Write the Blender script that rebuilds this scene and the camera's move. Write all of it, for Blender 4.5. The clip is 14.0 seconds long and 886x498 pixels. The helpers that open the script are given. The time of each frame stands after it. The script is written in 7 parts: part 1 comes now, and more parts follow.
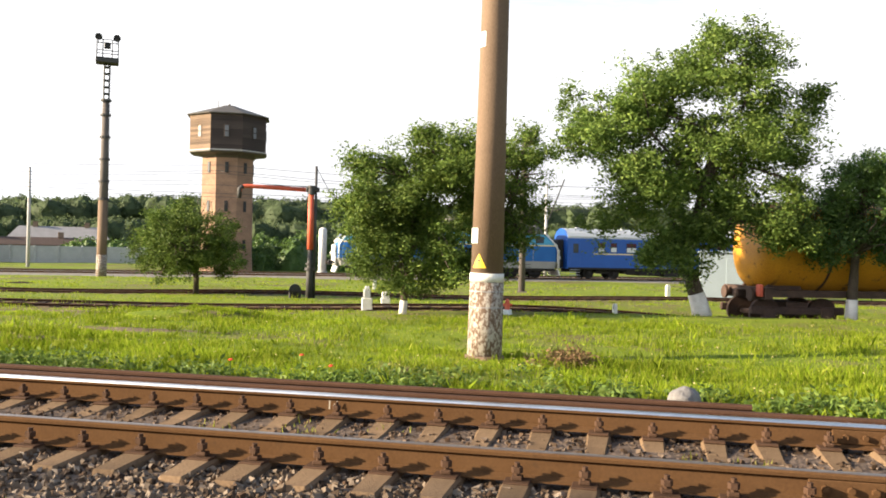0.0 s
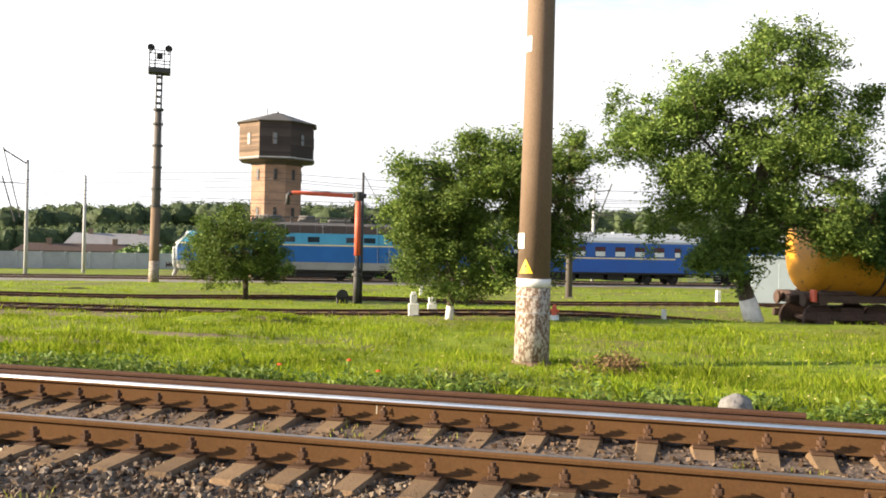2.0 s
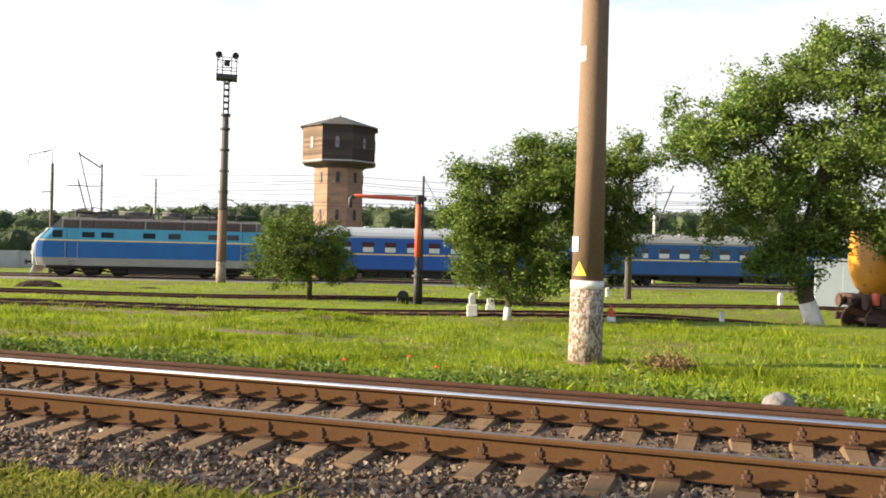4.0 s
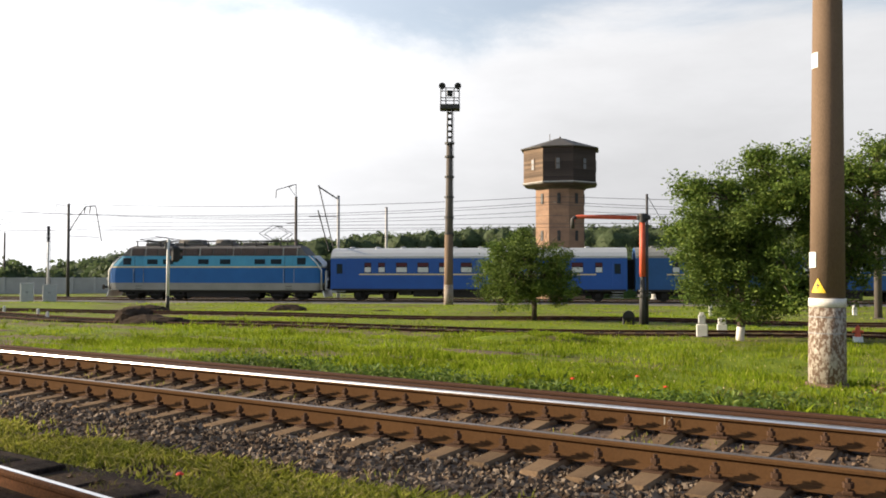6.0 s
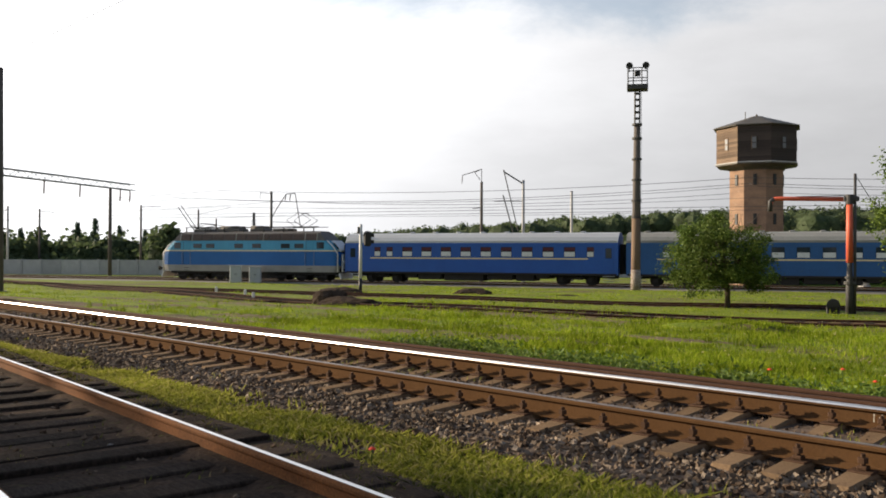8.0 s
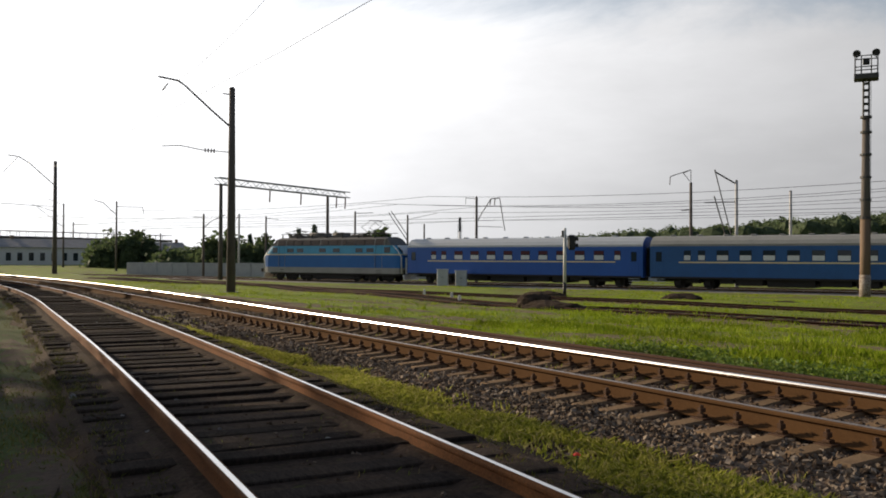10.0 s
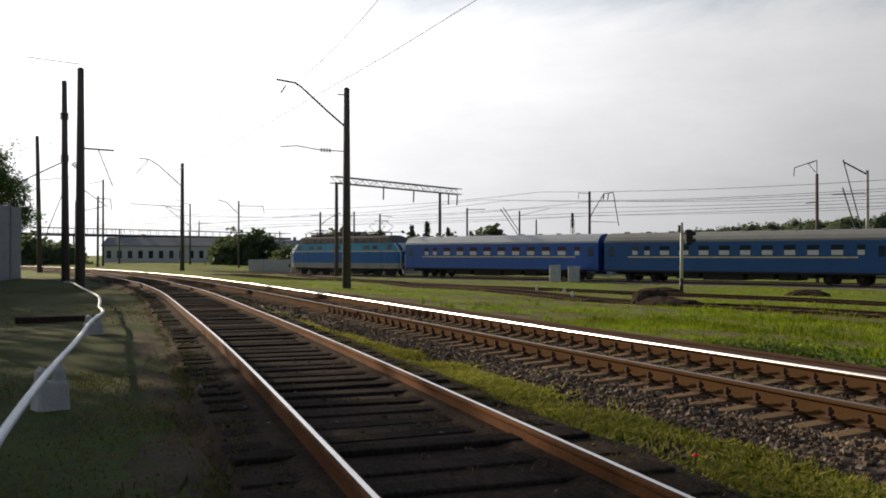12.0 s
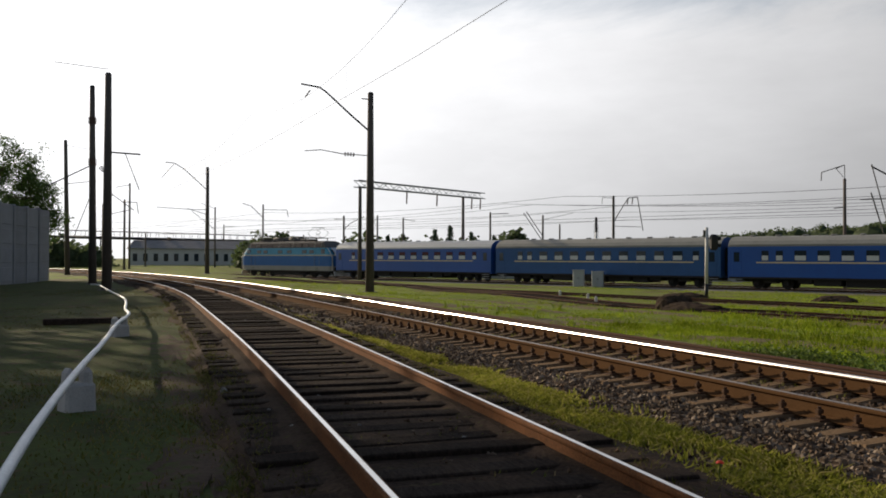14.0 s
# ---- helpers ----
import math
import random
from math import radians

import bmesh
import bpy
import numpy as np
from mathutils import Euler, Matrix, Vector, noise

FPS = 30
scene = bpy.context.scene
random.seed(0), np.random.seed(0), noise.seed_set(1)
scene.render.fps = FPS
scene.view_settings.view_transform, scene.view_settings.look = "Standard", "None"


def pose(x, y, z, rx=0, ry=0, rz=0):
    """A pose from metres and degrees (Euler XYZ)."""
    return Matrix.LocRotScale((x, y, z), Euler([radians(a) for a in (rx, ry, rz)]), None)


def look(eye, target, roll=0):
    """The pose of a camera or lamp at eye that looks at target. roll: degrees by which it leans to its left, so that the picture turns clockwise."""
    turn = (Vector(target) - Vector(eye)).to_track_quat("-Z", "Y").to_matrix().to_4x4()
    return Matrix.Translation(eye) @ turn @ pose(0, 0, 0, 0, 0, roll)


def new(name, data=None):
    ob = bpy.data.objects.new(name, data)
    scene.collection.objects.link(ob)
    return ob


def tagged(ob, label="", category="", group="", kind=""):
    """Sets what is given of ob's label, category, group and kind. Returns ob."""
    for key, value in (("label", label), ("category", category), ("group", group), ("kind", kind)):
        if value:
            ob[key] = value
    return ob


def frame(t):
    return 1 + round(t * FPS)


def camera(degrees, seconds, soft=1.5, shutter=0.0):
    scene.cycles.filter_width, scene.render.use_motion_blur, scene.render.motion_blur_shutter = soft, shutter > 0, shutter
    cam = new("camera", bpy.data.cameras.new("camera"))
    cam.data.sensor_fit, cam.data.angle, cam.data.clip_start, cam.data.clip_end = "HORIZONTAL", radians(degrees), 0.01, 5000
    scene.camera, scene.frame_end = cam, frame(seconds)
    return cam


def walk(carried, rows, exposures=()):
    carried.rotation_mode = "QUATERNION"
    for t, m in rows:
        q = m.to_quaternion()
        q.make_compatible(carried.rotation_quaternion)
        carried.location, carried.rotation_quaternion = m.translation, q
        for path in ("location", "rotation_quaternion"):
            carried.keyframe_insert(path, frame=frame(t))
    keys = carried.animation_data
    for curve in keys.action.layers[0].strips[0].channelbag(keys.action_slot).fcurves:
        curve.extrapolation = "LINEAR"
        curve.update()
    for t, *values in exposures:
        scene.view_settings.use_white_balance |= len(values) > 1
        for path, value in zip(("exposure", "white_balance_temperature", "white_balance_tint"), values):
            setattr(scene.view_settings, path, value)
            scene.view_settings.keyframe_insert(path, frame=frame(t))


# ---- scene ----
cam = camera(54.1, 14.0, soft=1.8)
PATH = [
    (0.0, pose(-0.120, 0.800, 1.245, 89.99, -1.24, 1.71)),
    (0.5, pose(-0.120, 0.800, 1.245, 90.10, -1.23, 1.96)),
    (1.0, pose(-0.120, 0.800, 1.245, 90.22, -1.34, 2.69)),
    (1.5, pose(-0.120, 0.800, 1.245, 90.26, -1.27, 3.73)),
    (2.0, pose(-0.120, 0.800, 1.245, 90.29, -1.09, 4.77)),
    (2.5, pose(-0.120, 0.800, 1.245, 90.28, -0.92, 5.94)),
    (5.0, pose(0.040, -0.060, 1.270, 90.64, -0.76, 14.79)),
    (5.5, pose(0.040, -0.060, 1.270, 91.22, 0.10, 20.12)),
    (6.0, pose(0.040, -0.060, 1.270, 91.53, -0.04, 23.37)),
    (6.5, pose(0.040, -0.060, 1.270, 91.20, -0.84, 25.21)),
    (7.0, pose(0.040, -0.060, 1.270, 90.88, -0.80, 28.05)),
    (7.5, pose(0.040, -0.060, 1.270, 90.60, -0.38, 32.23)),
    (8.0, pose(0.040, -0.060, 1.270, 90.47, -0.25, 35.53)),
    (8.5, pose(0.040, -0.060, 1.270, 90.53, -0.36, 38.57)),
    (9.0, pose(0.040, -0.060, 1.270, 90.66, -0.35, 42.33)),
    (11.5, pose(0.040, -0.060, 1.270, 90.41, -0.01, 55.20)),
    (12.0, pose(0.040, -0.060, 1.270, 90.40, 0.02, 56.33)),
    (12.5, pose(0.040, -0.060, 1.270, 90.47, -0.04, 56.98)),
    (13.0, pose(0.040, -0.060, 1.270, 90.59, 0.03, 57.20)),
    (13.5, pose(0.040, -0.060, 1.270, 90.64, -0.16, 57.57)),
    (14.0, pose(0.040, -0.060, 1.270, 90.67, -0.21, 57.85)),
]
walk(cam, PATH, exposures=[(0.0, 1.85), (2.5, 1.82), (5.0, 1.5), (6.5, 1.02), (7.5, 0.95), (9.0, 0.60), (11.5, 0.21), (12.5, 0.18), (14.0, 0.11)])

# ---- light ----
SUN_AZ, SUN_EL = 103.0, 17.0        # degrees to the left of +y, and above the horizon
sun_way = Vector((-math.sin(radians(SUN_AZ)) * math.cos(radians(SUN_EL)), math.cos(radians(SUN_AZ)) * math.cos(radians(SUN_EL)), math.sin(radians(SUN_EL))))
world = bpy.data.worlds.new("world")
scene.world = world
world.use_nodes = True
wn, wl = world.node_tree.nodes, world.node_tree.links
wn.clear()
w_out = wn.new("ShaderNodeOutputWorld")
w_bg = wn.new("ShaderNodeBackground")
w_sky = wn.new("ShaderNodeTexSky")
w_sky.sky_type, w_sky.sun_disc = "NISHITA", False
w_sky.sun_elevation, w_sky.sun_rotation = radians(SUN_EL), radians(-SUN_AZ)
w_sky.air_density, w_sky.dust_density = 1.0, 1.2
w_co = wn.new("ShaderNodeTexCoord")
w_map = wn.new("ShaderNodeMapping")
w_map.inputs["Scale"].default_value = (1.0, 1.0, 3.2)
w_noise = wn.new("ShaderNodeTexNoise")
w_noise.inputs["Scale"].default_value, w_noise.inputs["Detail"].default_value, w_noise.inputs["Roughness"].default_value = 2.1, 9.0, 0.62
w_noise.inputs["Distortion"].default_value = 0.35
# thin bright cloud: whiter and stronger round the sun
w_dot = wn.new("ShaderNodeVectorMath")
w_dot.operation = "DOT_PRODUCT"
w_dot.inputs[1].default_value = sun_way
w_glow = wn.new("ShaderNodeMapRange")
w_glow.inputs["From Min"].default_value, w_glow.inputs["From Max"].default_value = -0.2, 1.0
w_glow.inputs["To Min"].default_value, w_glow.inputs["To Max"].default_value = 0.0, 1.0
w_pow = wn.new("ShaderNodeMath")
w_pow.operation, w_pow.inputs[1].default_value = "POWER", 2.3
w_amp = wn.new("ShaderNodeMath")
w_amp.operation = "MULTIPLY_ADD"
w_amp.inputs[1].default_value, w_amp.inputs[2].default_value = 14.0, 4.3
w_cloud = wn.new("ShaderNodeCombineColor")
w_mix = wn.new("ShaderNodeMix")
w_mix.data_type = "RGBA"
w_blue = wn.new("ShaderNodeMath")
w_blue.operation, w_blue.inputs[1].default_value = "MULTIPLY", 1.02
wl.new(w_co.outputs["Generated"], w_map.inputs["Vector"])
wl.new(w_map.outputs["Vector"], w_noise.inputs["Vector"])
wl.new(w_co.outputs["Generated"], w_dot.inputs[0])
wl.new(w_dot.outputs["Value"], w_glow.inputs["Value"])
wl.new(w_glow.outputs["Result"], w_pow.inputs[0])
wl.new(w_pow.outputs["Value"], w_amp.inputs[0])
# the haze over the horizon dims the cloud a little
w_sep = wn.new("ShaderNodeSeparateXYZ")
w_haze = wn.new("ShaderNodeMapRange")
w_haze.inputs["From Min"].default_value, w_haze.inputs["From Max"].default_value = 0.0, 0.25
w_haze.inputs["To Min"].default_value, w_haze.inputs["To Max"].default_value = 0.74, 1.0
w_dim = wn.new("ShaderNodeMath")
w_dim.operation = "MULTIPLY"
wl.new(w_co.outputs["Generated"], w_sep.inputs["Vector"])
wl.new(w_sep.outputs["Z"], w_haze.inputs["Value"])
wl.new(w_haze.outputs["Result"], w_dim.inputs[0])
w_puff = wn.new("ShaderNodeTexNoise")
w_puff.inputs["Scale"].default_value, w_puff.inputs["Detail"].default_value, w_puff.inputs["Roughness"].default_value = 4.5, 7.0, 0.6
w_lit = wn.new("ShaderNodeMapRange")
w_lit.inputs["From Min"].default_value, w_lit.inputs["From Max"].default_value = 0.35, 0.68
w_lit.inputs["To Min"].default_value, w_lit.inputs["To Max"].default_value = 0.97, 1.09
w_relief = wn.new("ShaderNodeMath")
w_relief.operation = "MULTIPLY"
wl.new(w_map.outputs["Vector"], w_puff.inputs["Vector"])
wl.new(w_puff.outputs["Fac"], w_lit.inputs["Value"])
wl.new(w_amp.outputs["Value"], w_relief.inputs[0])
wl.new(w_lit.outputs["Result"], w_relief.inputs[1])
wl.new(w_relief.outputs["Value"], w_dim.inputs[1])
wl.new(w_dim.outputs["Value"], w_cloud.inputs["Red"])
wl.new(w_dim.outputs["Value"], w_cloud.inputs["Green"])
wl.new(w_dim.outputs["Value"], w_blue.inputs[0])
wl.new(w_blue.outputs["Value"], w_cloud.inputs["Blue"])
# the veil of cloud is whole over the horizon and breaks into blue windows higher up
w_veil = wn.new("ShaderNodeMapRange")
w_veil.interpolation_type = "SMOOTHSTEP"
w_veil.inputs["From Min"].default_value, w_veil.inputs["From Max"].default_value = 0.15, 0.33
w_veil.inputs["To Min"].default_value, w_veil.inputs["To Max"].default_value = 0.44, -0.10
w_cover = wn.new("ShaderNodeMath")
w_cover.operation = "ADD"
w_near = wn.new("ShaderNodeMath")
w_near.operation = "MULTIPLY_ADD"
w_near.inputs[1].default_value = 0.30
w_win = wn.new("ShaderNodeMapRange")
w_win.interpolation_type = "SMOOTHSTEP"
w_win.inputs["From Min"].default_value, w_win.inputs["From Max"].default_value = 0.40, 0.72
w_win.inputs["To Min"].default_value, w_win.inputs["To Max"].default_value = 0.36, 1.0
wl.new(w_sep.outputs["Z"], w_veil.inputs["Value"])
wl.new(w_veil.outputs["Result"], w_cover.inputs[0])
wl.new(w_noise.outputs["Fac"], w_cover.inputs[1])
wl.new(w_pow.outputs["Value"], w_near.inputs[0])
wl.new(w_cover.outputs["Value"], w_near.inputs[2])
wl.new(w_near.outputs["Value"], w_win.inputs["Value"])
w_high = wn.new("ShaderNodeMapRange")
w_high.interpolation_type = "SMOOTHSTEP"
w_high.inputs["From Min"].default_value, w_high.inputs["From Max"].default_value = 0.28, 0.50
w_high.inputs["To Min"].default_value, w_high.inputs["To Max"].default_value = 1.0, 0.10
w_thin = wn.new("ShaderNodeMath")
w_thin.operation = "MULTIPLY"
wl.new(w_sep.outputs["Z"], w_high.inputs["Value"])
wl.new(w_high.outputs["Result"], w_thin.inputs[0])
wl.new(w_win.outputs["Result"], w_thin.inputs[1])
wl.new(w_thin.outputs["Value"], w_mix.inputs["Factor"])
wl.new(w_sky.outputs["Color"], w_mix.inputs["A"])
wl.new(w_cloud.outputs["Color"], w_mix.inputs["B"])
wl.new(w_mix.outputs["Result"], w_bg.inputs["Color"])
w_bg.inputs["Strength"].default_value = 0.085
wl.new(w_bg.outputs["Background"], w_out.inputs["Surface"])

sun_lamp = bpy.data.lights.new("sun", "SUN")
sun_lamp.energy, sun_lamp.angle, sun_lamp.color = 5.0, radians(0.6), (1.0, 0.83, 0.60)
sun_ob = new("sun", sun_lamp)
sun_ob.matrix_world = look(sun_way * 80, (0, 0, 0))

# ---- materials ----
def material(name, colour, rough=0.8, metal=0.0, dark=None, scale=3.0, grain=40.0, bump=0.3, spots=None, spot_at=0.62, stretch=(1, 1, 1), rand=0.0, spec=0.4, coat=0.0):
    """Two scales of variation between colour and dark, fine relief, and spots of wear."""
    m = bpy.data.materials.new(name)
    m.use_nodes = True
    n, l = m.node_tree.nodes, m.node_tree.links
    b = n["Principled BSDF"]
    b.inputs["Roughness"].default_value, b.inputs["Metallic"].default_value = rough, metal
    b.inputs["Specular IOR Level"].default_value = spec
    b.inputs["Coat Weight"].default_value = coat
    dark = dark or tuple(c * 0.72 for c in colour)
    co, mp = n.new("ShaderNodeTexCoord"), n.new("ShaderNodeMapping")
    mp.inputs["Scale"].default_value = stretch
    l.new(co.outputs["Object"], mp.inputs["Vector"])
    big, fine = n.new("ShaderNodeTexNoise"), n.new("ShaderNodeTexNoise")
    big.inputs["Scale"].default_value, big.inputs["Detail"].default_value = scale, 5
    fine.inputs["Scale"].default_value, fine.inputs["Detail"].default_value = grain, 4
    l.new(mp.outputs["Vector"], big.inputs["Vector"])
    l.new(mp.outputs["Vector"], fine.inputs["Vector"])
    add = n.new("ShaderNodeMath")
    add.operation, add.inputs[1].default_value = "MULTIPLY_ADD", 0.55
    l.new(fine.outputs["Fac"], add.inputs[0])
    half = n.new("ShaderNodeMath")
    half.operation, half.inputs[1].default_value = "MULTIPLY", 0.45
    l.new(big.outputs["Fac"], half.inputs[0])
    l.new(half.outputs["Value"], add.inputs[2])
    ramp = n.new("ShaderNodeValToRGB")
    ramp.color_ramp.elements[0].position, ramp.color_ramp.elements[1].position = 0.34, 0.62
    ramp.color_ramp.elements[0].color, ramp.color_ramp.elements[1].color = (*dark, 1), (*colour, 1)
    l.new(add.outputs["Value"], ramp.inputs["Fac"])
    out = ramp.outputs["Color"]
    if spots:
        sp, sr, mx = n.new("ShaderNodeTexNoise"), n.new("ShaderNodeValToRGB"), n.new("ShaderNodeMix")
        sp.inputs["Scale"].default_value, sp.inputs["Detail"].default_value, sp.inputs["Roughness"].default_value = scale * 2.3, 8, 0.7
        l.new(mp.outputs["Vector"], sp.inputs["Vector"])
        sr.color_ramp.elements[0].position, sr.color_ramp.elements[1].position = spot_at - 0.04, spot_at + 0.04
        l.new(sp.outputs["Fac"], sr.inputs["Fac"])
        mx.data_type = "RGBA"
        mx.inputs["B"].default_value = (*spots, 1)
        l.new(sr.outputs["Color"], mx.inputs["Factor"])
        l.new(out, mx.inputs["A"])
        out = mx.outputs["Result"]
    if rand:
        info, hv, mr = n.new("ShaderNodeObjectInfo"), n.new("ShaderNodeHueSaturation"), n.new("ShaderNodeMapRange")
        mr.inputs["To Min"].default_value, mr.inputs["To Max"].default_value = 1 - rand, 1 + rand
        l.new(info.outputs["Random"], mr.inputs["Value"])
        l.new(mr.outputs["Result"], hv.inputs["Value"])
        l.new(out, hv.inputs["Color"])
        out = hv.outputs["Color"]
    l.new(out, b.inputs["Base Color"])
    if bump:
        bp = n.new("ShaderNodeBump")
        bp.inputs["Strength"].default_value, bp.inputs["Distance"].default_value = bump, 0.02
        l.new(fine.outputs["Fac"], bp.inputs["Height"])
        l.new(bp.outputs["Normal"], b.inputs["Normal"])
    return m


def island_material(name, colours, rough=0.8, trans=0.0, spec=0.3):
    """Each loose piece of the mesh takes its own tone between the colours; thin leaves let light through."""
    m = bpy.data.materials.new(name)
    m.use_nodes = True
    n, l = m.node_tree.nodes, m.node_tree.links
    b = n["Principled BSDF"]
    b.inputs["Roughness"].default_value = rough
    b.inputs["Specular IOR Level"].default_value = spec
    geo, ramp = n.new("ShaderNodeNewGeometry"), n.new("ShaderNodeValToRGB")
    l.new(geo.outputs["Random Per Island"], ramp.inputs["Fac"])
    els = ramp.color_ramp.elements
    while len(els) < len(colours):
        els.new(0.5)
    for i, c in enumerate(colours):
        els[i].position, els[i].color = i / (len(colours) - 1), (*c, 1)
    co, nz, hv, mr = n.new("ShaderNodeTexCoord"), n.new("ShaderNodeTexNoise"), n.new("ShaderNodeHueSaturation"), n.new("ShaderNodeMapRange")
    nz.inputs["Scale"].default_value, nz.inputs["Detail"].default_value = 0.5, 3
    l.new(co.outputs["Object"], nz.inputs["Vector"])
    mr.inputs["From Min"].default_value, mr.inputs["From Max"].default_value = 0.3, 0.7
    mr.inputs["To Min"].default_value, mr.inputs["To Max"].default_value = 0.62, 1.30
    l.new(nz.outputs["Fac"], mr.inputs["Value"])
    l.new(mr.outputs["Result"], hv.inputs["Value"])
    l.new(ramp.outputs["Color"], hv.inputs["Color"])
    l.new(hv.outputs["Color"], b.inputs["Base Color"])
    if trans:
        tr, mx = n.new("ShaderNodeBsdfTranslucent"), n.new("ShaderNodeMixShader")
        mx.inputs["Fac"].default_value = trans
        l.new(hv.outputs["Color"], tr.inputs["Color"])
        l.new(b.outputs["BSDF"], mx.inputs[1])
        l.new(tr.outputs["BSDF"], mx.inputs[2])
        l.new(mx.outputs["Shader"], n["Material Output"].inputs["Surface"])
    return m


def glass(name, colour=(0.02, 0.03, 0.04)):
    m = bpy.data.materials.new(name)
    m.use_nodes = True
    b = m.node_tree.nodes["Principled BSDF"]
    b.inputs["Base Color"].default_value = (*colour, 1)
    b.inputs["Roughness"].default_value, b.inputs["Specular IOR Level"].default_value = 0.06, 0.4
    return m


M_RAIL = material("rusty_rail_side", (0.098, 0.052, 0.024), 0.95, 0.0, dark=(0.070, 0.037, 0.018), scale=1.5, grain=55, bump=0.08, spots=(0.062, 0.036, 0.020), spot_at=0.66, spec=0.03)
# siding rust, tinted orange for sun on the web, held darker for shade
M_RAIL_SIDING = material("siding_rail_side", (0.155, 0.065, 0.027), 0.85, 0.0, dark=(0.072, 0.034, 0.017), scale=1.5, grain=55, bump=0.08, spec=0.06)
M_HEAD = material("polished_rail_head", (0.80, 0.77, 0.74), 0.30, 1.0, dark=(0.64, 0.60, 0.56), scale=2, grain=25, bump=0.05, stretch=(0.2, 4, 1))
M_HEAD_DULL = material("worn_rail_head", (0.36, 0.30, 0.25), 0.42, 0.9, dark=(0.22, 0.15, 0.10), scale=2, grain=25, bump=0.1, stretch=(0.3, 3, 1))
M_OLDRAIL = material("deep_rust_rail", (0.070, 0.036, 0.023), 0.9, 0.0, scale=5, grain=60, spec=0.12)
M_CONCRETE_SLEEPER = material("sleeper_concrete", (0.195, 0.130, 0.078), 0.92, dark=(0.125, 0.082, 0.050), scale=3, grain=60, bump=0.3, spots=(0.12, 0.074, 0.046), spot_at=0.62, rand=0.2, spec=0.04)
M_WOOD_SLEEPER = material("tarred_sleeper_wood", (0.050, 0.037, 0.030), 0.9, dark=(0.016, 0.012, 0.010), scale=6, grain=30, bump=1.0, stretch=(6, 0.6, 2), rand=0.35, spec=0.03)
M_BEDEARTH = material("oily_bed_earth", (0.068, 0.047, 0.035), 0.95, dark=(0.030, 0.022, 0.017), scale=4, grain=25, bump=1.0, spots=(0.062, 0.060, 0.024), spot_at=0.62, spec=0.03)
M_CLAMP = material("rusty_clamp", (0.085, 0.048, 0.030), 0.8, 0.2, scale=20, grain=120, spec=0.1)
M_STONE = island_material("ballast_stone", [(0.038, 0.026, 0.019), (0.090, 0.061, 0.041), (0.135, 0.100, 0.072), (0.25, 0.20, 0.155), (0.16, 0.115, 0.080), (0.075, 0.045, 0.028)], 0.92, spec=0.10)
M_STONE_IN = island_material("crib_stone", [(0.032, 0.021, 0.014), (0.062, 0.040, 0.026), (0.09, 0.060, 0.040), (0.14, 0.105, 0.08), (0.048, 0.029, 0.019)], 0.95, spec=0.08)
M_FARBED = material("far_grey_ballast", (0.24, 0.22, 0.20), 0.95, dark=(0.15, 0.135, 0.12), scale=1.5, grain=12, bump=1.0, spec=0.12)
M_BED = material("ballast_bed", (0.15, 0.11, 0.085), 0.95, dark=(0.045, 0.033, 0.026), scale=7, grain=28, bump=1.0, spec=0.12)
M_BLADE = island_material("grass_blade", [(0.108, 0.165, 0.009), (0.178, 0.252, 0.014), (0.250, 0.316, 0.021), (0.31, 0.33, 0.048)], 0.7, trans=0.5, spec=0.08)
M_DRYBLADE = island_material("trackside_grass_blade", [(0.165, 0.182, 0.024), (0.245, 0.262, 0.038), (0.315, 0.312, 0.060), (0.36, 0.31, 0.13)], 0.7, trans=0.5, spec=0.08)
# short siding grass, its colour darkened to stand for the shade there
M_SHADE_BLADE = island_material("trodden_shade_blade", [(0.070, 0.070, 0.024), (0.10, 0.108, 0.028), (0.14, 0.14, 0.038), (0.17, 0.125, 0.07)], 0.85, trans=0.35, spec=0.04)
M_LEAF = island_material("tree_leaf", [(0.057, 0.096, 0.018), (0.090, 0.144, 0.027), (0.132, 0.195, 0.038), (0.188, 0.245, 0.054)], 0.6, trans=0.32, spec=0.15)
M_LEAF_MID = island_material("small_tree_leaf", [(0.050, 0.084, 0.016), (0.078, 0.125, 0.022), (0.115, 0.168, 0.030), (0.165, 0.21, 0.045)], 0.6, trans=0.28, spec=0.12)
M_LEAF_DARK = island_material("dark_tree_leaf", [(0.050, 0.095, 0.022), (0.075, 0.13, 0.028), (0.105, 0.17, 0.036)], 0.55, trans=0.3)
# far foliage, greyed in its colour to stand for the haze of distance
M_FOREST_HAZED = island_material("hazed_forest_leaf", [(0.066, 0.094, 0.042), (0.080, 0.110, 0.048), (0.098, 0.128, 0.056)], 0.8, trans=0.45)
M_DRYWEED = island_material("dry_weed_leaf", [(0.10, 0.060, 0.032), (0.17, 0.105, 0.055), (0.22, 0.15, 0.08), (0.13, 0.14, 0.03)], 0.9, trans=0.2, spec=0.05)
M_CONIFER = island_material("conifer_needle", [(0.060, 0.092, 0.060), (0.09, 0.13, 0.08)], 0.8, trans=0.35)
M_BARK = material("tree_bark", (0.10, 0.075, 0.052), 0.95, dark=(0.035, 0.026, 0.019), scale=8, grain=35, bump=0.9, stretch=(3, 3, 0.7))
M_LIME = material("lime_wash", (0.74, 0.71, 0.66), 0.95, dark=(0.52, 0.48, 0.43), scale=6, grain=50, bump=0.5)
M_POLE = material("pole_concrete", (0.175, 0.116, 0.075), 0.9, dark=(0.12, 0.078, 0.049), scale=1.3, grain=45, bump=0.35, spots=(0.13, 0.085, 0.05), spot_at=0.68, stretch=(2, 2, 0.5))
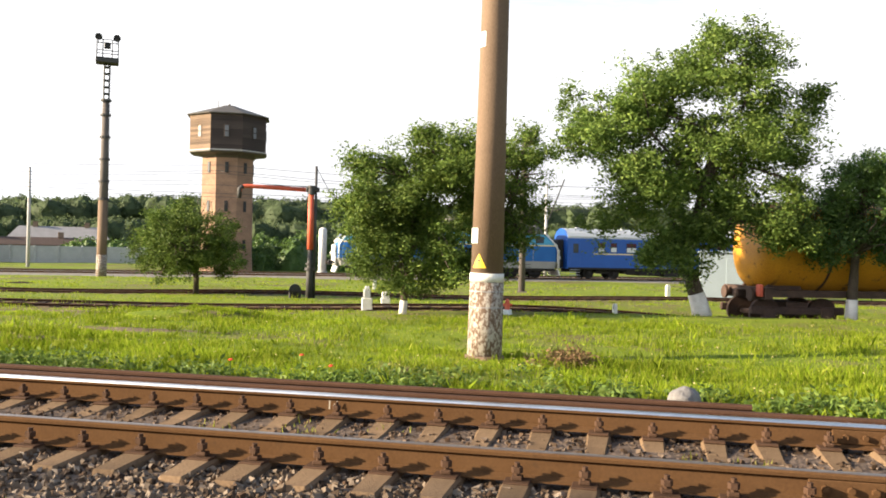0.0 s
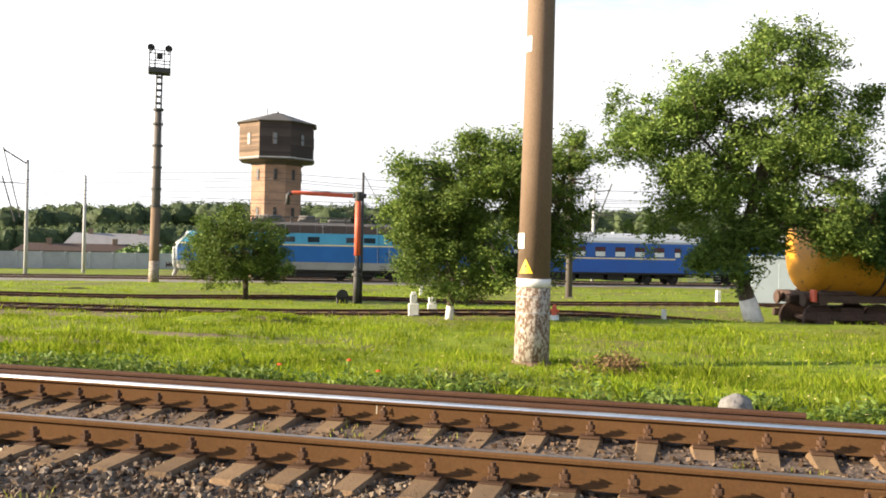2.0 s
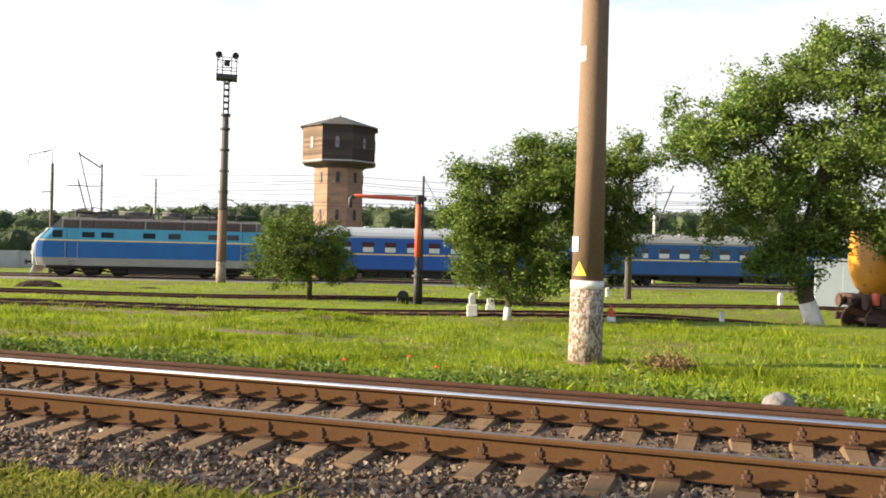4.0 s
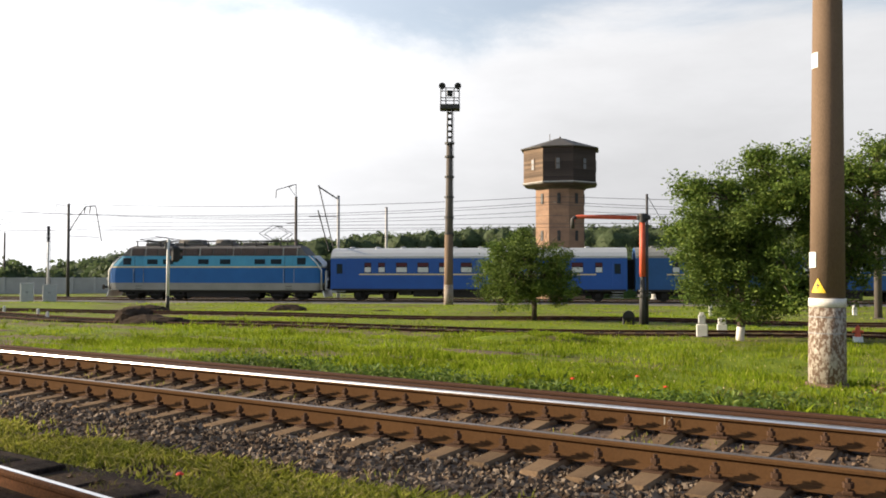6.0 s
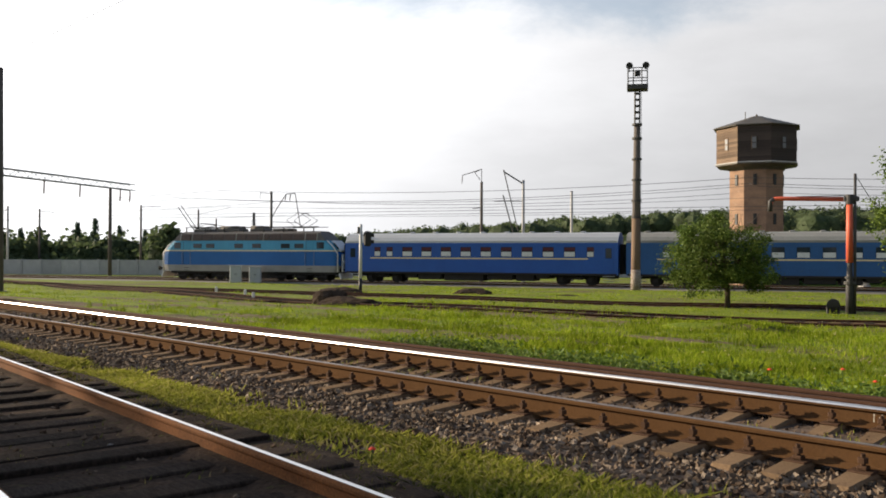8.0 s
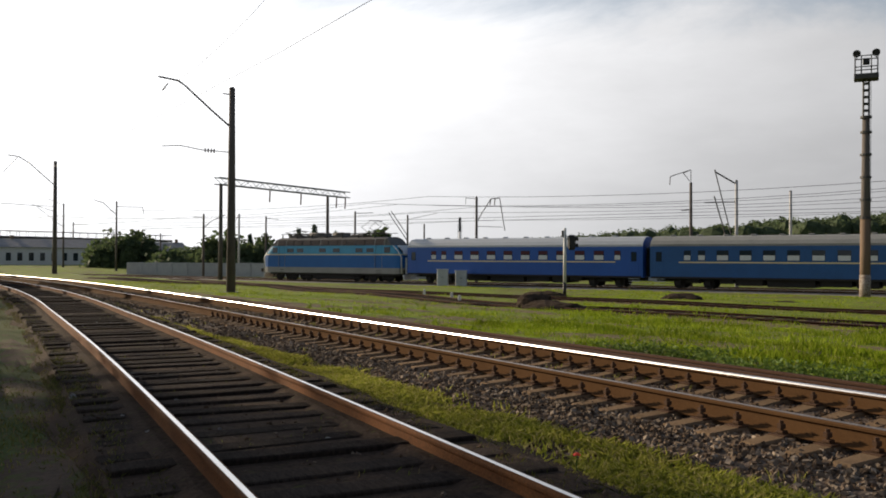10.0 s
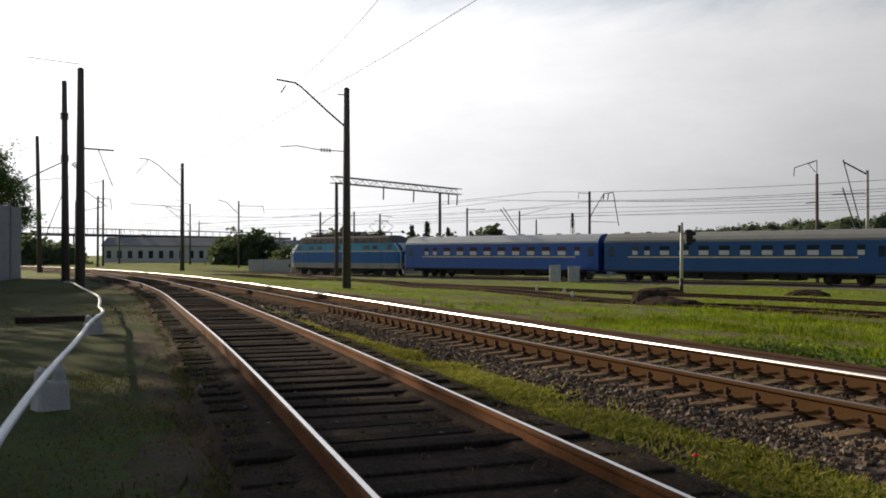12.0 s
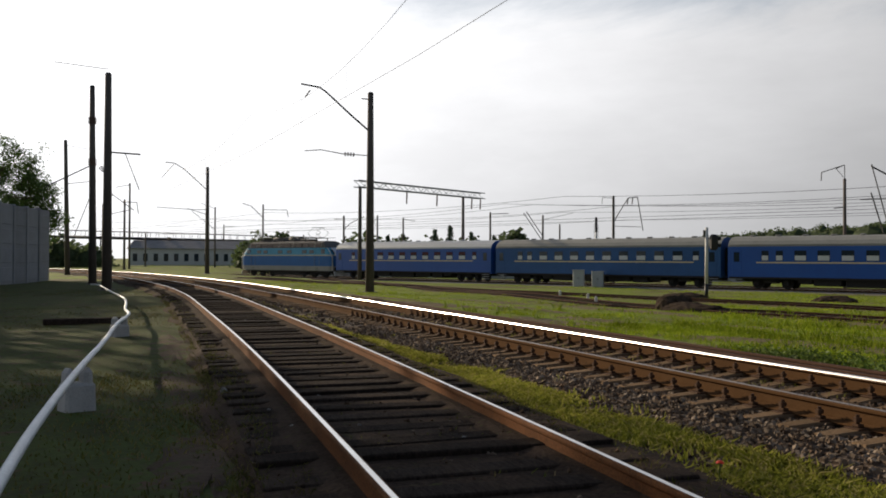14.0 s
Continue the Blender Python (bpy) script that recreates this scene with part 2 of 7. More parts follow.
M_POLE_LIME = material("flaking_white_paint", (0.42, 0.385, 0.335), 0.92, dark=(0.30, 0.255, 0.21), scale=8, grain=60, bump=0.6, spots=(0.13, 0.082, 0.055), spot_at=0.492, stretch=(1.2, 1.2, 0.7))
M_MAST = material("mast_concrete", (0.125, 0.105, 0.092), 0.9, dark=(0.07, 0.06, 0.053), scale=1.5, grain=30, stretch=(2, 2, 0.4))
M_STEEL = material("dark_weathered_steel", (0.075, 0.072, 0.07), 0.7, 0.5, scale=6, grain=60)
M_ZINC = material("galvanised_steel", (0.34, 0.35, 0.36), 0.55, 0.6, scale=6, grain=60)
M_WIRE = material("catenary_wire", (0.08, 0.08, 0.085), 0.6, 0.5, bump=0)
M_WHITE = material("white_paint", (0.64, 0.64, 0.62), 0.6, dark=(0.48, 0.47, 0.44), scale=4, grain=40, bump=0.1, spots=(0.32, 0.28, 0.23), spot_at=0.68)
M_BLACK = material("black_paint", (0.016, 0.016, 0.017), 0.55, scale=8, grain=60, bump=0.1)
M_RED = material("sunbleached_red_paint", (0.66, 0.125, 0.060), 0.6, dark=(0.50, 0.085, 0.045), scale=4, grain=50, bump=0.2, spots=(0.16, 0.06, 0.04), spot_at=0.70)
M_YELLOW_SIGN = material("yellow_sign_enamel", (0.80, 0.52, 0.03), 0.45, bump=0)
M_BRICK = material("weathered_brick", (0.30, 0.185, 0.118), 0.92, dark=(0.17, 0.105, 0.072), scale=0.7, grain=11, bump=0.5, spots=(0.36, 0.29, 0.23), spot_at=0.66, stretch=(1, 1, 2.4))
M_MORTAR = material("lime_mortar", (0.22, 0.155, 0.108), 0.95, dark=(0.15, 0.10, 0.07), scale=2, grain=40)
# boarding in two tones: dark for shaded sides, lighter for the sunlit side
M_TIMBER = material("weathered_boarding", (0.060, 0.044, 0.037), 0.9, dark=(0.034, 0.026, 0.023), scale=1.2, grain=24, bump=0.5, stretch=(1, 1, 6), rand=0.25)
M_BOARD = material("bare_sunlit_boarding", (0.185, 0.125, 0.082), 0.9, dark=(0.095, 0.062, 0.042), scale=1.2, grain=24, bump=0.5, stretch=(1, 1, 6), rand=0.35)
M_DULLPANE = material("grey_blue_window_pane", (0.15, 0.155, 0.165), 0.5, scale=2, grain=20, bump=0.05)
M_TIN = material("old_tin_roof", (0.11, 0.10, 0.085), 0.6, 0.3, dark=(0.07, 0.06, 0.05), scale=2, grain=20, spots=(0.16, 0.09, 0.05))
M_FENCE = material("concrete_panel", (0.42, 0.42, 0.41), 0.92, dark=(0.30, 0.30, 0.29), scale=0.9, grain=20, rand=0.12)
M_WALL = material("weathered_wall_panel", (0.27, 0.28, 0.295), 0.92, dark=(0.19, 0.195, 0.205), scale=0.9, grain=20, rand=0.15)
M_HOUSE = material("pale_plaster", (0.55, 0.53, 0.50), 0.9, dark=(0.44, 0.42, 0.40), scale=0.5, grain=12)
M_SLATE = material("grey_slate_roof", (0.26, 0.25, 0.25), 0.85, dark=(0.18, 0.17, 0.17), scale=0.8, grain=10)
M_BLUE = material("coach_blue_enamel", (0.011, 0.080, 0.345), 0.42, dark=(0.009, 0.062, 0.27), scale=0.7, grain=14, bump=0.03, spots=(0.012, 0.055, 0.22), spot_at=0.70, spec=0.4, coat=0.05)
M_BLUE2 = material("faded_coach_blue", (0.022, 0.088, 0.25), 0.5, dark=(0.018, 0.068, 0.19), scale=0.7, grain=14, bump=0.03, spots=(0.035, 0.08, 0.16), spot_at=0.68, spec=0.3)
M_SKY = material("loco_sky_blue", (0.075, 0.31, 0.49), 0.55, dark=(0.055, 0.235, 0.39), scale=0.8, grain=14, bump=0.03, spots=(0.07, 0.20, 0.30), spot_at=0.68, spec=0.25)
M_MIDBLUE = material("loco_mid_blue", (0.020, 0.120, 0.36), 0.55, dark=(0.016, 0.092, 0.28), scale=0.8, grain=14, bump=0.03, spots=(0.022, 0.075, 0.20), spot_at=0.68, spec=0.25)
M_SKIRT = material("loco_grey_skirt", (0.28, 0.27, 0.25), 0.6, dark=(0.20, 0.19, 0.175), scale=1, grain=20, bump=0.05)
M_NOSE = material("loco_white_nose", (0.74, 0.72, 0.68), 0.5, dark=(0.58, 0.55, 0.50), scale=2, grain=30, bump=0.05)
M_COACHROOF = material("coach_silver_roof", (0.44, 0.46, 0.48), 0.5, 0.2, dark=(0.40, 0.41, 0.43), scale=0.6, grain=10, bump=0.05)
M_COACHROOF2 = material("coach_dusty_roof", (0.25, 0.25, 0.235), 0.75, dark=(0.19, 0.19, 0.18), scale=0.6, grain=10, bump=0.05)
M_STRIPE = material("cream_yellow_stripe", (0.72, 0.57, 0.30), 0.5, bump=0)
M_UNDER = material("underframe_black", (0.022, 0.020, 0.019), 0.85, scale=3, grain=30)
M_LOUVRE = material("loco_louvre_grey", (0.075, 0.048, 0.042), 0.6, scale=3, grain=30)
M_LROOF = material("loco_roof_grey", (0.13, 0.12, 0.115), 0.8, scale=2, grain=20)
M_GLASS = glass("dark_window_glass")
M_CURTAIN = material("white_curtain", (0.62, 0.63, 0.64), 0.8, scale=8, grain=40, bump=0.2, stretch=(6, 1, 0.5))
M_VALANCE = material("red_curtain", (0.075, 0.016, 0.024), 0.8, scale=8, grain=40, bump=0)
M_MARK = material("white_marking_paint", (0.36, 0.32, 0.26), 0.8, bump=0)
M_TANK = material("tank_yellow_paint", (0.54, 0.245, 0.016), 0.5, dark=(0.40, 0.17, 0.013), scale=0.9, grain=22, bump=0.1, spots=(0.12, 0.062, 0.022), spot_at=0.60)
M_WAGON = material("wagon_rusty_frame", (0.075, 0.042, 0.030), 0.85, dark=(0.030, 0.020, 0.016), scale=3, grain=30)
M_GREYPAINT = material("grey_cabinet_paint", (0.46, 0.47, 0.48), 0.55, dark=(0.38, 0.39, 0.40), scale=3, grain=30, bump=0.05)
M_KIOSK = material("blue_grey_sheet_metal", (0.20, 0.245, 0.265), 0.6, dark=(0.165, 0.20, 0.22), scale=1.5, grain=25, bump=0.05)
M_SOIL = material("worn_yard_soil", (0.17, 0.112, 0.070), 0.95, dark=(0.080, 0.054, 0.034), scale=1.6, grain=18, bump=1.0, spots=(0.12, 0.145, 0.024), spot_at=0.58, spec=0.05)
M_GRAVEL = material("grey_worn_gravel", (0.20, 0.155, 0.105), 0.95, dark=(0.095, 0.070, 0.046), scale=2.0, grain=30, bump=1.0, spots=(0.115, 0.135, 0.024), spot_at=0.56, spec=0.06)
M_EARTH = material("dark_earth", (0.064, 0.047, 0.036), 0.95, dark=(0.028, 0.021, 0.016), scale=4, grain=25, bump=1.0, spec=0.03)
M_ROCK = material("pale_boulder", (0.20, 0.19, 0.185), 0.9, dark=(0.12, 0.11, 0.105), scale=5, grain=40, bump=0.6)
M_PIPE = material("white_painted_pipe", (0.66, 0.70, 0.72), 0.45, dark=(0.52, 0.56, 0.58), scale=5, grain=40, bump=0.05, spots=(0.38, 0.34, 0.30), spot_at=0.72)
M_BLOCK = material("cast_concrete_block", (0.46, 0.45, 0.44), 0.9, dark=(0.34, 0.33, 0.32), scale=6, grain=50, bump=0.4)
M_INSULATOR = material("brown_porcelain", (0.10, 0.045, 0.03), 0.3, bump=0)
M_POPPY = material("poppy_petal", (0.80, 0.06, 0.02), 0.6, bump=0)


def ground_material():
    m = bpy.data.materials.new("meadow_ground")
    m.use_nodes = True
    n, l = m.node_tree.nodes, m.node_tree.links
    b = n["Principled BSDF"]
    b.inputs["Roughness"].default_value, b.inputs["Specular IOR Level"].default_value = 0.95, 0.15
    co = n.new("ShaderNodeTexCoord")
    big, mid, fine = (n.new("ShaderNodeTexNoise") for _ in range(3))
    for node, s, d in ((big, 0.16, 6), (mid, 1.1, 6), (fine, 14, 5)):
        node.inputs["Scale"].default_value, node.inputs["Detail"].default_value = s, d
        l.new(co.outputs["Object"], node.inputs["Vector"])
    green, soil = n.new("ShaderNodeValToRGB"), n.new("ShaderNodeValToRGB")
    green.color_ramp.elements[0].position, green.color_ramp.elements[1].position = 0.36, 0.66
    green.color_ramp.elements[0].color, green.color_ramp.elements[1].color = (0.090, 0.130, 0.009, 1), (0.21, 0.262, 0.018, 1)
    mix1 = n.new("ShaderNodeMath")
    mix1.operation, mix1.inputs[1].default_value = "MULTIPLY_ADD", 0.5
    half = n.new("ShaderNodeMath")
    half.operation, half.inputs[1].default_value = "MULTIPLY", 0.5
    l.new(mid.outputs["Fac"], half.inputs[0])
    l.new(fine.outputs["Fac"], mix1.inputs[0])
    l.new(half.outputs["Value"], mix1.inputs[2])
    l.new(mix1.outputs["Value"], green.inputs["Fac"])
    soil.color_ramp.elements[0].position, soil.color_ramp.elements[1].position = 0.51, 0.63
    soil.color_ramp.elements[0].color, soil.color_ramp.elements[1].color = (0, 0, 0, 1), (1, 1, 1, 1)
    patch = n.new("ShaderNodeMath")
    patch.operation, patch.inputs[1].default_value = "MULTIPLY_ADD", 0.45
    h2 = n.new("ShaderNodeMath")
    h2.operation, h2.inputs[1].default_value = "MULTIPLY", 0.6
    l.new(big.outputs["Fac"], h2.inputs[0])
    l.new(mid.outputs["Fac"], patch.inputs[0])
    l.new(h2.outputs["Value"], patch.inputs[2])
    l.new(patch.outputs["Value"], soil.inputs["Fac"])
    mx = n.new("ShaderNodeMix")
    mx.data_type = "RGBA"
    mx.inputs["B"].default_value = (0.125, 0.105, 0.045, 1)
    l.new(soil.outputs["Color"], mx.inputs["Factor"])
    l.new(green.outputs["Color"], mx.inputs["A"])
    l.new(mx.outputs["Result"], b.inputs["Base Color"])
    bp = n.new("ShaderNodeBump")
    bp.inputs["Strength"].default_value, bp.inputs["Distance"].default_value = 1.0, 0.06
    l.new(fine.outputs["Fac"], bp.inputs["Height"])
    l.new(bp.outputs["Normal"], b.inputs["Normal"])
    return m


M_GROUND = ground_material()
M_TREADSOIL = material("trodden_brown_soil", (0.098, 0.070, 0.052), 0.95, dark=(0.055, 0.041, 0.030), scale=1.4, grain=20, bump=0.9, spots=(0.070, 0.078, 0.028), spot_at=0.54, spec=0.04)
# trodden turf by the siding, with the shade put into its colour
M_SHADE_TURF = material("trodden_shade_turf", (0.074, 0.096, 0.030), 0.95, dark=(0.054, 0.052, 0.028), scale=1.1, grain=16, bump=0.9, spots=(0.105, 0.070, 0.050), spot_at=0.60, spec=0.04)

# ---- building blocks ----
RNG = np.random.default_rng(7)


def mesh_object(name, verts, faces, mats, parent=None, label="", smooth=False, index=None):
    me = bpy.data.meshes.new(name)
    me.from_pydata(verts if isinstance(verts, list) else verts.tolist(), [], faces if isinstance(faces, list) else faces.tolist())
    for m in (mats if isinstance(mats, (list, tuple)) else [mats]):
        me.materials.append(m)
    if index is not None:
        me.polygons.foreach_set("material_index", np.asarray(index, dtype=np.int32))
    if smooth:
        me.polygons.foreach_set("use_smooth", np.ones(len(me.polygons), dtype=bool))
    me.update()
    ob = new(name, me)
    ob.parent = parent
    return tagged(ob, label)


def part(name, bm, mat, parent=None, label="", smooth=False):
    me = bpy.data.meshes.new(name)
    bmesh.ops.recalc_face_normals(bm, faces=bm.faces[:])
    bm.to_mesh(me)
    bm.free()
    for m in (mat if isinstance(mat, (list, tuple)) else [mat]):
        me.materials.append(m)
    if smooth:
        me.polygons.foreach_set("use_smooth", np.ones(len(me.polygons), dtype=bool))
    ob = new(name, me)
    ob.parent = parent
    return tagged(ob, label)


def share(name, like, parent, m):
    """One more piece on the same mesh."""
    ob = new(name, like.data)
    ob.parent = parent
    ob.matrix_basis = m
    return ob


def thing(name, m, label, category, group="", kind=""):
    ob = new(name)
    ob.empty_display_size = 0.3
    ob.matrix_basis = m
    return tagged(ob, label, category, group, kind)


def box(bm, lo, hi, bevel=0.0, m=None):
    v = bmesh.ops.create_cube(bm, size=1.0)["verts"]
    c, s = [(a + b) / 2 for a, b in zip(lo, hi)], [b - a for a, b in zip(lo, hi)]
    bmesh.ops.transform(bm, matrix=Matrix.Translation(c) @ Matrix.Diagonal((*s, 1)), verts=v)
    if bevel:
        edges = list({e for q in v for e in q.link_edges})
        r = bmesh.ops.bevel(bm, geom=edges, offset=bevel, segments=1, affect="EDGES")
        v = list({q for f in r["faces"] for q in f.verts} | {q for q in v if q.is_valid})
    if m is not None:
        bmesh.ops.transform(bm, matrix=m, verts=v)
    return bm


def rod(bm, a, b, r0, r1=None, n=8):
    a, b = Vector(a), Vector(b)
    r1 = r0 if r1 is None else r1
    d = b - a
    v = bmesh.ops.create_cone(bm, cap_ends=True, segments=n, radius1=r0, radius2=r1, depth=d.length)["verts"]
    turn = d.to_track_quat("Z", "Y").to_matrix().to_4x4()
    bmesh.ops.transform(bm, matrix=Matrix.Translation((a + b) / 2) @ turn, verts=v)
    return bm


def pipe_mesh(pts, radii, n=8):
    """Vertices and faces of a round tube through the points."""
    pts = [Vector(p) for p in pts]
    vs, fs = [], []
    for i, p in enumerate(pts):
        d = (pts[min(i + 1, len(pts) - 1)] - pts[max(i - 1, 0)]).normalized()
        q = d.to_track_quat("Z", "Y")
        r = radii[i] if hasattr(radii, "__len__") else radii
        for k in range(n):
            a = 2 * math.pi * k / n
            vs.append(tuple(p + q @ Vector((r * math.cos(a), r * math.sin(a), 0))))
    for i in range(len(pts) - 1):
        for k in range(n):
            fs.append((i * n + k, i * n + (k + 1) % n, (i + 1) * n + (k + 1) % n, (i + 1) * n + k))
    fs.append(tuple(range(n))[::-1])
    fs.append(tuple((len(pts) - 1) * n + k for k in range(n)))
    return vs, fs


def curve_points(ctrl, step):
    """A smooth line through the control points, as places and unit tangents at even steps."""
    c = np.array(ctrl, float)
    c = np.vstack([2 * c[0] - c[1], c, 2 * c[-1] - c[-2]])
    out = []
    for i in range(1, len(c) - 2):
        u = np.linspace(0, 1, 40, endpoint=False)[:, None]
        a, b, d, e = c[i - 1], c[i], c[i + 1], c[i + 2]
        out.append(0.5 * (2 * b + (d - a) * u + (2 * a - 5 * b + 4 * d - e) * u**2 + (3 * b - a - 3 * d + e) * u**3))
    p = np.vstack(out + [c[-2:-1]])
    s = np.concatenate([[0], np.cumsum(np.hypot(*np.diff(p, axis=0).T))])
    q = np.arange(0, s[-1], step)
    p = np.stack([np.interp(q, s, p[:, k]) for k in range(2)], -1)
    t = np.gradient(p, axis=0)
    return p, t / np.hypot(*t.T)[:, None]


# ---- the lie of the land ----
MAIN_A, MAIN_B = 7.086, -0.1787     # main line: y = A + B x, x to -30, then bending to the left


def main_y(x):
    return MAIN_A + MAIN_B * x - 0.0018 * np.maximum(0, -30 - x) ** 2


TRAIN_TURN = radians(16.05)
TRAIN_N = np.array([-math.sin(TRAIN_TURN), math.cos(TRAIN_TURN)])
TRAIN_D, TRAIN_Z = 70.95, -1.06
TRAIN_GO = np.array([-math.cos(TRAIN_TURN), -math.sin(TRAIN_TURN)])


def land(x, y):
    """Height of the ground."""
    x, y = np.asarray(x, float), np.asarray(y, float)
    dm = (y - MAIN_A - MAIN_B * x) / 1.0158
    dt = np.maximum(TRAIN_D - 1.6 - (x * TRAIN_N[0] + y * TRAIN_N[1]), 0)
    w = np.clip((dm - 1.2) / np.maximum(dm - 1.2 + dt, 1e-3), 0, 1)
    w = np.where(dm < 1.2, 0, w) * np.clip((x + 175) / 60, 0, 1)
    dip = 0.50 * np.clip((x - 2.0) / 6.0, 0, 1) * np.exp(-((y - 29.3) / 1.9) ** 2) - 0.15 * np.clip((x - 2.0) / 4.0, 0, 1) * np.exp(-((y - 24.4) / 1.6) ** 2)
    return -0.27 - dip - 1.03 * w + 0.05 * np.sin(x * 0.37 + 1.3) * np.sin(y * 0.31) * np.clip((np.abs(dm) - 2.2) / 4, 0, 1) - 0.16 * np.clip((2.5 - np.abs(dm + 0.35)) / 0.6, 0, 1)


MAIN, MAIN_T = curve_points([(x, float(main_y(x))) for x in (30, 15, 0, -15, -30, -45, -60, -75, -90, -105, -125)], 0.424)
BRANCH_CTRL = [(12, -2.1), (6, 0.12), (0, 1.905), (-10, 4.51), (-20, 6.89), (-30, 9.15), (-40, 10.95), (-50, 12.2), (-60, 13.2), (-75, 14.3), (-90, 15.0), (-105, 14.9)]
BRANCH, BRANCH_T = curve_points(BRANCH_CTRL, 0.52)
OLD_B, OLD_BT = curve_points([(-75, 33.5), (-45, 27.4), (-28, 24.3), (-20, 23.3), (-14, 23.7), (-9, 24.9), (-3.8, 25.8), (2.4, 27.1), (6.3, 27.6), (9.5, 28.2), (14, 28.9), (30, 31.2)], 0.6)
OLD_A, OLD_AT = curve_points([(-70, 24.6), (-45, 28.2), (-27.9, 31.2), (-16, 33.3), (-7.7, 34.8), (3.2, 36.8), (15, 38.9), (40, 43.5)], 0.6)
_mid = np.array([TRAIN_N * TRAIN_D + TRAIN_GO * s for s in range(-90, 131, 20)])
FAR_T, FAR_TT = curve_points(_mid, 0.55)
_mid2 = np.array([TRAIN_N * (TRAIN_D + 5.3) + TRAIN_GO * s for s in range(-90, 151, 20)])
FAR2, FAR2T = curve_points(_mid2, 0.55)

# ---- ground: one sheet to the horizon ----
def spread(near, step, far):
    """Even steps to near, then steps that grow to far."""
    a = list(np.arange(0, near, step))
    while a[-1] < far:
        a.append(a[-1] + max(step, (a[-1] - near) * 0.16 + step))
    return a


gx = np.array(sorted({-v for v in spread(60, 0.8, 2600)} | set(spread(24, 0.8, 2600))))
gy = np.array(sorted({-v for v in spread(6, 0.8, 2600)} | set(spread(46, 0.8, 2600))))
GX, GY = np.meshgrid(gx, gy, indexing="ij")
GZ = land(GX, GY) + 0.03 * (RNG.random(GX.shape) - 0.5)
ni, nj = GX.shape
idx = np.arange(ni * nj).reshape(ni, nj)
gf = np.stack([idx[:-1, :-1], idx[1:, :-1], idx[1:, 1:], idx[:-1, 1:]], -1).reshape(-1, 4)
gc = np.stack([GX, GY], -1).reshape(-1, 2)[gf].mean(1)
# ground on the camera's side of the siding takes the shade-toned turf
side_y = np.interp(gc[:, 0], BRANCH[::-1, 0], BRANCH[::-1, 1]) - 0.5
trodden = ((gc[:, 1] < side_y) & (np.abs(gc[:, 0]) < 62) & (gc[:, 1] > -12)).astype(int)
ground = mesh_object("ground", np.stack([GX, GY, GZ], -1).reshape(-1, 3), gf, [M_GROUND, M_SHADE_TURF], smooth=True, index=trodden)
tagged(ground, "uneven meadow ground of a railway yard, grass over worn soil", "ground", kind="structure")

# ---- tracks ----
RAIL_HALF = [(0.075, 0.0), (0.075, 0.010), (0.012, 0.034), (0.009, 0.125), (0.037, 0.142), (0.039, 0.162), (0.032, 0.176), (0.018, 0.18)]


def rail_mesh(name, p, t, off, z, mats, parent, label="", worn=(5, 9)):
    """A rail swept along the line, off metres to its left, foot at z."""
    prof = [(a, b) for a, b in RAIL_HALF] + [(-a, b) for a, b in RAIL_HALF[::-1]]
    nrm = np.stack([-t[:, 1], t[:, 0]], -1)
    zz = np.broadcast_to(np.asarray(z, float), (len(p),))
    k = len(prof)
    vs = np.zeros((len(p), k, 3))
    for j, (a, b) in enumerate(prof):
        vs[:, j, :2] = p + nrm * (off + a)
        vs[:, j, 2] = zz + b
    fs, ix = [], []
    for i in range(len(p) - 1):
        for j in range(k):
            fs.append((i * k + j, i * k + (j + 1) % k, (i + 1) * k + (j + 1) % k, (i + 1) * k + j))
            ix.append(1 if worn[0] <= j <= worn[1] else 0)
    fs += [tuple(range(k)), tuple((len(p) - 1) * k + j for j in range(k))[::-1]]
    ix += [0, 0]
    return mesh_object(name, vs.reshape(-1, 3), fs, mats, parent, label, index=ix)


def bed_mesh(name, p, t, widths, parent, mat, base=None):
    """The ballast bed's cross-section (offset, height) swept along the line."""
    nrm = np.stack([-t[:, 1], t[:, 0]], -1)
    k = len(widths)
    vs = np.zeros((len(p), k, 3))
    for j, (a, b) in enumerate(widths):
        wob = 0.12 * np.sin(np.arange(len(p)) * 0.7 + j) * (1 if j in (0, k - 1) else 0)
        vs[:, j, :2] = p + nrm * (a + wob)[:, None] if np.ndim(wob) else p + nrm * a
        vs[:, j, 2] = b if base is None else base + b
    fs = [(i * k + j, i * k + j + 1, (i + 1) * k + j + 1, (i + 1) * k + j) for i in range(len(p) - 1) for j in range(k - 1)]
    return mesh_object(name, vs.reshape(-1, 3), fs, mat, parent)


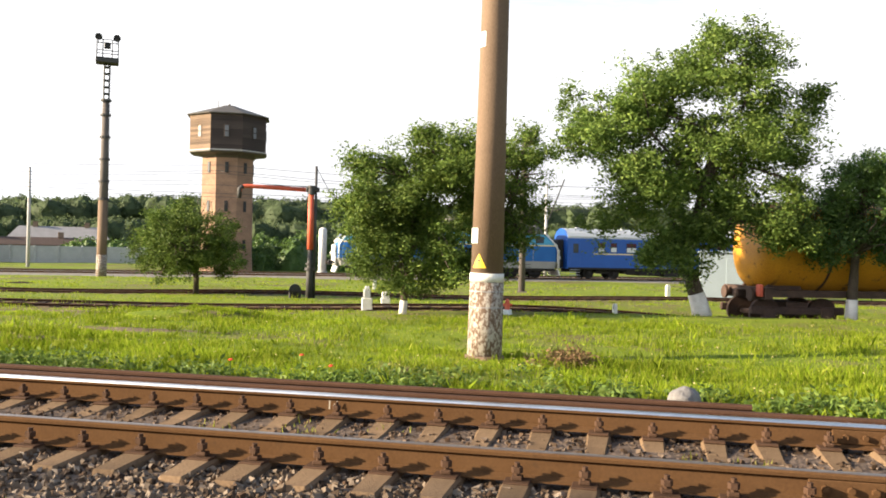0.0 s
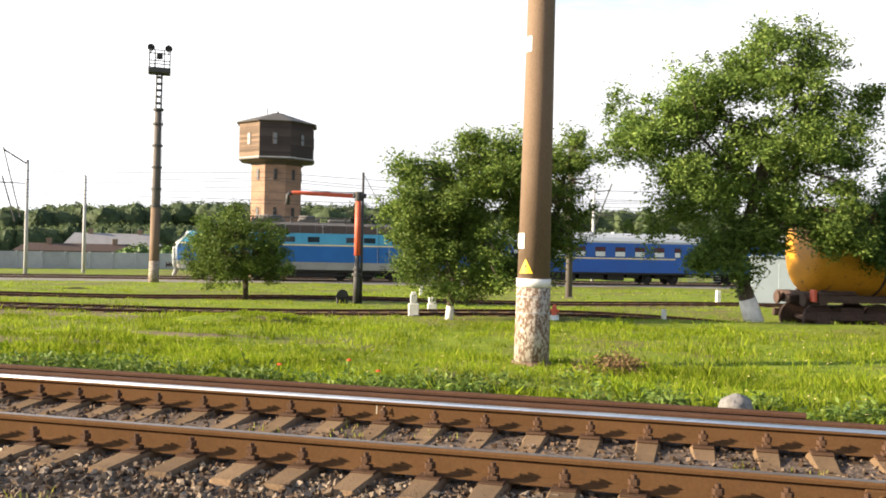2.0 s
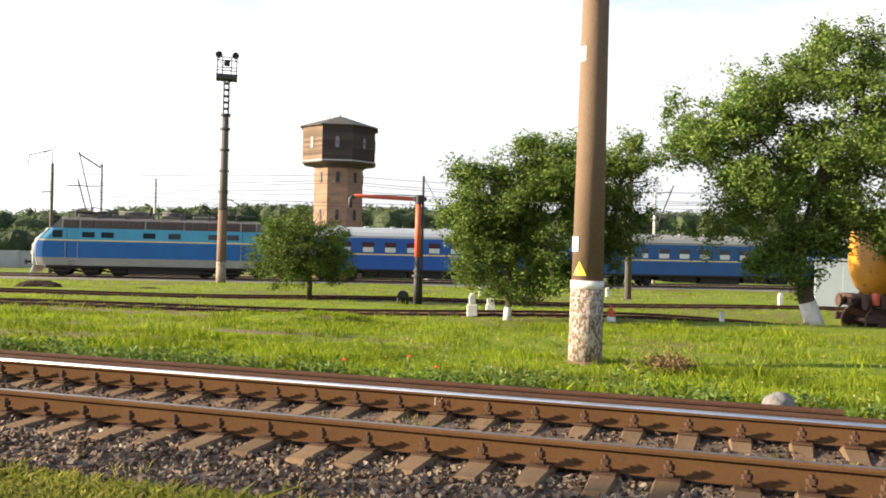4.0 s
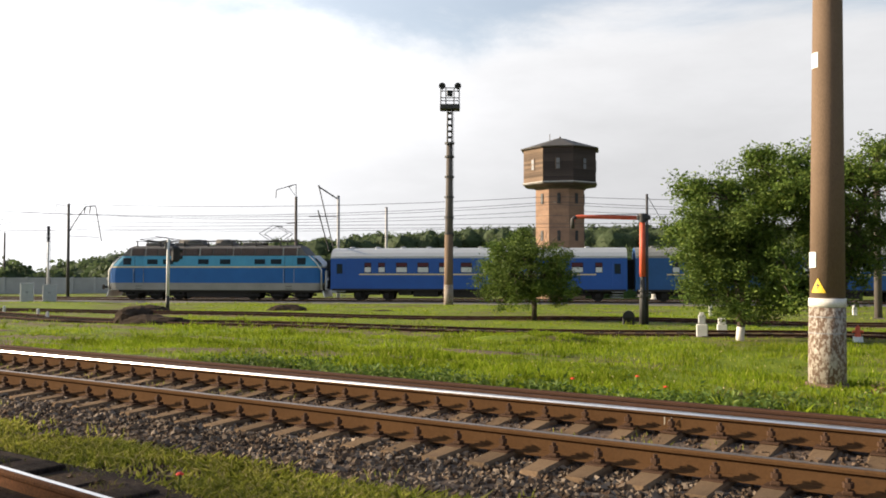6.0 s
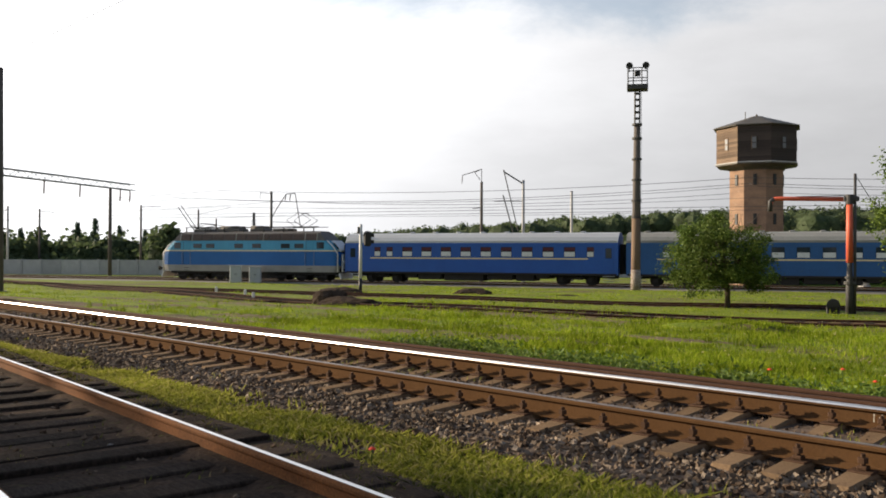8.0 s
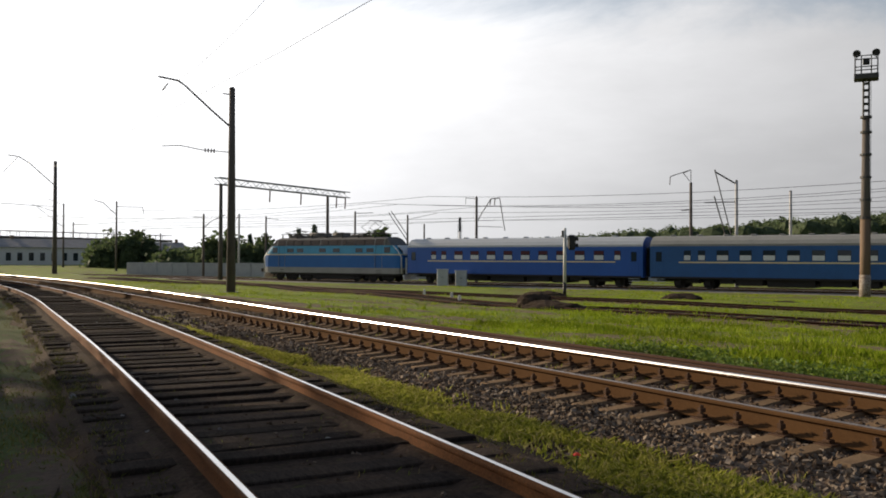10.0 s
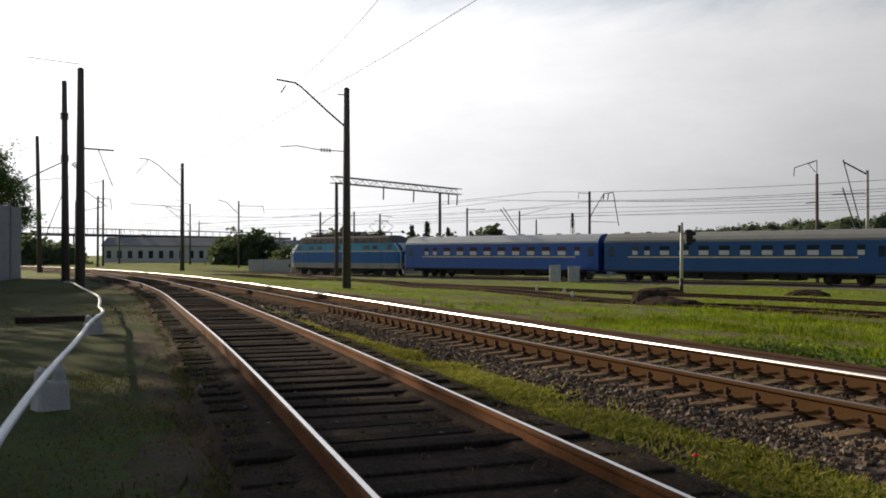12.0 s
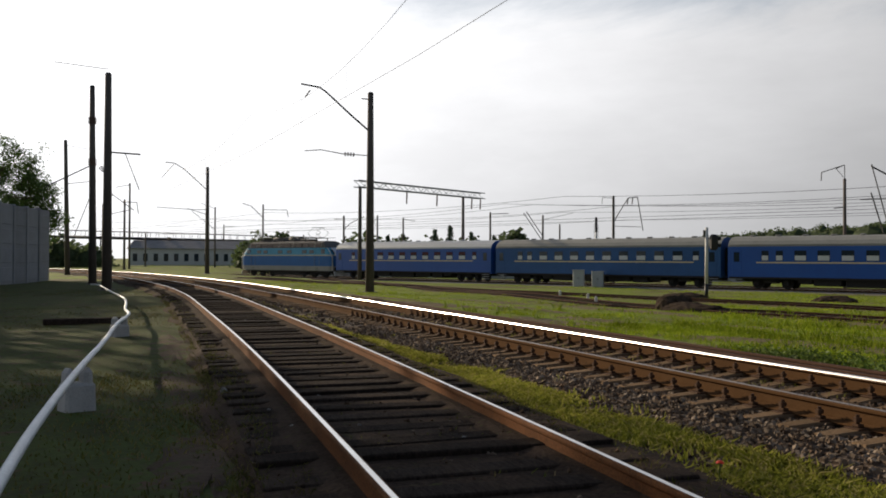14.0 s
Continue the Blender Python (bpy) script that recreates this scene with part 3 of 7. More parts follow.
def concrete_sleeper():
    """Prestressed sleeper: sloping flanks, deep ends, waisted middle, chamfered end faces."""
    bm = bmesh.new()
    rings = []
    for x, top, wt in ((-1.35, -0.055, 0.068), (-1.325, -0.004, 0.076), (-1.0, 0.012, 0.086), (-0.62, 0.002, 0.084), (-0.35, -0.028, 0.076), (0.0, -0.034, 0.074), (0.35, -0.028, 0.076), (0.62, 0.002, 0.084), (1.0, 0.012, 0.086), (1.325, -0.004, 0.076), (1.35, -0.055, 0.068)):
        wb = wt + 0.045
        rings.append([bm.verts.new(q) for q in ((x, -wb, -0.2), (x, -wt - 0.008, top - 0.02), (x, -wt + 0.008, top), (x, wt - 0.008, top), (x, wt + 0.008, top - 0.02), (x, wb, -0.2))])
    for a, b in zip(rings, rings[1:]):
        for k in range(6):
            bm.faces.new((a[k], a[(k + 1) % 6], b[(k + 1) % 6], b[k]))
    bm.faces.new(rings[0])
    bm.faces.new(rings[-1][::-1])
    return bm


def wood_sleeper():
    bm = bmesh.new()
    box(bm, (-1.35, -0.12, -0.17), (1.35, 0.12, 0.0), 0.012)
    return bm


def fastening():
    """A rail clamp: base plate, bent clip, bolt with nut."""
    bm = bmesh.new()
    box(bm, (-0.085, -0.10, 0.0), (0.085, 0.10, 0.022), 0.006)
    box(bm, (-0.03, -0.045, 0.02), (0.055, 0.045, 0.055), 0.01)
    rod(bm, (0.0, 0, 0.04), (0.0, 0, 0.145), 0.022, n=8)
    rod(bm, (0.0, 0, 0.075), (0.0, 0, 0.115), 0.045, n=6)
    bmesh.ops.scale(bm, vec=(0.85, 0.8, 0.9), verts=bm.verts)
    return bm


def track(name, p, t, z, mats, label, sleeper, first, last, sleeper_z, clamps=(), rough=1.0):
    """A line of track: two rails and its sleepers; first to last are the sleepers that are objects of their own."""
    tr = thing(name, Matrix(), label, "railway track", kind="structure")
    for s, head in ((0.797, mats[-1]), (-0.797, mats[1])):
        rail_mesh("rail", p, t, s, z + (0.04 if name == "branch_track" and s > 0 else 0.0), [mats[0], head], tr, "rusty steel rail with a worn running surface", (7, 7) if name == "branch_track" else (6, 8) if head is M_HEAD_DULL else (5, 9))
    if sleeper is None:
        return tr
    bm_s, mat_s, name_s = sleeper
    proto, done = None, []
    for i in range(first, min(last, len(p))):
        a = math.atan2(t[i][1], t[i][0]) + math.pi / 2 + RNG.normal(0, 0.012) * rough
        zz = sleeper_z if np.ndim(sleeper_z) == 0 else sleeper_z[i]
        m = Matrix.Translation((p[i][0] + RNG.normal(0, 0.012) * rough, p[i][1] + RNG.normal(0, 0.02) * (rough - 1), float(zz) + RNG.normal(0, 0.005) * rough)) @ Matrix.Rotation(a, 4, "Z")
        if proto is None:
            proto = part(name_s, bm_s, mat_s, tr)
            proto.matrix_basis = m
        else:
            share(name_s, proto, tr, m)
        done.append(m)
    clamp = None
    for m in done[clamps[0]:clamps[1]] if clamps else ():
        for off, turn in ((0.797 + 0.115, 0), (0.797 - 0.115, math.pi), (-0.797 + 0.115, 0), (-0.797 - 0.115, math.pi)):
            mm = m @ Matrix.Translation((off, 0, 0.004)) @ Matrix.Rotation(math.pi - turn, 4, "Z")
            if clamp is None:
                clamp = part("fastening", fastening(), M_CLAMP, tr)
                clamp.matrix_basis = mm
            else:
                share("fastening", clamp, tr, mm)
    return tr


def stuff_boxes(name, p, t, z, size, mat, label, parent):
    """Sleepers too far off to tell apart, in one mesh."""
    vs, fs = [], []
    a, b, c = size
    for i in range(len(p)):
        u, n = t[i], np.array([-t[i][1], t[i][0]])
        k = len(vs)
        zz = float(np.broadcast_to(z, (len(p),))[i])
        for sx in (-1, 1):
            for sy in (-1, 1):
                for sz in (-c, 0):
                    q = p[i] + n * sx * a / 2 + u * sy * b / 2
                    vs.append((q[0], q[1], zz + sz))
        fs += [(k + 1, k + 3, k + 7, k + 5), (k, k + 1, k + 5, k + 4), (k + 2, k + 6, k + 7, k + 3), (k, k + 2, k + 3, k + 1), (k + 4, k + 5, k + 7, k + 6)]
    ob = mesh_object(name, vs, fs, mat, parent)
    return tagged(ob, label, "", kind="stuff")


# main line
i0 = int(np.argmin(np.abs(MAIN[:, 0] - 9)))
i1 = int(np.argmin(np.abs(MAIN[:, 0] + 45)))
main_track = track("main_track", MAIN, MAIN_T, -0.18, [M_RAIL, M_HEAD, M_HEAD_DULL], "main railway track with brown rails on concrete sleepers", (concrete_sleeper(), M_CONCRETE_SLEEPER, "sleeper"), i0, i1, -0.185, (0, 70))
stuff_boxes("far_sleeper", MAIN[i1:], MAIN_T[i1:], -0.185, (2.66, 0.22, 0.1), M_CONCRETE_SLEEPER, "distant concrete sleepers", main_track)
main_bed = bed_mesh("main_ballast_bed", MAIN, MAIN_T, [(-2.6, -0.37), (-1.95, -0.235), (-0.6, -0.222), (0.6, -0.222), (1.75, -0.225), (3.0, -0.37)], None, M_BED)
tagged(main_bed, "dark crushed-stone ballast bed under the main track", "ballast bed", kind="structure")
# branch line beside the camera
j0 = int(np.argmin(np.abs(BRANCH[:, 0] - 3)))
j1 = int(np.argmin(np.abs(BRANCH[:, 0] + 50)))
branch_track = track("branch_track", BRANCH, BRANCH_T, -0.18, [M_RAIL_SIDING, M_HEAD], "curving siding of brown rails on dark tarred wooden sleepers", (wood_sleeper(), M_WOOD_SLEEPER, "sleeper"), j0, j1, -0.132, rough=2.4)
stuff_boxes("far_sleeper", BRANCH[j1:], BRANCH_T[j1:], -0.185, (2.66, 0.22, 0.1), M_WOOD_SLEEPER, "distant wooden sleepers", branch_track)
branch_bed = bed_mesh("branch_bed", BRANCH, BRANCH_T, [(-1.9, -0.31), (-1.38, -0.150), (-1.0, -0.145), (-0.9, -0.122), (-0.7, -0.122), (-0.58, -0.154), (0.58, -0.154), (0.7, -0.108), (0.9, -0.108), (1.02, -0.145), (1.36, -0.155), (1.58, -0.31)], None, M_BEDEARTH)
tagged(branch_bed, "dark oily earth bed between the wooden sleepers", "track bed", kind="structure")
# overgrown yard tracks
for nm, p, t in (("yard_track_a", OLD_A, OLD_AT), ("yard_track_b", OLD_B, OLD_BT)):
    z = land(p[:, 0], p[:, 1])
    bd = bed_mesh("yard_bed", p, t, [(-1.75, -0.05), (-1.2, 0.03), (0.0, 0.035), (1.2, 0.03), (1.75, -0.05)], None, M_SOIL, base=z)
    tagged(bd, "bare brown soil under an overgrown yard track", "track bed", kind="structure")
    tr = track(nm, p, t, z - (0.075 if nm.endswith("b") else 0.07), [M_OLDRAIL, M_OLDRAIL], "overgrown yard track with dark rusted rails", None, 0, 0, 0)
    stuff_boxes("sunken_sleeper", p, t, z + 0.05, (2.3, 0.24, 0.1), M_WOOD_SLEEPER, "half-buried dark sleepers", tr)
# the train's track and the one behind it
for nm, p, t in (("far_track_a", FAR_T, FAR_TT), ("far_track_b", FAR2, FAR2T)):
    tr = track(nm, p, t, TRAIN_Z - 0.18, [M_RAIL, M_HEAD_DULL], "distant running track on grey ballast", None, 0, 0, 0)
    stuff_boxes("far_sleeper", p, t, TRAIN_Z - 0.07, (2.7, 0.25, 0.1), M_CONCRETE_SLEEPER, "distant concrete sleepers", tr)
    bd = bed_mesh("far_ballast_bed", p, t, [(-3.1, -0.28), (-1.7, -0.085), (1.7, -0.085), (3.1, -0.28)], None, M_FARBED, base=TRAIN_Z)
    tagged(bd, "grey ballast bed of a distant track", "ballast bed", kind="structure")

# ---- the train ----
TRAIN_RUN = [(0.0, -8.3), (1.0, -0.25), (2.5, 11.7), (5.0, 30.8), (6.0, 38.45), (7.5, 50.1), (9.0, 61.7), (12.0, 84.5), (14.0, 99.7)]
TRAIN = []


def slab(name, lo, hi, mat, parent, label="", bevel=0.0):
    return part(name, box(bmesh.new(), lo, hi, bevel), mat, parent, label)


def wheelset(parent, x, r=0.5, mat=M_UNDER):
    bm = bmesh.new()
    for y in (-0.76, 0.76):
        rod(bm, (x, y - 0.065, r), (x, y + 0.065, r), r, n=20)
        rod(bm, (x, y - 0.085, r), (x, y + 0.085, r), r * 0.35, n=12)
    rod(bm, (x, -0.8, r), (x, 0.8, r), 0.08)
    return part("wheelset", bm, mat, parent, smooth=False)


def bogie(parent, x, axles, r, mat=M_UNDER):
    bm = bmesh.new()
    a, b = axles[0] - r * 1.2, axles[-1] + r * 1.2
    for y in (-1.02, 1.02):
        box(bm, (a, y - 0.07, r - 0.02), (b, y + 0.07, r + 0.22), 0.03)
        for q in axles:
            box(bm, (q - 0.2, y - 0.11, r - 0.2), (q + 0.2, y + 0.11, r + 0.2), 0.04)
    box(bm, (x - 0.35, -1.0, r), (x + 0.35, 1.0, r + 0.35))
    bo = part("bogie", bm, mat, parent)
    for q in axles:
        w = wheelset(bo, q, r, mat)
    return bo


def locomotive():
    lo = thing("locomotive", Matrix(), "blue two-tone electric locomotive with pale nose and grey skirt", "locomotive")
    L, W = 19.1, 1.5
    # body: side outline in length and height, rounded raked ends
    def shell(name, z0, z1, mat, label="", out=0.0, cap=True):
        """A band of the body between two heights; the ends rake back above the waist."""
        bm = bmesh.new()
        rings = []
        steps = [z0 + (z1 - z0) * k / 4 for k in range(5)]
        for z in steps:
            rake = 0.12 + 1.35 * max(0, (z - 2.5) / 1.5) ** 1.2 + 0.25 * max(0, (1.4 - z))
            tuck = 0.05 * max(0, z - 2.6) ** 2
            ring = []
            for ex in (1, -1):
                for k in range(9):
                    a = math.pi / 2 * (1 - k / 4) if ex == 1 else -math.pi / 2 * (1 - k / 4)
                    yy = math.copysign(abs(math.sin(a)) ** 0.45, math.sin(a)) * (W - tuck + out)
                    xx = abs(math.cos(a)) ** 0.9 * 0.75
                    xe = -0.75 - rake + xx if ex == 1 else -L + 0.75 + rake - xx
                    ring.append(bm.verts.new((xe, yy, z)))
            rings.append(ring)
        n = len(rings[0])
        for r0, r1 in zip(rings, rings[1:]):
            for k in range(n):
                bm.faces.new((r0[k], r0[(k + 1) % n], r1[(k + 1) % n], r1[k]))
        if cap:
            bm.faces.new(rings[-1])
            bm.faces.new(rings[0][::-1])
        return part(name, bm, mat, lo, label)
    shell("skirt", 0.83, 1.42, M_SKIRT, "grey lower skirt", 0.012)
    shell("lower_body", 1.42, 2.70, M_MIDBLUE, "mid-blue lower side")
    shell("stripe", 2.70, 2.80, M_STRIPE, "cream waist stripe", 0.012)
    shell("upper_body", 2.80, 3.68, M_SKY, "sky-blue upper side")
    # pale end masks
    for ex in (0, 1):
        bm = bmesh.new()
        for z0, z1, h, q in ((0.85, 2.45, 1.0, 0.10), (2.5, 3.85, 0.95, 0.70)):
            x0 = -0.02 - q + 0.1
            xx = x0 if ex == 0 else -L - x0
            s = 1 if ex == 0 else -1
            box(bm, (-0.10, -h, -(z1 - z0) / 2), (0.06, h, (z1 - z0) / 2), 0.04, Matrix.Translation((xx, 0, (z0 + z1) / 2)) @ Matrix.Rotation(-s * (0.0 if z0 < 2 else 0.78), 4, "Y"))
        part("end_mask", bm, M_NOSE, lo, "off-white cab end")
        for y in (-0.62, 0.62):
            bm = bmesh.new()
            xx = -0.72 if ex == 0 else -L + 0.72
            s = 1 if ex == 0 else -1
            box(bm, (-0.03, -0.52, -0.36), (0.05, 0.52, 0.36), 0.03, Matrix.Translation((xx + s * 0.12, y, 3.22)) @ Matrix.Rotation(-s * 0.78, 4, "Y"))
            part("windscreen", bm, M_GLASS, lo, "dark windscreen")
            bm = bmesh.new()
            xx = 0.10 if ex == 0 else -L - 0.10
            rod(bm, (xx - 0.08, y * 1.3, 1.75), (xx + 0.06, y * 1.3, 1.75), 0.13, n=14)
            part("headlight", bm, M_NOSE, lo, "round headlamp")
        xx = 0.15 if ex == 0 else -L - 0.15
        for y in (-0.88, 0.88):
            bm = rod(bmesh.new(), (xx - 0.2, y, 1.05), (xx + 0.32, y, 1.05), 0.09)
            rod(bm, (xx + 0.30, y, 1.05), (xx + 0.36, y, 1.05), 0.22, n=14)
            part("buffer", bm, M_UNDER, lo, "black buffer")
        part("coupler", box(bmesh.new(), (xx - 0.4, -0.15, 0.9), (xx + 0.25, 0.15, 1.2), 0.03), M_UNDER, lo, "black coupler")
        bm = bmesh.new()
        box(bm, (-0.06, -1.25, 0.0), (0.06, 1.25, 0.55), 0.02, Matrix.Translation((xx - 0.15 if ex == 0 else xx + 0.15, 0, 0.25)) @ Matrix.Rotation(0.35 if ex else -0.35, 4, "Y"))
        part("rail_guard", bm, M_NOSE, lo, "pale rail guard")
    for ex in (0, 1):
        for s in (-1, 1):
            pts = [(-0.27, s * 1.36, 0.86), (-0.27, s * 1.37, 2.5), (-0.70, s * 1.36, 3.1), (-1.34, s * 1.30, 3.68)]
            if ex:
                pts = [(-L - x_, y_, z_) for x_, y_, z_ in pts]
            vs, fs = pipe_mesh(pts, [0.06, 0.06, 0.055, 0.045], 8)
            mesh_object("corner_strip", vs, fs, M_NOSE, lo, "pale strip down the cab corner", smooth=True)
    # roof, sloping louvre band along both sides
    bm = bmesh.new()
    prof = [(1.44, 3.68), (1.30, 4.35), (0.75, 4.55), (-0.75, 4.55), (-1.30, 4.35), (-1.44, 3.68)]
    a = [bm.verts.new((-1.45 - (z - 3.68) * 0.9, y, z)) for y, z in prof]
    b = [bm.verts.new((-L + 1.45 + (z - 3.68) * 0.9, y, z)) for y, z in prof]
    for k in range(5):
        bm.faces.new((a[k], a[k + 1], b[k + 1], b[k]))
    bm.faces.new(a)
    bm.faces.new(b[::-1])
    part("roof", bm, M_LROOF, lo, "sooty grey roof")
    for s in (1, -1):
        m = Matrix.Translation((0, s * 1.385, 4.0)) @ Matrix.Rotation(s * 0.205, 4, "X")
        for k in range(12):
            x0 = -2.3 - k * 1.21
            bm = bmesh.new()
            box(bm, (x0 - 1.13, -0.03, -0.29), (x0, 0.035, 0.29), 0.015, m)
            for q in range(5):
                box(bm, (x0 - 1.05, 0.03 if s > 0 else -0.06, -0.22 + q * 0.1), (x0 - 0.08, 0.06 if s > 0 else -0.03, -0.17 + q * 0.1), 0, m)
            part("louvre_panel", bm, M_LOUVRE, lo, "dark grey ventilation louvre")
        for x in (-2.3, -3.6, -8.4, -11.3, -15.6, -16.8):
            bm = bmesh.new()
            box(bm, (x - 0.05, -0.05, -0.34), (x + 0.05, 0.06, 0.34), 0, m)
            part("roof_rib", bm, M_SKIRT, lo)
        for x in (-4.2, -5.6, -8.7, -10.6, -13.6, -15.0):
            bm = box(bmesh.new(), (x - 0.46, min(s * 1.46, s * 1.51), 2.98), (x + 0.46, max(s * 1.46, s * 1.51), 3.40), 0.02)
            part("side_window", bm, M_GLASS, lo, "small dark side window")
        for x in (-1.95, -L + 1.95):
            w = part("cab_side_window", box(bmesh.new(), (x - 0.38, min(s * 1.44, s * 1.50), 2.92), (x + 0.38, max(s * 1.44, s * 1.50), 3.52), 0.03), M_GLASS, lo, "cab side window")
        for x in (-3.0, -L + 3.0):
            dr = part("cab_door", box(bmesh.new(), (x - 0.34, min(s * 1.47, s * 1.506), 1.25), (x + 0.34, max(s * 1.47, s * 1.506), 2.69), 0.01), M_MIDBLUE, lo, "narrow two-tone blue cab door")
            part("upper_panel", box(bmesh.new(), (x - 0.34, min(s * 1.46, s * 1.506), 2.81), (x + 0.34, max(s * 1.46, s * 1.506), 3.6), 0.01), M_SKY, dr)
            part("door_gap", box(bmesh.new(), (x + 0.345, min(s * 1.46, s * 1.507), 1.25), (x + 0.375, max(s * 1.46, s * 1.507), 3.6)), M_UNDER, dr)
            for z in (0.55, 0.9, 1.12):
                slab("step", (x - 0.26, min(s * 1.4, s * 1.56), z), (x + 0.26, max(s * 1.4, s * 1.56), z + 0.04), M_UNDER, lo)
            for q in (-0.45, 0.45):
                part("handrail", rod(bmesh.new(), (x + q, s * 1.56, 1.3), (x + q, s * 1.56, 2.6), 0.018, n=6), M_ZINC, lo, "thin steel handrail")
    # roof gear
    for x0, x1 in ((-6.3, -8.0), (-9.6, -10.6)):
        bm = bmesh.new()
        rod(bm, (x0 + 0.1, 0.5, 4.85), (x1 - 0.1, 0.5, 4.85), 0.24, n=12)
        rod(bm, (x0 + 0.1, -0.5, 4.85), (x1 - 0.1, -0.5, 4.85), 0.24, n=12)
        part("air_tank", bm, M_LROOF, lo, "grey roof air cylinders", smooth=True)
    for x0, x1 in ((-3.2, -5.2), (-5.8, -8.4), (-9.4, -11.0), (-11.8, -13.6)):
        part("roof_housing", box(bmesh.new(), (x1, -0.75, 4.52), (x0, 0.75, 4.82), 0.08), M_LROOF, lo, "grey roof equipment box")
    bm = bmesh.new()
    for y in (-0.95, 0.95):
        rod(bm, (-2.4, y, 4.95), (-L + 2.4, y, 4.95), 0.03, n=6)
        for x in np.arange(-2.6, -L + 2.4, -2.1):
            rod(bm, (x, y, 4.45), (x, y, 4.95), 0.06, n=8)
    part("busbar", bm, M_STEEL, lo, "roof busbars on insulators")
    for x, up in ((-4.2, 0.35), (-L + 4.6, 1.25)):
        bm = bmesh.new()
        box(bm, (x - 1.0, -0.8, 4.88), (x + 1.0, 0.8, 4.94))
        for s in (-0.75, 0.75):
            w = 1.25 if up > 1 else 1.55
            for q in (-1, 1):
                rod(bm, (x + q * 0.25, s, 4.95), (x + q * w, s * 0.9, 4.95 + up * 0.5), 0.028, n=6)
                rod(bm, (x + q * w, s * 0.9, 4.95 + up * 0.5), (x + q * 0.18, s * 0.75, 4.95 + up), 0.022, n=6)
        rod(bm, (x, -0.95, 4.98 + up), (x, 0.95, 4.98 + up), 0.04, n=6)
        rod(bm, (x - 0.25, -0.95, 4.96 + up), (x - 0.25, 0.95, 4.96 + up), 0.03, n=6)
        part("pantograph", bm, M_STEEL, lo, "raised pantograph" if up > 1 else "folded pantograph")
    bogie(lo, -4.2, (-2.1, -4.2, -6.3), 0.6)
    bogie(lo, -L + 4.2, (-L + 6.3, -L + 4.2, -L + 2.1), 0.6)
    slab("underfloor_box", (-12.6, -1.2, 0.22), (-7.1, 1.2, 0.85), M_UNDER, lo, "", 0.05)
    slab("solebar", (-18.6, -1.32, 0.62), (-1.1, 1.32, 0.86), M_UNDER, lo, "black solebar under the skirt", 0.03)
    for x in (-4.2, -L + 4.2):
        for s in (-1, 1):
            bm = bmesh.new()
            for q in (-2.1, 0.0, 2.1):
                for e in (-0.55, 0.55):
                    rod(bm, (x + q + e, s * 1.16, 0.5), (x + q + e, s * 1.16, 0.86), 0.11, n=8)
                box(bm, (x + q - 0.75, s * 1.16 - 0.08, 0.30), (x + q + 0.75, s * 1.16 + 0.08, 0.46), 0.03)
            part("suspension", bm, M_UNDER, lo, "black coil springs and axle beams")
    return lo


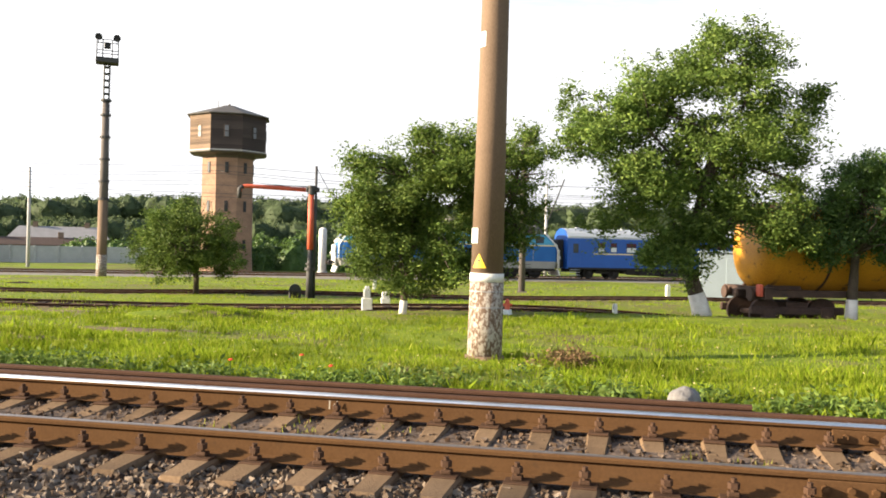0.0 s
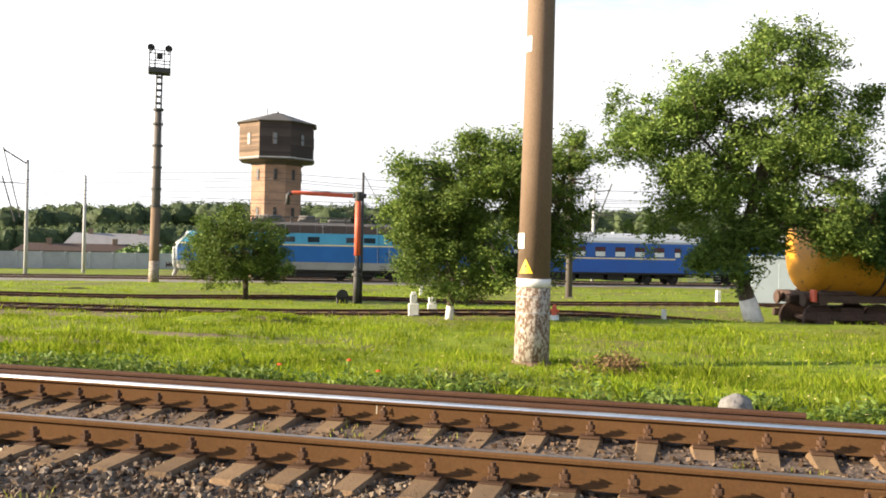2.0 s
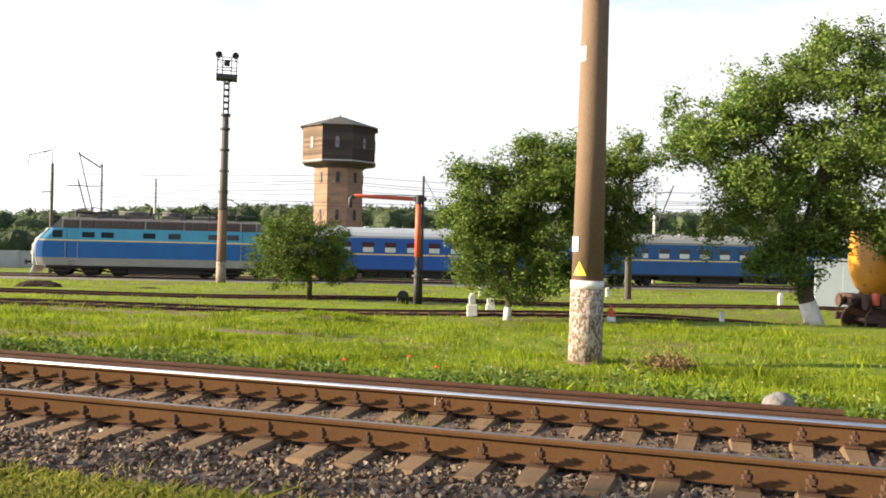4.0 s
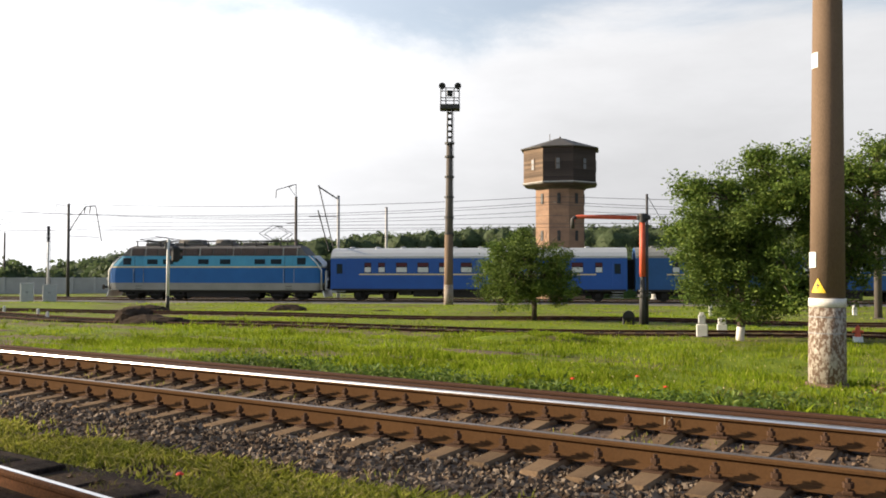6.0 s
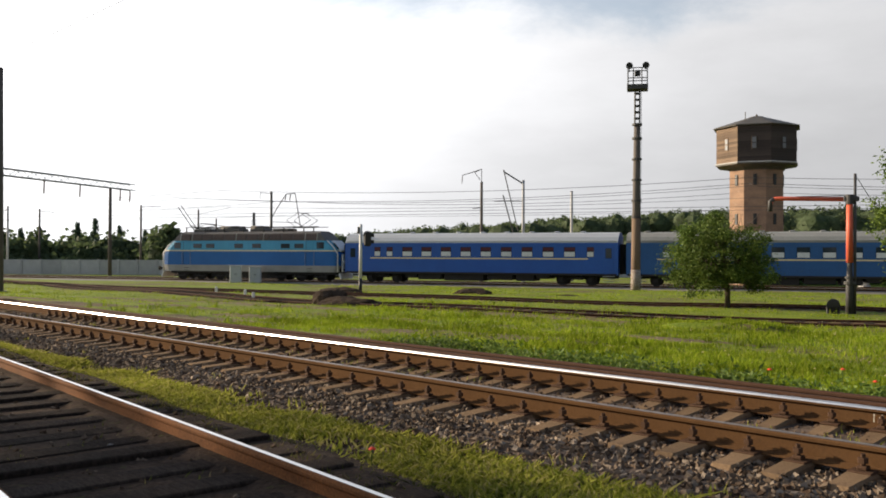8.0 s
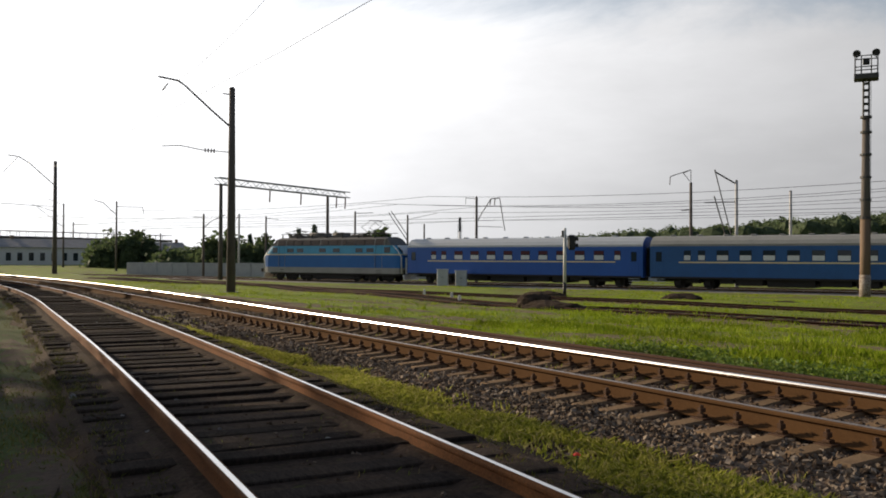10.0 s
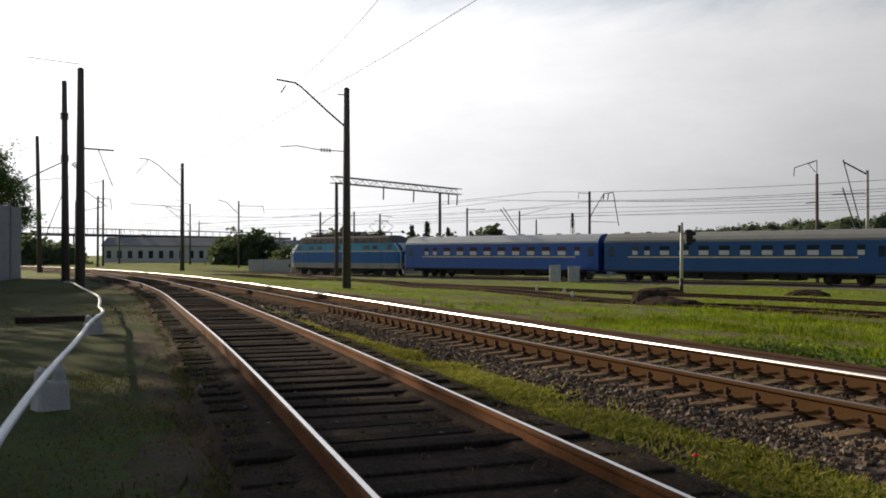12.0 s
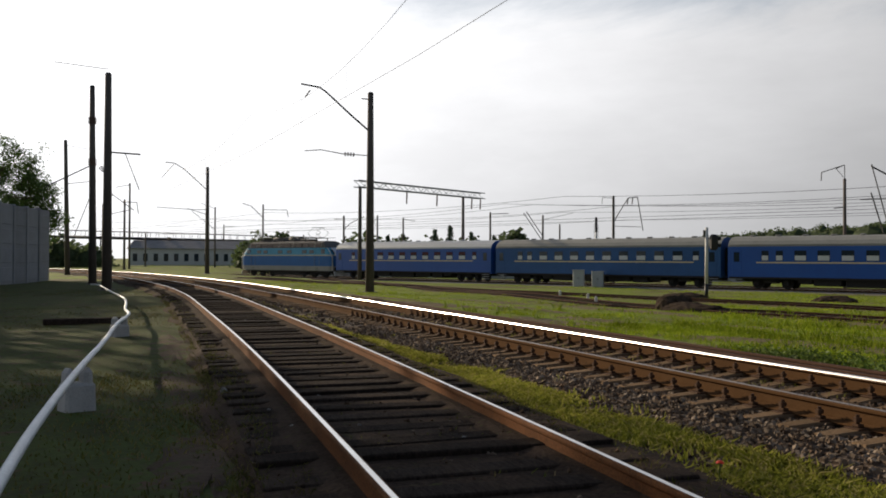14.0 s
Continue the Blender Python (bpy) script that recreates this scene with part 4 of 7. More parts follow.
def coach(blue, roof_mat, label, windows, lively):
    co = thing("passenger_coach", Matrix(), label, "railway coach", "coaches of the train")
    L, W = 23.9, 1.52
    prof = [(W, 0.86), (W, 3.45), (1.46, 3.62), (1.25, 3.92), (0.8, 4.20), (0.0, 4.32)]
    prof = prof + [(-y, z) for y, z in prof[-2::-1]]
    bm = bmesh.new()
    n = len(prof)
    a = [bm.verts.new((0, y, z)) for y, z in prof]
    b = [bm.verts.new((-L, y, z)) for y, z in prof]
    roof_f = []
    for k in range(n - 1):
        f = bm.faces.new((a[k], a[k + 1], b[k + 1], b[k]))
        f.material_index = 1 if 1 <= k <= n - 3 else 0
    bm.faces.new(a)
    bm.faces.new(b[::-1])
    bm.faces.new((a[0], b[0], b[-1], a[-1]))
    part("body", bm, [blue, roof_mat], co)
    for x in np.arange(-1.5, -L + 1, -2.15):
        slab("roof_vent", (x - 0.2, -0.2, 4.28), (x + 0.2, 0.2, 4.42), roof_mat, co, "", 0.04)
    for s in (1, -1):
        def side(name, x0, x1, z0, z1, mat, lab="", out=0.012, bev=0.0):
            return part(name, box(bmesh.new(), (min(x0, x1), min(s * (W - 0.03), s * (W + out)), z0), (max(x0, x1), max(s * (W - 0.03), s * (W + out)), z1), bev), mat, co, lab)
        side("waist_stripe", -2.4, -L + 2.4, 2.10, 2.20, M_STRIPE, "thin cream-yellow stripe")
        side("rain_gutter", -0.1, -L + 0.1, 3.55, 3.61, roof_mat, "", 0.02)
        side("sill_beam", -0.1, -L + 0.1, 0.82, 0.98, M_UNDER, "", 0.02)
        for x, w in windows:
            rim = side("window", -x - w / 2, -x + w / 2, 2.28, 3.12, M_GLASS, "dark window with drawn curtains", 0.02, 0.03)
            cur = part("curtain", box(bmesh.new(), (-x - w / 2 + 0.05, min(s * 1.53, s * 1.546), 2.33), (-x + w / 2 - 0.05, max(s * 1.53, s * 1.546), 2.33 + 0.38)), M_CURTAIN, rim, "pale lower curtain")
            if lively:
                part("valance", box(bmesh.new(), (-x - w / 2 + 0.05, min(s * 1.53, s * 1.545), 2.78), (-x + w / 2 - 0.05, max(s * 1.53, s * 1.545), 3.07)), M_VALANCE, rim, "dark red drawn-back curtain")
        for x in (0.75, L - 0.75):
            d = side("door", -x - 0.4, -x + 0.4, 0.95, 3.15, blue, "entrance door", 0.02, 0.02)
            part("door_window", box(bmesh.new(), (-x - 0.24, min(s * 1.53, s * 1.55), 2.2), (-x + 0.24, max(s * 1.53, s * 1.55), 3.0), 0.02), M_GLASS, d)
            for z in (0.30, 0.52, 0.74):
                slab("step", (-x - 0.45, min(s * 1.25, s * 1.50), z), (-x + 0.45, max(s * 1.25, s * 1.50), z + 0.05), M_ZINC, co, "worn steel entrance step")
    for x in (0.28, -L - 0.28):
        bm = bmesh.new()
        box(bm, (x - 0.30, -0.65, 0.95), (x + 0.30, 0.65, 3.35), 0.08)
        part("gangway_bellows", bm, M_UNDER, co, "black gangway bellows")
    bm = bmesh.new()
    for x0, x1, z in ((-5.6, -6.7, 0.45), (-6.8, -8.9, 0.33), (-9.2, -12.7, 0.26), (-13.0, -15.2, 0.36), (-15.5, -17.0, 0.3), (-17.2, -18.3, 0.5)):
        box(bm, (x1, -1.25, z), (x0, 1.25, 0.86), 0.05)
    box(bm, (-L + 0.2, -0.4, 0.6), (-0.2, 0.4, 0.86))
    part("underfloor_gear", bm, M_UNDER, co)
    bogie(co, -3.45, (-2.25, -4.65), 0.475)
    bogie(co, -L + 3.45, (-L + 4.65, -L + 2.25), 0.475)
    return co


WINDOWS = [(3.1, 0.6), (4.25, 0.6)] + [(5.9 + 1.765 * k, 0.95) for k in range(9)] + [(21.7, 0.6)]
TRAIN.append((locomotive(), 0.6))
for k, (blue, rf, lab, lively) in enumerate(((M_BLUE, M_COACHROOF, "bright blue passenger coach with silver roof and red curtains", True), (M_BLUE2, M_COACHROOF2, "faded blue passenger coach with dusty grey roof", False), (M_BLUE, M_COACHROOF2, "dark blue passenger coach with grey roof and white curtains", False))):
    TRAIN.append((coach(blue, rf, lab, WINDOWS, lively), 20.25 + 24.54 * k))


# ---- water tower ----
def water_tower(x, y):
    z0 = float(land(x, y))
    wt = thing("water_tower", pose(x, y, z0, 0, 0, 12.5), "old octagonal brick water tower with boarded wooden tank house", "water tower")

    def octagon(r, z, turn=22.5):
        return [(r * math.cos(radians(turn + 45 * k)), r * math.sin(radians(turn + 45 * k)), z) for k in range(8)]

    def drum(name, rings, mat, label=""):
        bm = bmesh.new()
        rs = [[bm.verts.new(p) for p in octagon(r, z)] for r, z in rings]
        for a, b in zip(rs, rs[1:]):
            for k in range(8):
                bm.faces.new((a[k], a[(k + 1) % 8], b[(k + 1) % 8], b[k]))
        bm.faces.new(rs[-1])
        bm.faces.new(rs[0][::-1])
        return part(name, bm, mat, wt, label)
    shaft = drum("shaft", [(2.60, 0), (2.58, 1.2), (2.53, 1.3), (2.50, 10.6)], M_BRICK, "weathered brick shaft")
    drum("corbel", [(2.5, 10.62), (2.75, 10.85), (3.6, 10.98), (3.78, 11.06), (3.78, 11.2)], M_TIN, "flared cornice")
    drum("lower_trim", [(3.6, 11.16), (3.86, 11.16), (3.86, 11.25), (3.6, 11.25)], M_BLOCK, "pale trim under the boarding")
    drum("tank_core", [(3.62, 11.2), (3.66, 14.55)], M_TIMBER)
    roof = drum("roof", [(4.02, 14.50), (4.05, 14.58), (0.7, 15.65), (0.65, 15.7)], M_TIN, "low tin roof")
    bm = bmesh.new()
    rod(bm, (0.0, 0, 15.6), (0.0, 0, 16.0), 0.25, 0.02, 8)
    rod(bm, (-1.0, 0, 15.4), (-1.0, 0, 16.25), 0.04, n=6)
    part("finial", bm, M_TIN, roof)
    # boards on each side of the tank house
    proto = bare = None
    for k in range(8):
        a = radians(45 * k)
        for q in range(14):
            m = Matrix.Rotation(a, 4, "Z") @ Matrix.Translation((3.42, 0, 11.25 + q * 0.235)) @ Matrix.Rotation(0.05, 4, "Y")
            if proto is None:
                proto = part("board", box(bmesh.new(), (-0.05, -1.425, 0), (0.03, 1.425, 0.225), 0.006), M_TIMBER, wt)
                proto.matrix_basis = m
            elif k in (4, 5):
                # the sunward side's boards are bare and coloured lighter for the sun on them
                if bare is None:
                    bare = part("board", box(bmesh.new(), (-0.05, -1.425, 0), (0.03, 1.425, 0.225), 0.006), M_BOARD, wt, "bare board, coloured lighter for the sun on its side")
                    bare.matrix_basis = m
                else:
                    share("board", bare, wt, m)
            else:
                share("board", proto, wt, m)
        bm = box(bmesh.new(), (3.36, -0.24, 12.35), (3.50, 0.24, 13.5), 0.02, Matrix.Rotation(a, 4, "Z"))
        w = part("tank_window", bm, M_BOARD if k in (4, 5) else M_TIMBER, wt, "small wooden window")
        for z in (12.43, 12.97):
            part("pane", box(bmesh.new(), (3.46, -0.17, z), (3.52, 0.17, z + 0.45), 0, Matrix.Rotation(a, 4, "Z")), M_DULLPANE, w)
    # window slits and the stone courses round the shaft
    for k in range(8):
        a = radians(45 * k)
        for z in (2.0, 5.6, 9.2):
            bm = box(bmesh.new(), (2.2, -0.16, z), (2.39, 0.16, z + 1.0), 0.01, Matrix.Rotation(a, 4, "Z"))
            part("slit_window", bm, M_BLACK, wt, "narrow dark window slit")
    return wt


water_tower(-23.2, 82.8)


# ---- trees ----
def leaf_cloud(centres, spread, count, size, rng, droop=0.0, wide=0.20):
    """Small folded leaves scattered round the clump centres."""
    c = np.repeat(centres, count, axis=0)
    s = np.repeat(spread, count)[:, None]
    p = c + rng.normal(0, 1, c.shape) * s * np.array([1, 1, 0.75])
    n = len(p)
    u = rng.normal(0, 1, (n, 3))
    u[:, 2] = u[:, 2] * 0.6 - droop
    u /= np.linalg.norm(u, axis=1)[:, None]
    v = np.cross(u, rng.normal(0, 1, (n, 3)))
    v /= np.linalg.norm(v, axis=1)[:, None] + 1e-9
    ln = size * (0.7 + 0.6 * rng.random(n))[:, None]
    verts = np.stack([p - u * ln * 0.55, p + v * ln * wide, p + u * ln * 0.55, p - v * ln * wide], 1).reshape(-1, 3)
    return verts, np.arange(n * 4).reshape(-1, 4)


def limb_points(a, b, rng, sag=0.12, n=5):
    a, b = np.array(a, float), np.array(b, float)
    d = np.linalg.norm(b - a)
    mid = (a + b) / 2 + rng.normal(0, sag, 3) * d * 0.5 + np.array([0, 0, 0.10 * d])
    u = np.linspace(0, 1, n)[:, None]
    return (1 - u) ** 2 * a + 2 * u * (1 - u) * mid + u**2 * b


def tree(x, y, label, lobes, trunk, clumps, leaves, size, seed, lime=0.0, mat=M_LEAF, bare=0, boughs=60):
    """lobes: (cx, cy, cz, rx, ry, rz, share) from the foot; trunk: list of (x, y, z, radius)."""
    rng = np.random.default_rng(seed)
    z0 = float(land(x, y))
    tr = thing("tree", pose(x, y, z0), label, "tree")
    vs, fs = pipe_mesh([t[:3] for t in trunk], [t[3] for t in trunk], 10)
    tk = mesh_object("trunk", vs, fs, M_BARK, tr, smooth=True)
    if lime:
        p0, p1 = np.array(trunk[0]), np.array(trunk[1])
        k = lime / max(trunk[1][2] - trunk[0][2], 1e-3)
        top = p0 + (p1 - p0) * k
        vs, fs = pipe_mesh([p0[:3] - (0, 0, 0.05), (p0[:3] + top[:3]) / 2, top[:3]], [p0[3] * 1.14, (p0[3] + top[3]) / 2 * 1.07, top[3] * 1.06], 10)
        mesh_object("lime_wash", vs, fs, M_LIME, tk, "whitewashed foot of the trunk", smooth=True)
    # boughs: flattened leafy masses with gaps between them, then clumps of leaves on each
    cs = []
    for cx, cy, cz, rx, ry, rz, w in lobes:
        nb = max(5, int(boughs * w))
        d = rng.normal(0, 1, (nb, 3))
        d /= np.linalg.norm(d, axis=1)[:, None]
        rad = 0.35 + 0.65 * rng.random(nb) ** 0.5
        wob = 1 + 0.20 * np.sin(d[:, 0] * 4.1 + seed) * np.cos(d[:, 2] * 3.7 + seed * 2) + 0.10 * rng.normal(0, 1, nb)
        bc = np.array([cx, cy, cz]) + d * (rad * wob)[:, None] * np.array([rx, ry, rz])
        br = (0.24 + 0.20 * rng.random(nb)) * (rx * ry * rz) ** (1 / 3) * 0.75
        m = max(4, int(clumps * w / nb))
        q = rng.normal(0, 1, (nb, m, 3)) * br[:, None, None] * np.array([0.80, 0.80, 0.60])
        out_ = d * np.array([1, 1, 0.2])
        q = q + out_[:, None, :] * (rng.random((nb, m, 1)) - 0.35) * br[:, None, None]
        cs.append((bc[:, None, :] + q).reshape(-1, 3))
    cs = np.vstack(cs)
    cs = cs[cs[:, 2] > 0.5]
    sp = size * (0.9 + 0.9 * rng.random(len(cs)))
    top = np.array(trunk[-1][:3])
    lv, lf = [], []
    order = rng.permutation(len(cs))
    hubs = []
    for q in range(min(16, len(cs))):
        k = rng.integers(max(1, len(trunk) // 2), len(trunk))
        a = np.array(trunk[k][:3])
        b = cs[order[q]] * 0.75 + a * 0.25
        pts = limb_points(a, b, rng)
        hubs += [pts[2], pts[3], pts[4]]
        v, f = pipe_mesh(pts, np.linspace(trunk[k][3] * 0.6, 0.02, 5), 6)
        f = [tuple(i + len(lv) for i in g) for g in f]
        lv += v
        lf += f
    hubs = np.array(hubs)
    for q in order[16:16 + 150]:
        a = hubs[np.argmin(np.linalg.norm(hubs - cs[q], axis=1))]
        v, f = pipe_mesh(limb_points(a, cs[q], rng, n=4), np.linspace(0.03, 0.008, 4), 4)
        f = [tuple(i + len(lv) for i in g) for g in f]
        lv += v
        lf += f
    mesh_object("branchwork", lv, lf, M_BARK, tr, smooth=True)
    v, f = leaf_cloud(cs, sp, leaves, size, rng, 0.25)
    ok = v.reshape(-1, 4, 3)[:, :, 2].min(1) > 0.3
    v, f = v.reshape(-1, 4, 3)[ok].reshape(-1, 3), np.arange(ok.sum() * 4).reshape(-1, 4)
    crown = mesh_object("crown", v, f, mat, tr)
    if bare:
        lv, lf = [], []
        for q in range(bare):
            a = np.array([rng.normal(0, 0.35), 0, lobes[0][2] + lobes[0][5] * 0.7])
            b = a + np.array([rng.normal(0, 0.3), 0.1, 0.75])
            v, f = pipe_mesh(limb_points(a, b, rng, n=4), np.linspace(0.015, 0.006, 4), 4)
            lf += [tuple(i + len(lv) for i in g) for g in f]
            lv += v
        mesh_object("dry_twigs", lv, lf, M_BARK, tr, "dry leafless twigs")
    return tr


# big leaning tree by the tank wagon
tree(6.8, 26.5, "tall spreading green tree with whitewashed leaning trunk", [
    (0.3, 0, 4.9, 1.85, 1.8, 1.5, 0.19), (-2.65, 0.2, 5.5, 1.4, 1.3, 1.4, 0.14), (-1.5, 0.1, 6.7, 1.15, 1.1, 1.0, 0.08), (0.4, 0, 7.35, 1.6, 1.5, 1.2, 0.15), (2.2, 0.3, 5.8, 1.0, 1.1, 1.2, 0.08), (-1.8, -0.3, 3.5, 1.5, 1.4, 1.2, 0.14), (1.2, -0.6, 3.2, 1.4, 1.1, 0.95, 0.10), (-1.25, -0.6, 1.8, 0.85, 0.8, 0.85, 0.06), (2.1, -0.9, 2.6, 0.85, 0.6, 0.5, 0.04), (-0.2, -0.5, 2.7, 0.9, 0.7, 0.6, 0.05)],
    [(0, 0, 0, 0.26), (-0.35, 0, 1.1, 0.21), (-0.45, 0, 2.0, 0.18), (-0.1, 0, 3.6, 0.15), (0.3, 0, 5.4, 0.10)], 1380, 80, 0.122, 11, lime=0.72, boughs=180)
# pair of trees by the white marker boxes
tree(-1.83, 23.6, "rounded green tree with thin whitewashed trunk", [
    (-0.6, 0, 3.2, 1.05, 1.1, 1.15, 0.30), (1.25, 0.2, 3.7, 1.05, 1.1, 1.25, 0.30), (0.2, -0.1, 1.6, 1.35, 1.2, 1.0, 0.30), (0.3, 0, 4.5, 0.5, 0.5, 0.55, 0.05), (0.4, 0.1, 2.9, 0.9, 0.9, 0.9, 0.05), (-0.7, -0.1, 2.2, 0.95, 0.9, 0.8, 0.14)],
    [(0, 0, 0, 0.10), (0.05, 0, 0.7, 0.09), (0.15, 0, 1.6, 0.07), (0.3, 0, 3.0, 0.05)], 800, 72, 0.10, 23, lime=0.36, mat=M_LEAF_MID, boughs=135)
tree(0.75, 25.6, "ragged green tree beside the concrete pole", [
    (0.0, 0.2, 3.0, 1.05, 1.1, 1.7, 0.50), (-0.9, 0.0, 1.9, 1.1, 1.1, 1.4, 0.30), (0.6, 0.0, 4.5, 0.75, 0.7, 0.6, 0.20)],
    [(-0.3, 0, 0, 0.12), (-0.2, 0, 0.8, 0.10), (0.1, 0, 2.2, 0.07), (0.5, 0, 3.8, 0.04)], 480, 72, 0.10, 37, mat=M_LEAF_MID, boughs=75)
tree(-10.3, 33.0, "small bushy tree with bare twigs at the top", [
    (-0.3, 0, 2.0, 1.5, 1.4, 1.2, 0.60), (-1.6, 0.2, 1.7, 0.85, 0.9, 0.95, 0.18), (-0.7, 0, 2.95, 0.75, 0.7, 0.55, 0.10), (0.85, 0, 1.35, 0.75, 0.8, 0.75, 0.12)],
    [(0, 0, 0, 0.12), (0, 0, 0.6, 0.11), (-0.1, 0, 1.4, 0.08), (-0.2, 0, 2.5, 0.04)], 620, 72, 0.10, 41, mat=M_LEAF_MID, bare=9, boughs=75)
tree(11.25, 26.9, "dark-leaved tree with whitewashed trunk before the tank wagon", [
    (0.3, 0.0, 3.6, 1.75, 1.3, 1.4, 0.50), (-0.9, -0.2, 2.5, 1.05, 0.9, 0.85, 0.22), (2.0, 0.0, 4.3, 1.5, 1.2, 1.3, 0.18), (1.2, -0.2, 2.2, 1.3, 0.9, 0.7, 0.10)],
    [(0, 0, 0, 0.17), (0.03, 0, 0.9, 0.15), (0.1, 0, 2.0, 0.11), (0.3, 0, 4.0, 0.06)], 640, 74, 0.112, 53, lime=0.7, mat=M_LEAF_DARK, boughs=95)
# two slender poplars far behind the pair
for px_, py_, ph_, sd_ in ((-12.4, 104.0, 13.6, 57), (-9.3, 106.0, 13.9, 58)):
    tree(px_, py_, "slender poplar rising beyond the running tracks", [(0, 0, ph_ * 0.55, 1.2, 1.2, ph_ * 0.36, 0.6), (0, 0, ph_ * 0.82, 0.7, 0.7, ph_ * 0.14, 0.4)],
        [(0, 0, 0, 0.25), (0, 0, 2.0, 0.22), (0.1, 0, ph_ * 0.5, 0.14), (0.1, 0, ph_ * 0.9, 0.05)], 300, 30, 0.3, sd_, mat=M_LEAF_DARK, boughs=60)


def bushes(name, places, label, mat, seed, leaf=0.3):
    """Thickets and woods: overlapping crowns, each a lumpy inner mass under many small leaves, in one mesh."""
    rng = np.random.default_rng(seed)
    bm = bmesh.new()
    bmesh.ops.create_icosphere(bm, subdivisions=2, radius=1.0)
    ball = np.array([v.co[:] for v in bm.verts])
    tri = np.array([[v.index for v in f.verts] for f in bm.faces])
    bm.free()
    vs, fs, n = [], [], 0
    for x, y, z, r, h, k in places:
        lump = 1 + 0.10 * np.sin(ball[:, :1] * 5 + x) + 0.08 * np.sin(ball[:, 1:2] * 7 + y) * np.cos(ball[:, 2:3] * 6 + x)
        v = np.array([x, y, z]) + ball * lump * np.array([r, r, h]) * 0.86
        vs.append(v)
        fs += (tri + n).tolist()
        n += len(v)
        d = rng.normal(0, 1, (k, 3))
        d /= np.linalg.norm(d, axis=1)[:, None]
        d[:, 2] = np.abs(d[:, 2]) * 1.1 - 0.1
        c = np.array([x, y, z]) + d * (0.78 + 0.22 * rng.random(k))[:, None] * np.array([r, r, h]) * (1 + 0.12 * np.sin(d[:, :1] * 5 + x))
        v, f = leaf_cloud(c, np.full(k, leaf * 0.5), 3, leaf, rng, 0.0, 0.42)
        vs.append(v)
        fs += (f + n).tolist()
        n += len(v)
    ob = mesh_object(name, np.vstack(vs), fs, mat)
    return tagged(ob, label, "vegetation", kind="stuff")


def at_bearing(az, d):
    return -math.sin(radians(az)) * d, math.cos(radians(az)) * d


# thickets behind the running tracks, then the wooded ridge
_r = np.random.default_rng(5)
pl = []
for k in range(64):
    az = _r.uniform(5, 17.5)
    x, y = at_bearing(az, _r.uniform(88, 104))
    pl.append((x, y, float(land(x, y)), _r.uniform(1.4, 2.8), _r.uniform(1.6, 4.0), 200))
for k in range(16):
    x, y = at_bearing(_r.uniform(20, 25), _r.uniform(118, 128))
    pl.append((x, y, float(land(x, y)), _r.uniform(1.2, 2.4), _r.uniform(1.8, 3.4), 140))
bushes("thicket", pl, "dense green thicket behind the running tracks", M_LEAF_DARK, 61, 0.30)
pl = []
for k in range(720):
    az = _r.uniform(-32, 46)
    near = k % 3 == 0
    d = _r.uniform(205, 222) if near else _r.uniform(228, 275)
    x, y = at_bearing(az, d)
    up = float(np.interp(az, [-32, 10, 20, 27, 39, 43, 46], [3.15, 3.15, 3.1, 2.75, 1.85, 1.45, 0.8]))
    h = (2.57 + d * math.tan(radians(up))) * (0.60 if near else 0.88 + 0.11 * _r.random())
    rz = min(_r.uniform(3.5, 5.5), h * 0.7)
    pl.append((x, y, -1.3 + h - rz, _r.uniform(3.4, 5.6), rz, 75))
bushes("forest", pl, "long wooded ridge of dark green trees on the skyline", M_FOREST_HAZED, 67, 0.55)
pl = []
for k in range(120):
    az = _r.uniform(44, 67)
    x, y = at_bearing(az, _r.uniform(135, 190))
    pl.append((x, y, -1.0, _r.uniform(2.2, 4.0), _r.uniform(1.6, 4.2), 70))
for k in range(26):
    x, y = at_bearing(_r.uniform(67.5, 70.8), _r.uniform(170, 185))
    pl.append((x, y, -1.0, _r.uniform(2.0, 3.2), _r.uniform(4.0, 7.2), 130))
for k in range(34):
    x, y = at_bearing(_r.uniform(53.5, 64.5), _r.uniform(138, 160))
    pl.append((x, y, -1.0, _r.uniform(1.8, 3.2), _r.uniform(3.0, 6.4), 120))
for k in range(8):
    x, y = at_bearing(_r.uniform(52.8, 53.9), _r.uniform(128, 132))
    pl.append((x, y, -1.0, _r.uniform(1.4, 2.2), _r.uniform(5.6, 6.6), 120))
for k in range(44):
    x, y = at_bearing(_r.uniform(79.5, 89.0), _r.uniform(150, 210))
    pl.append((x, y, -0.8, _r.uniform(2.0, 3.8), _r.uniform(3.0, 6.2), 80))
bushes("far_shrubbery", pl, "green trees and shrubs beyond the yard, haze put in their colour", M_FOREST_HAZED, 71, 0.8)


def conifer(az, d, h):
    x, y = at_bearing(az, d)
    tr = thing("conifer", pose(x, y, -1.2), "slender dark spruce tree", "tree", "spruces beyond the yard")
    vs, fs = pipe_mesh([(0, 0, 0), (0, 0, h)], [0.16, 0.02], 6)
    mesh_object("trunk", vs, fs, M_BARK, tr)
    rng = np.random.default_rng(int(az * 100))
    z = rng.random(900) ** 1.3 * h
    a = rng.random(900) * 6.283
    r = (h - z) / h * (0.25 + 0.8 * rng.random(900)) * h * 0.25
    c = np.stack([r * np.cos(a), r * np.sin(a), z], -1)
    v, f = leaf_cloud(c, np.full(900, 0.12), 2, 0.5, rng, 0.4)
    mesh_object("crown", v, f, M_CONIFER, tr)


for az, d, h in ((56.0, 150, 7.0), (57.4, 152, 8.2), (58.4, 148, 7.4), (54.5, 151, 6.4), (61.5, 150, 6.5)):
    conifer(az, d, h)


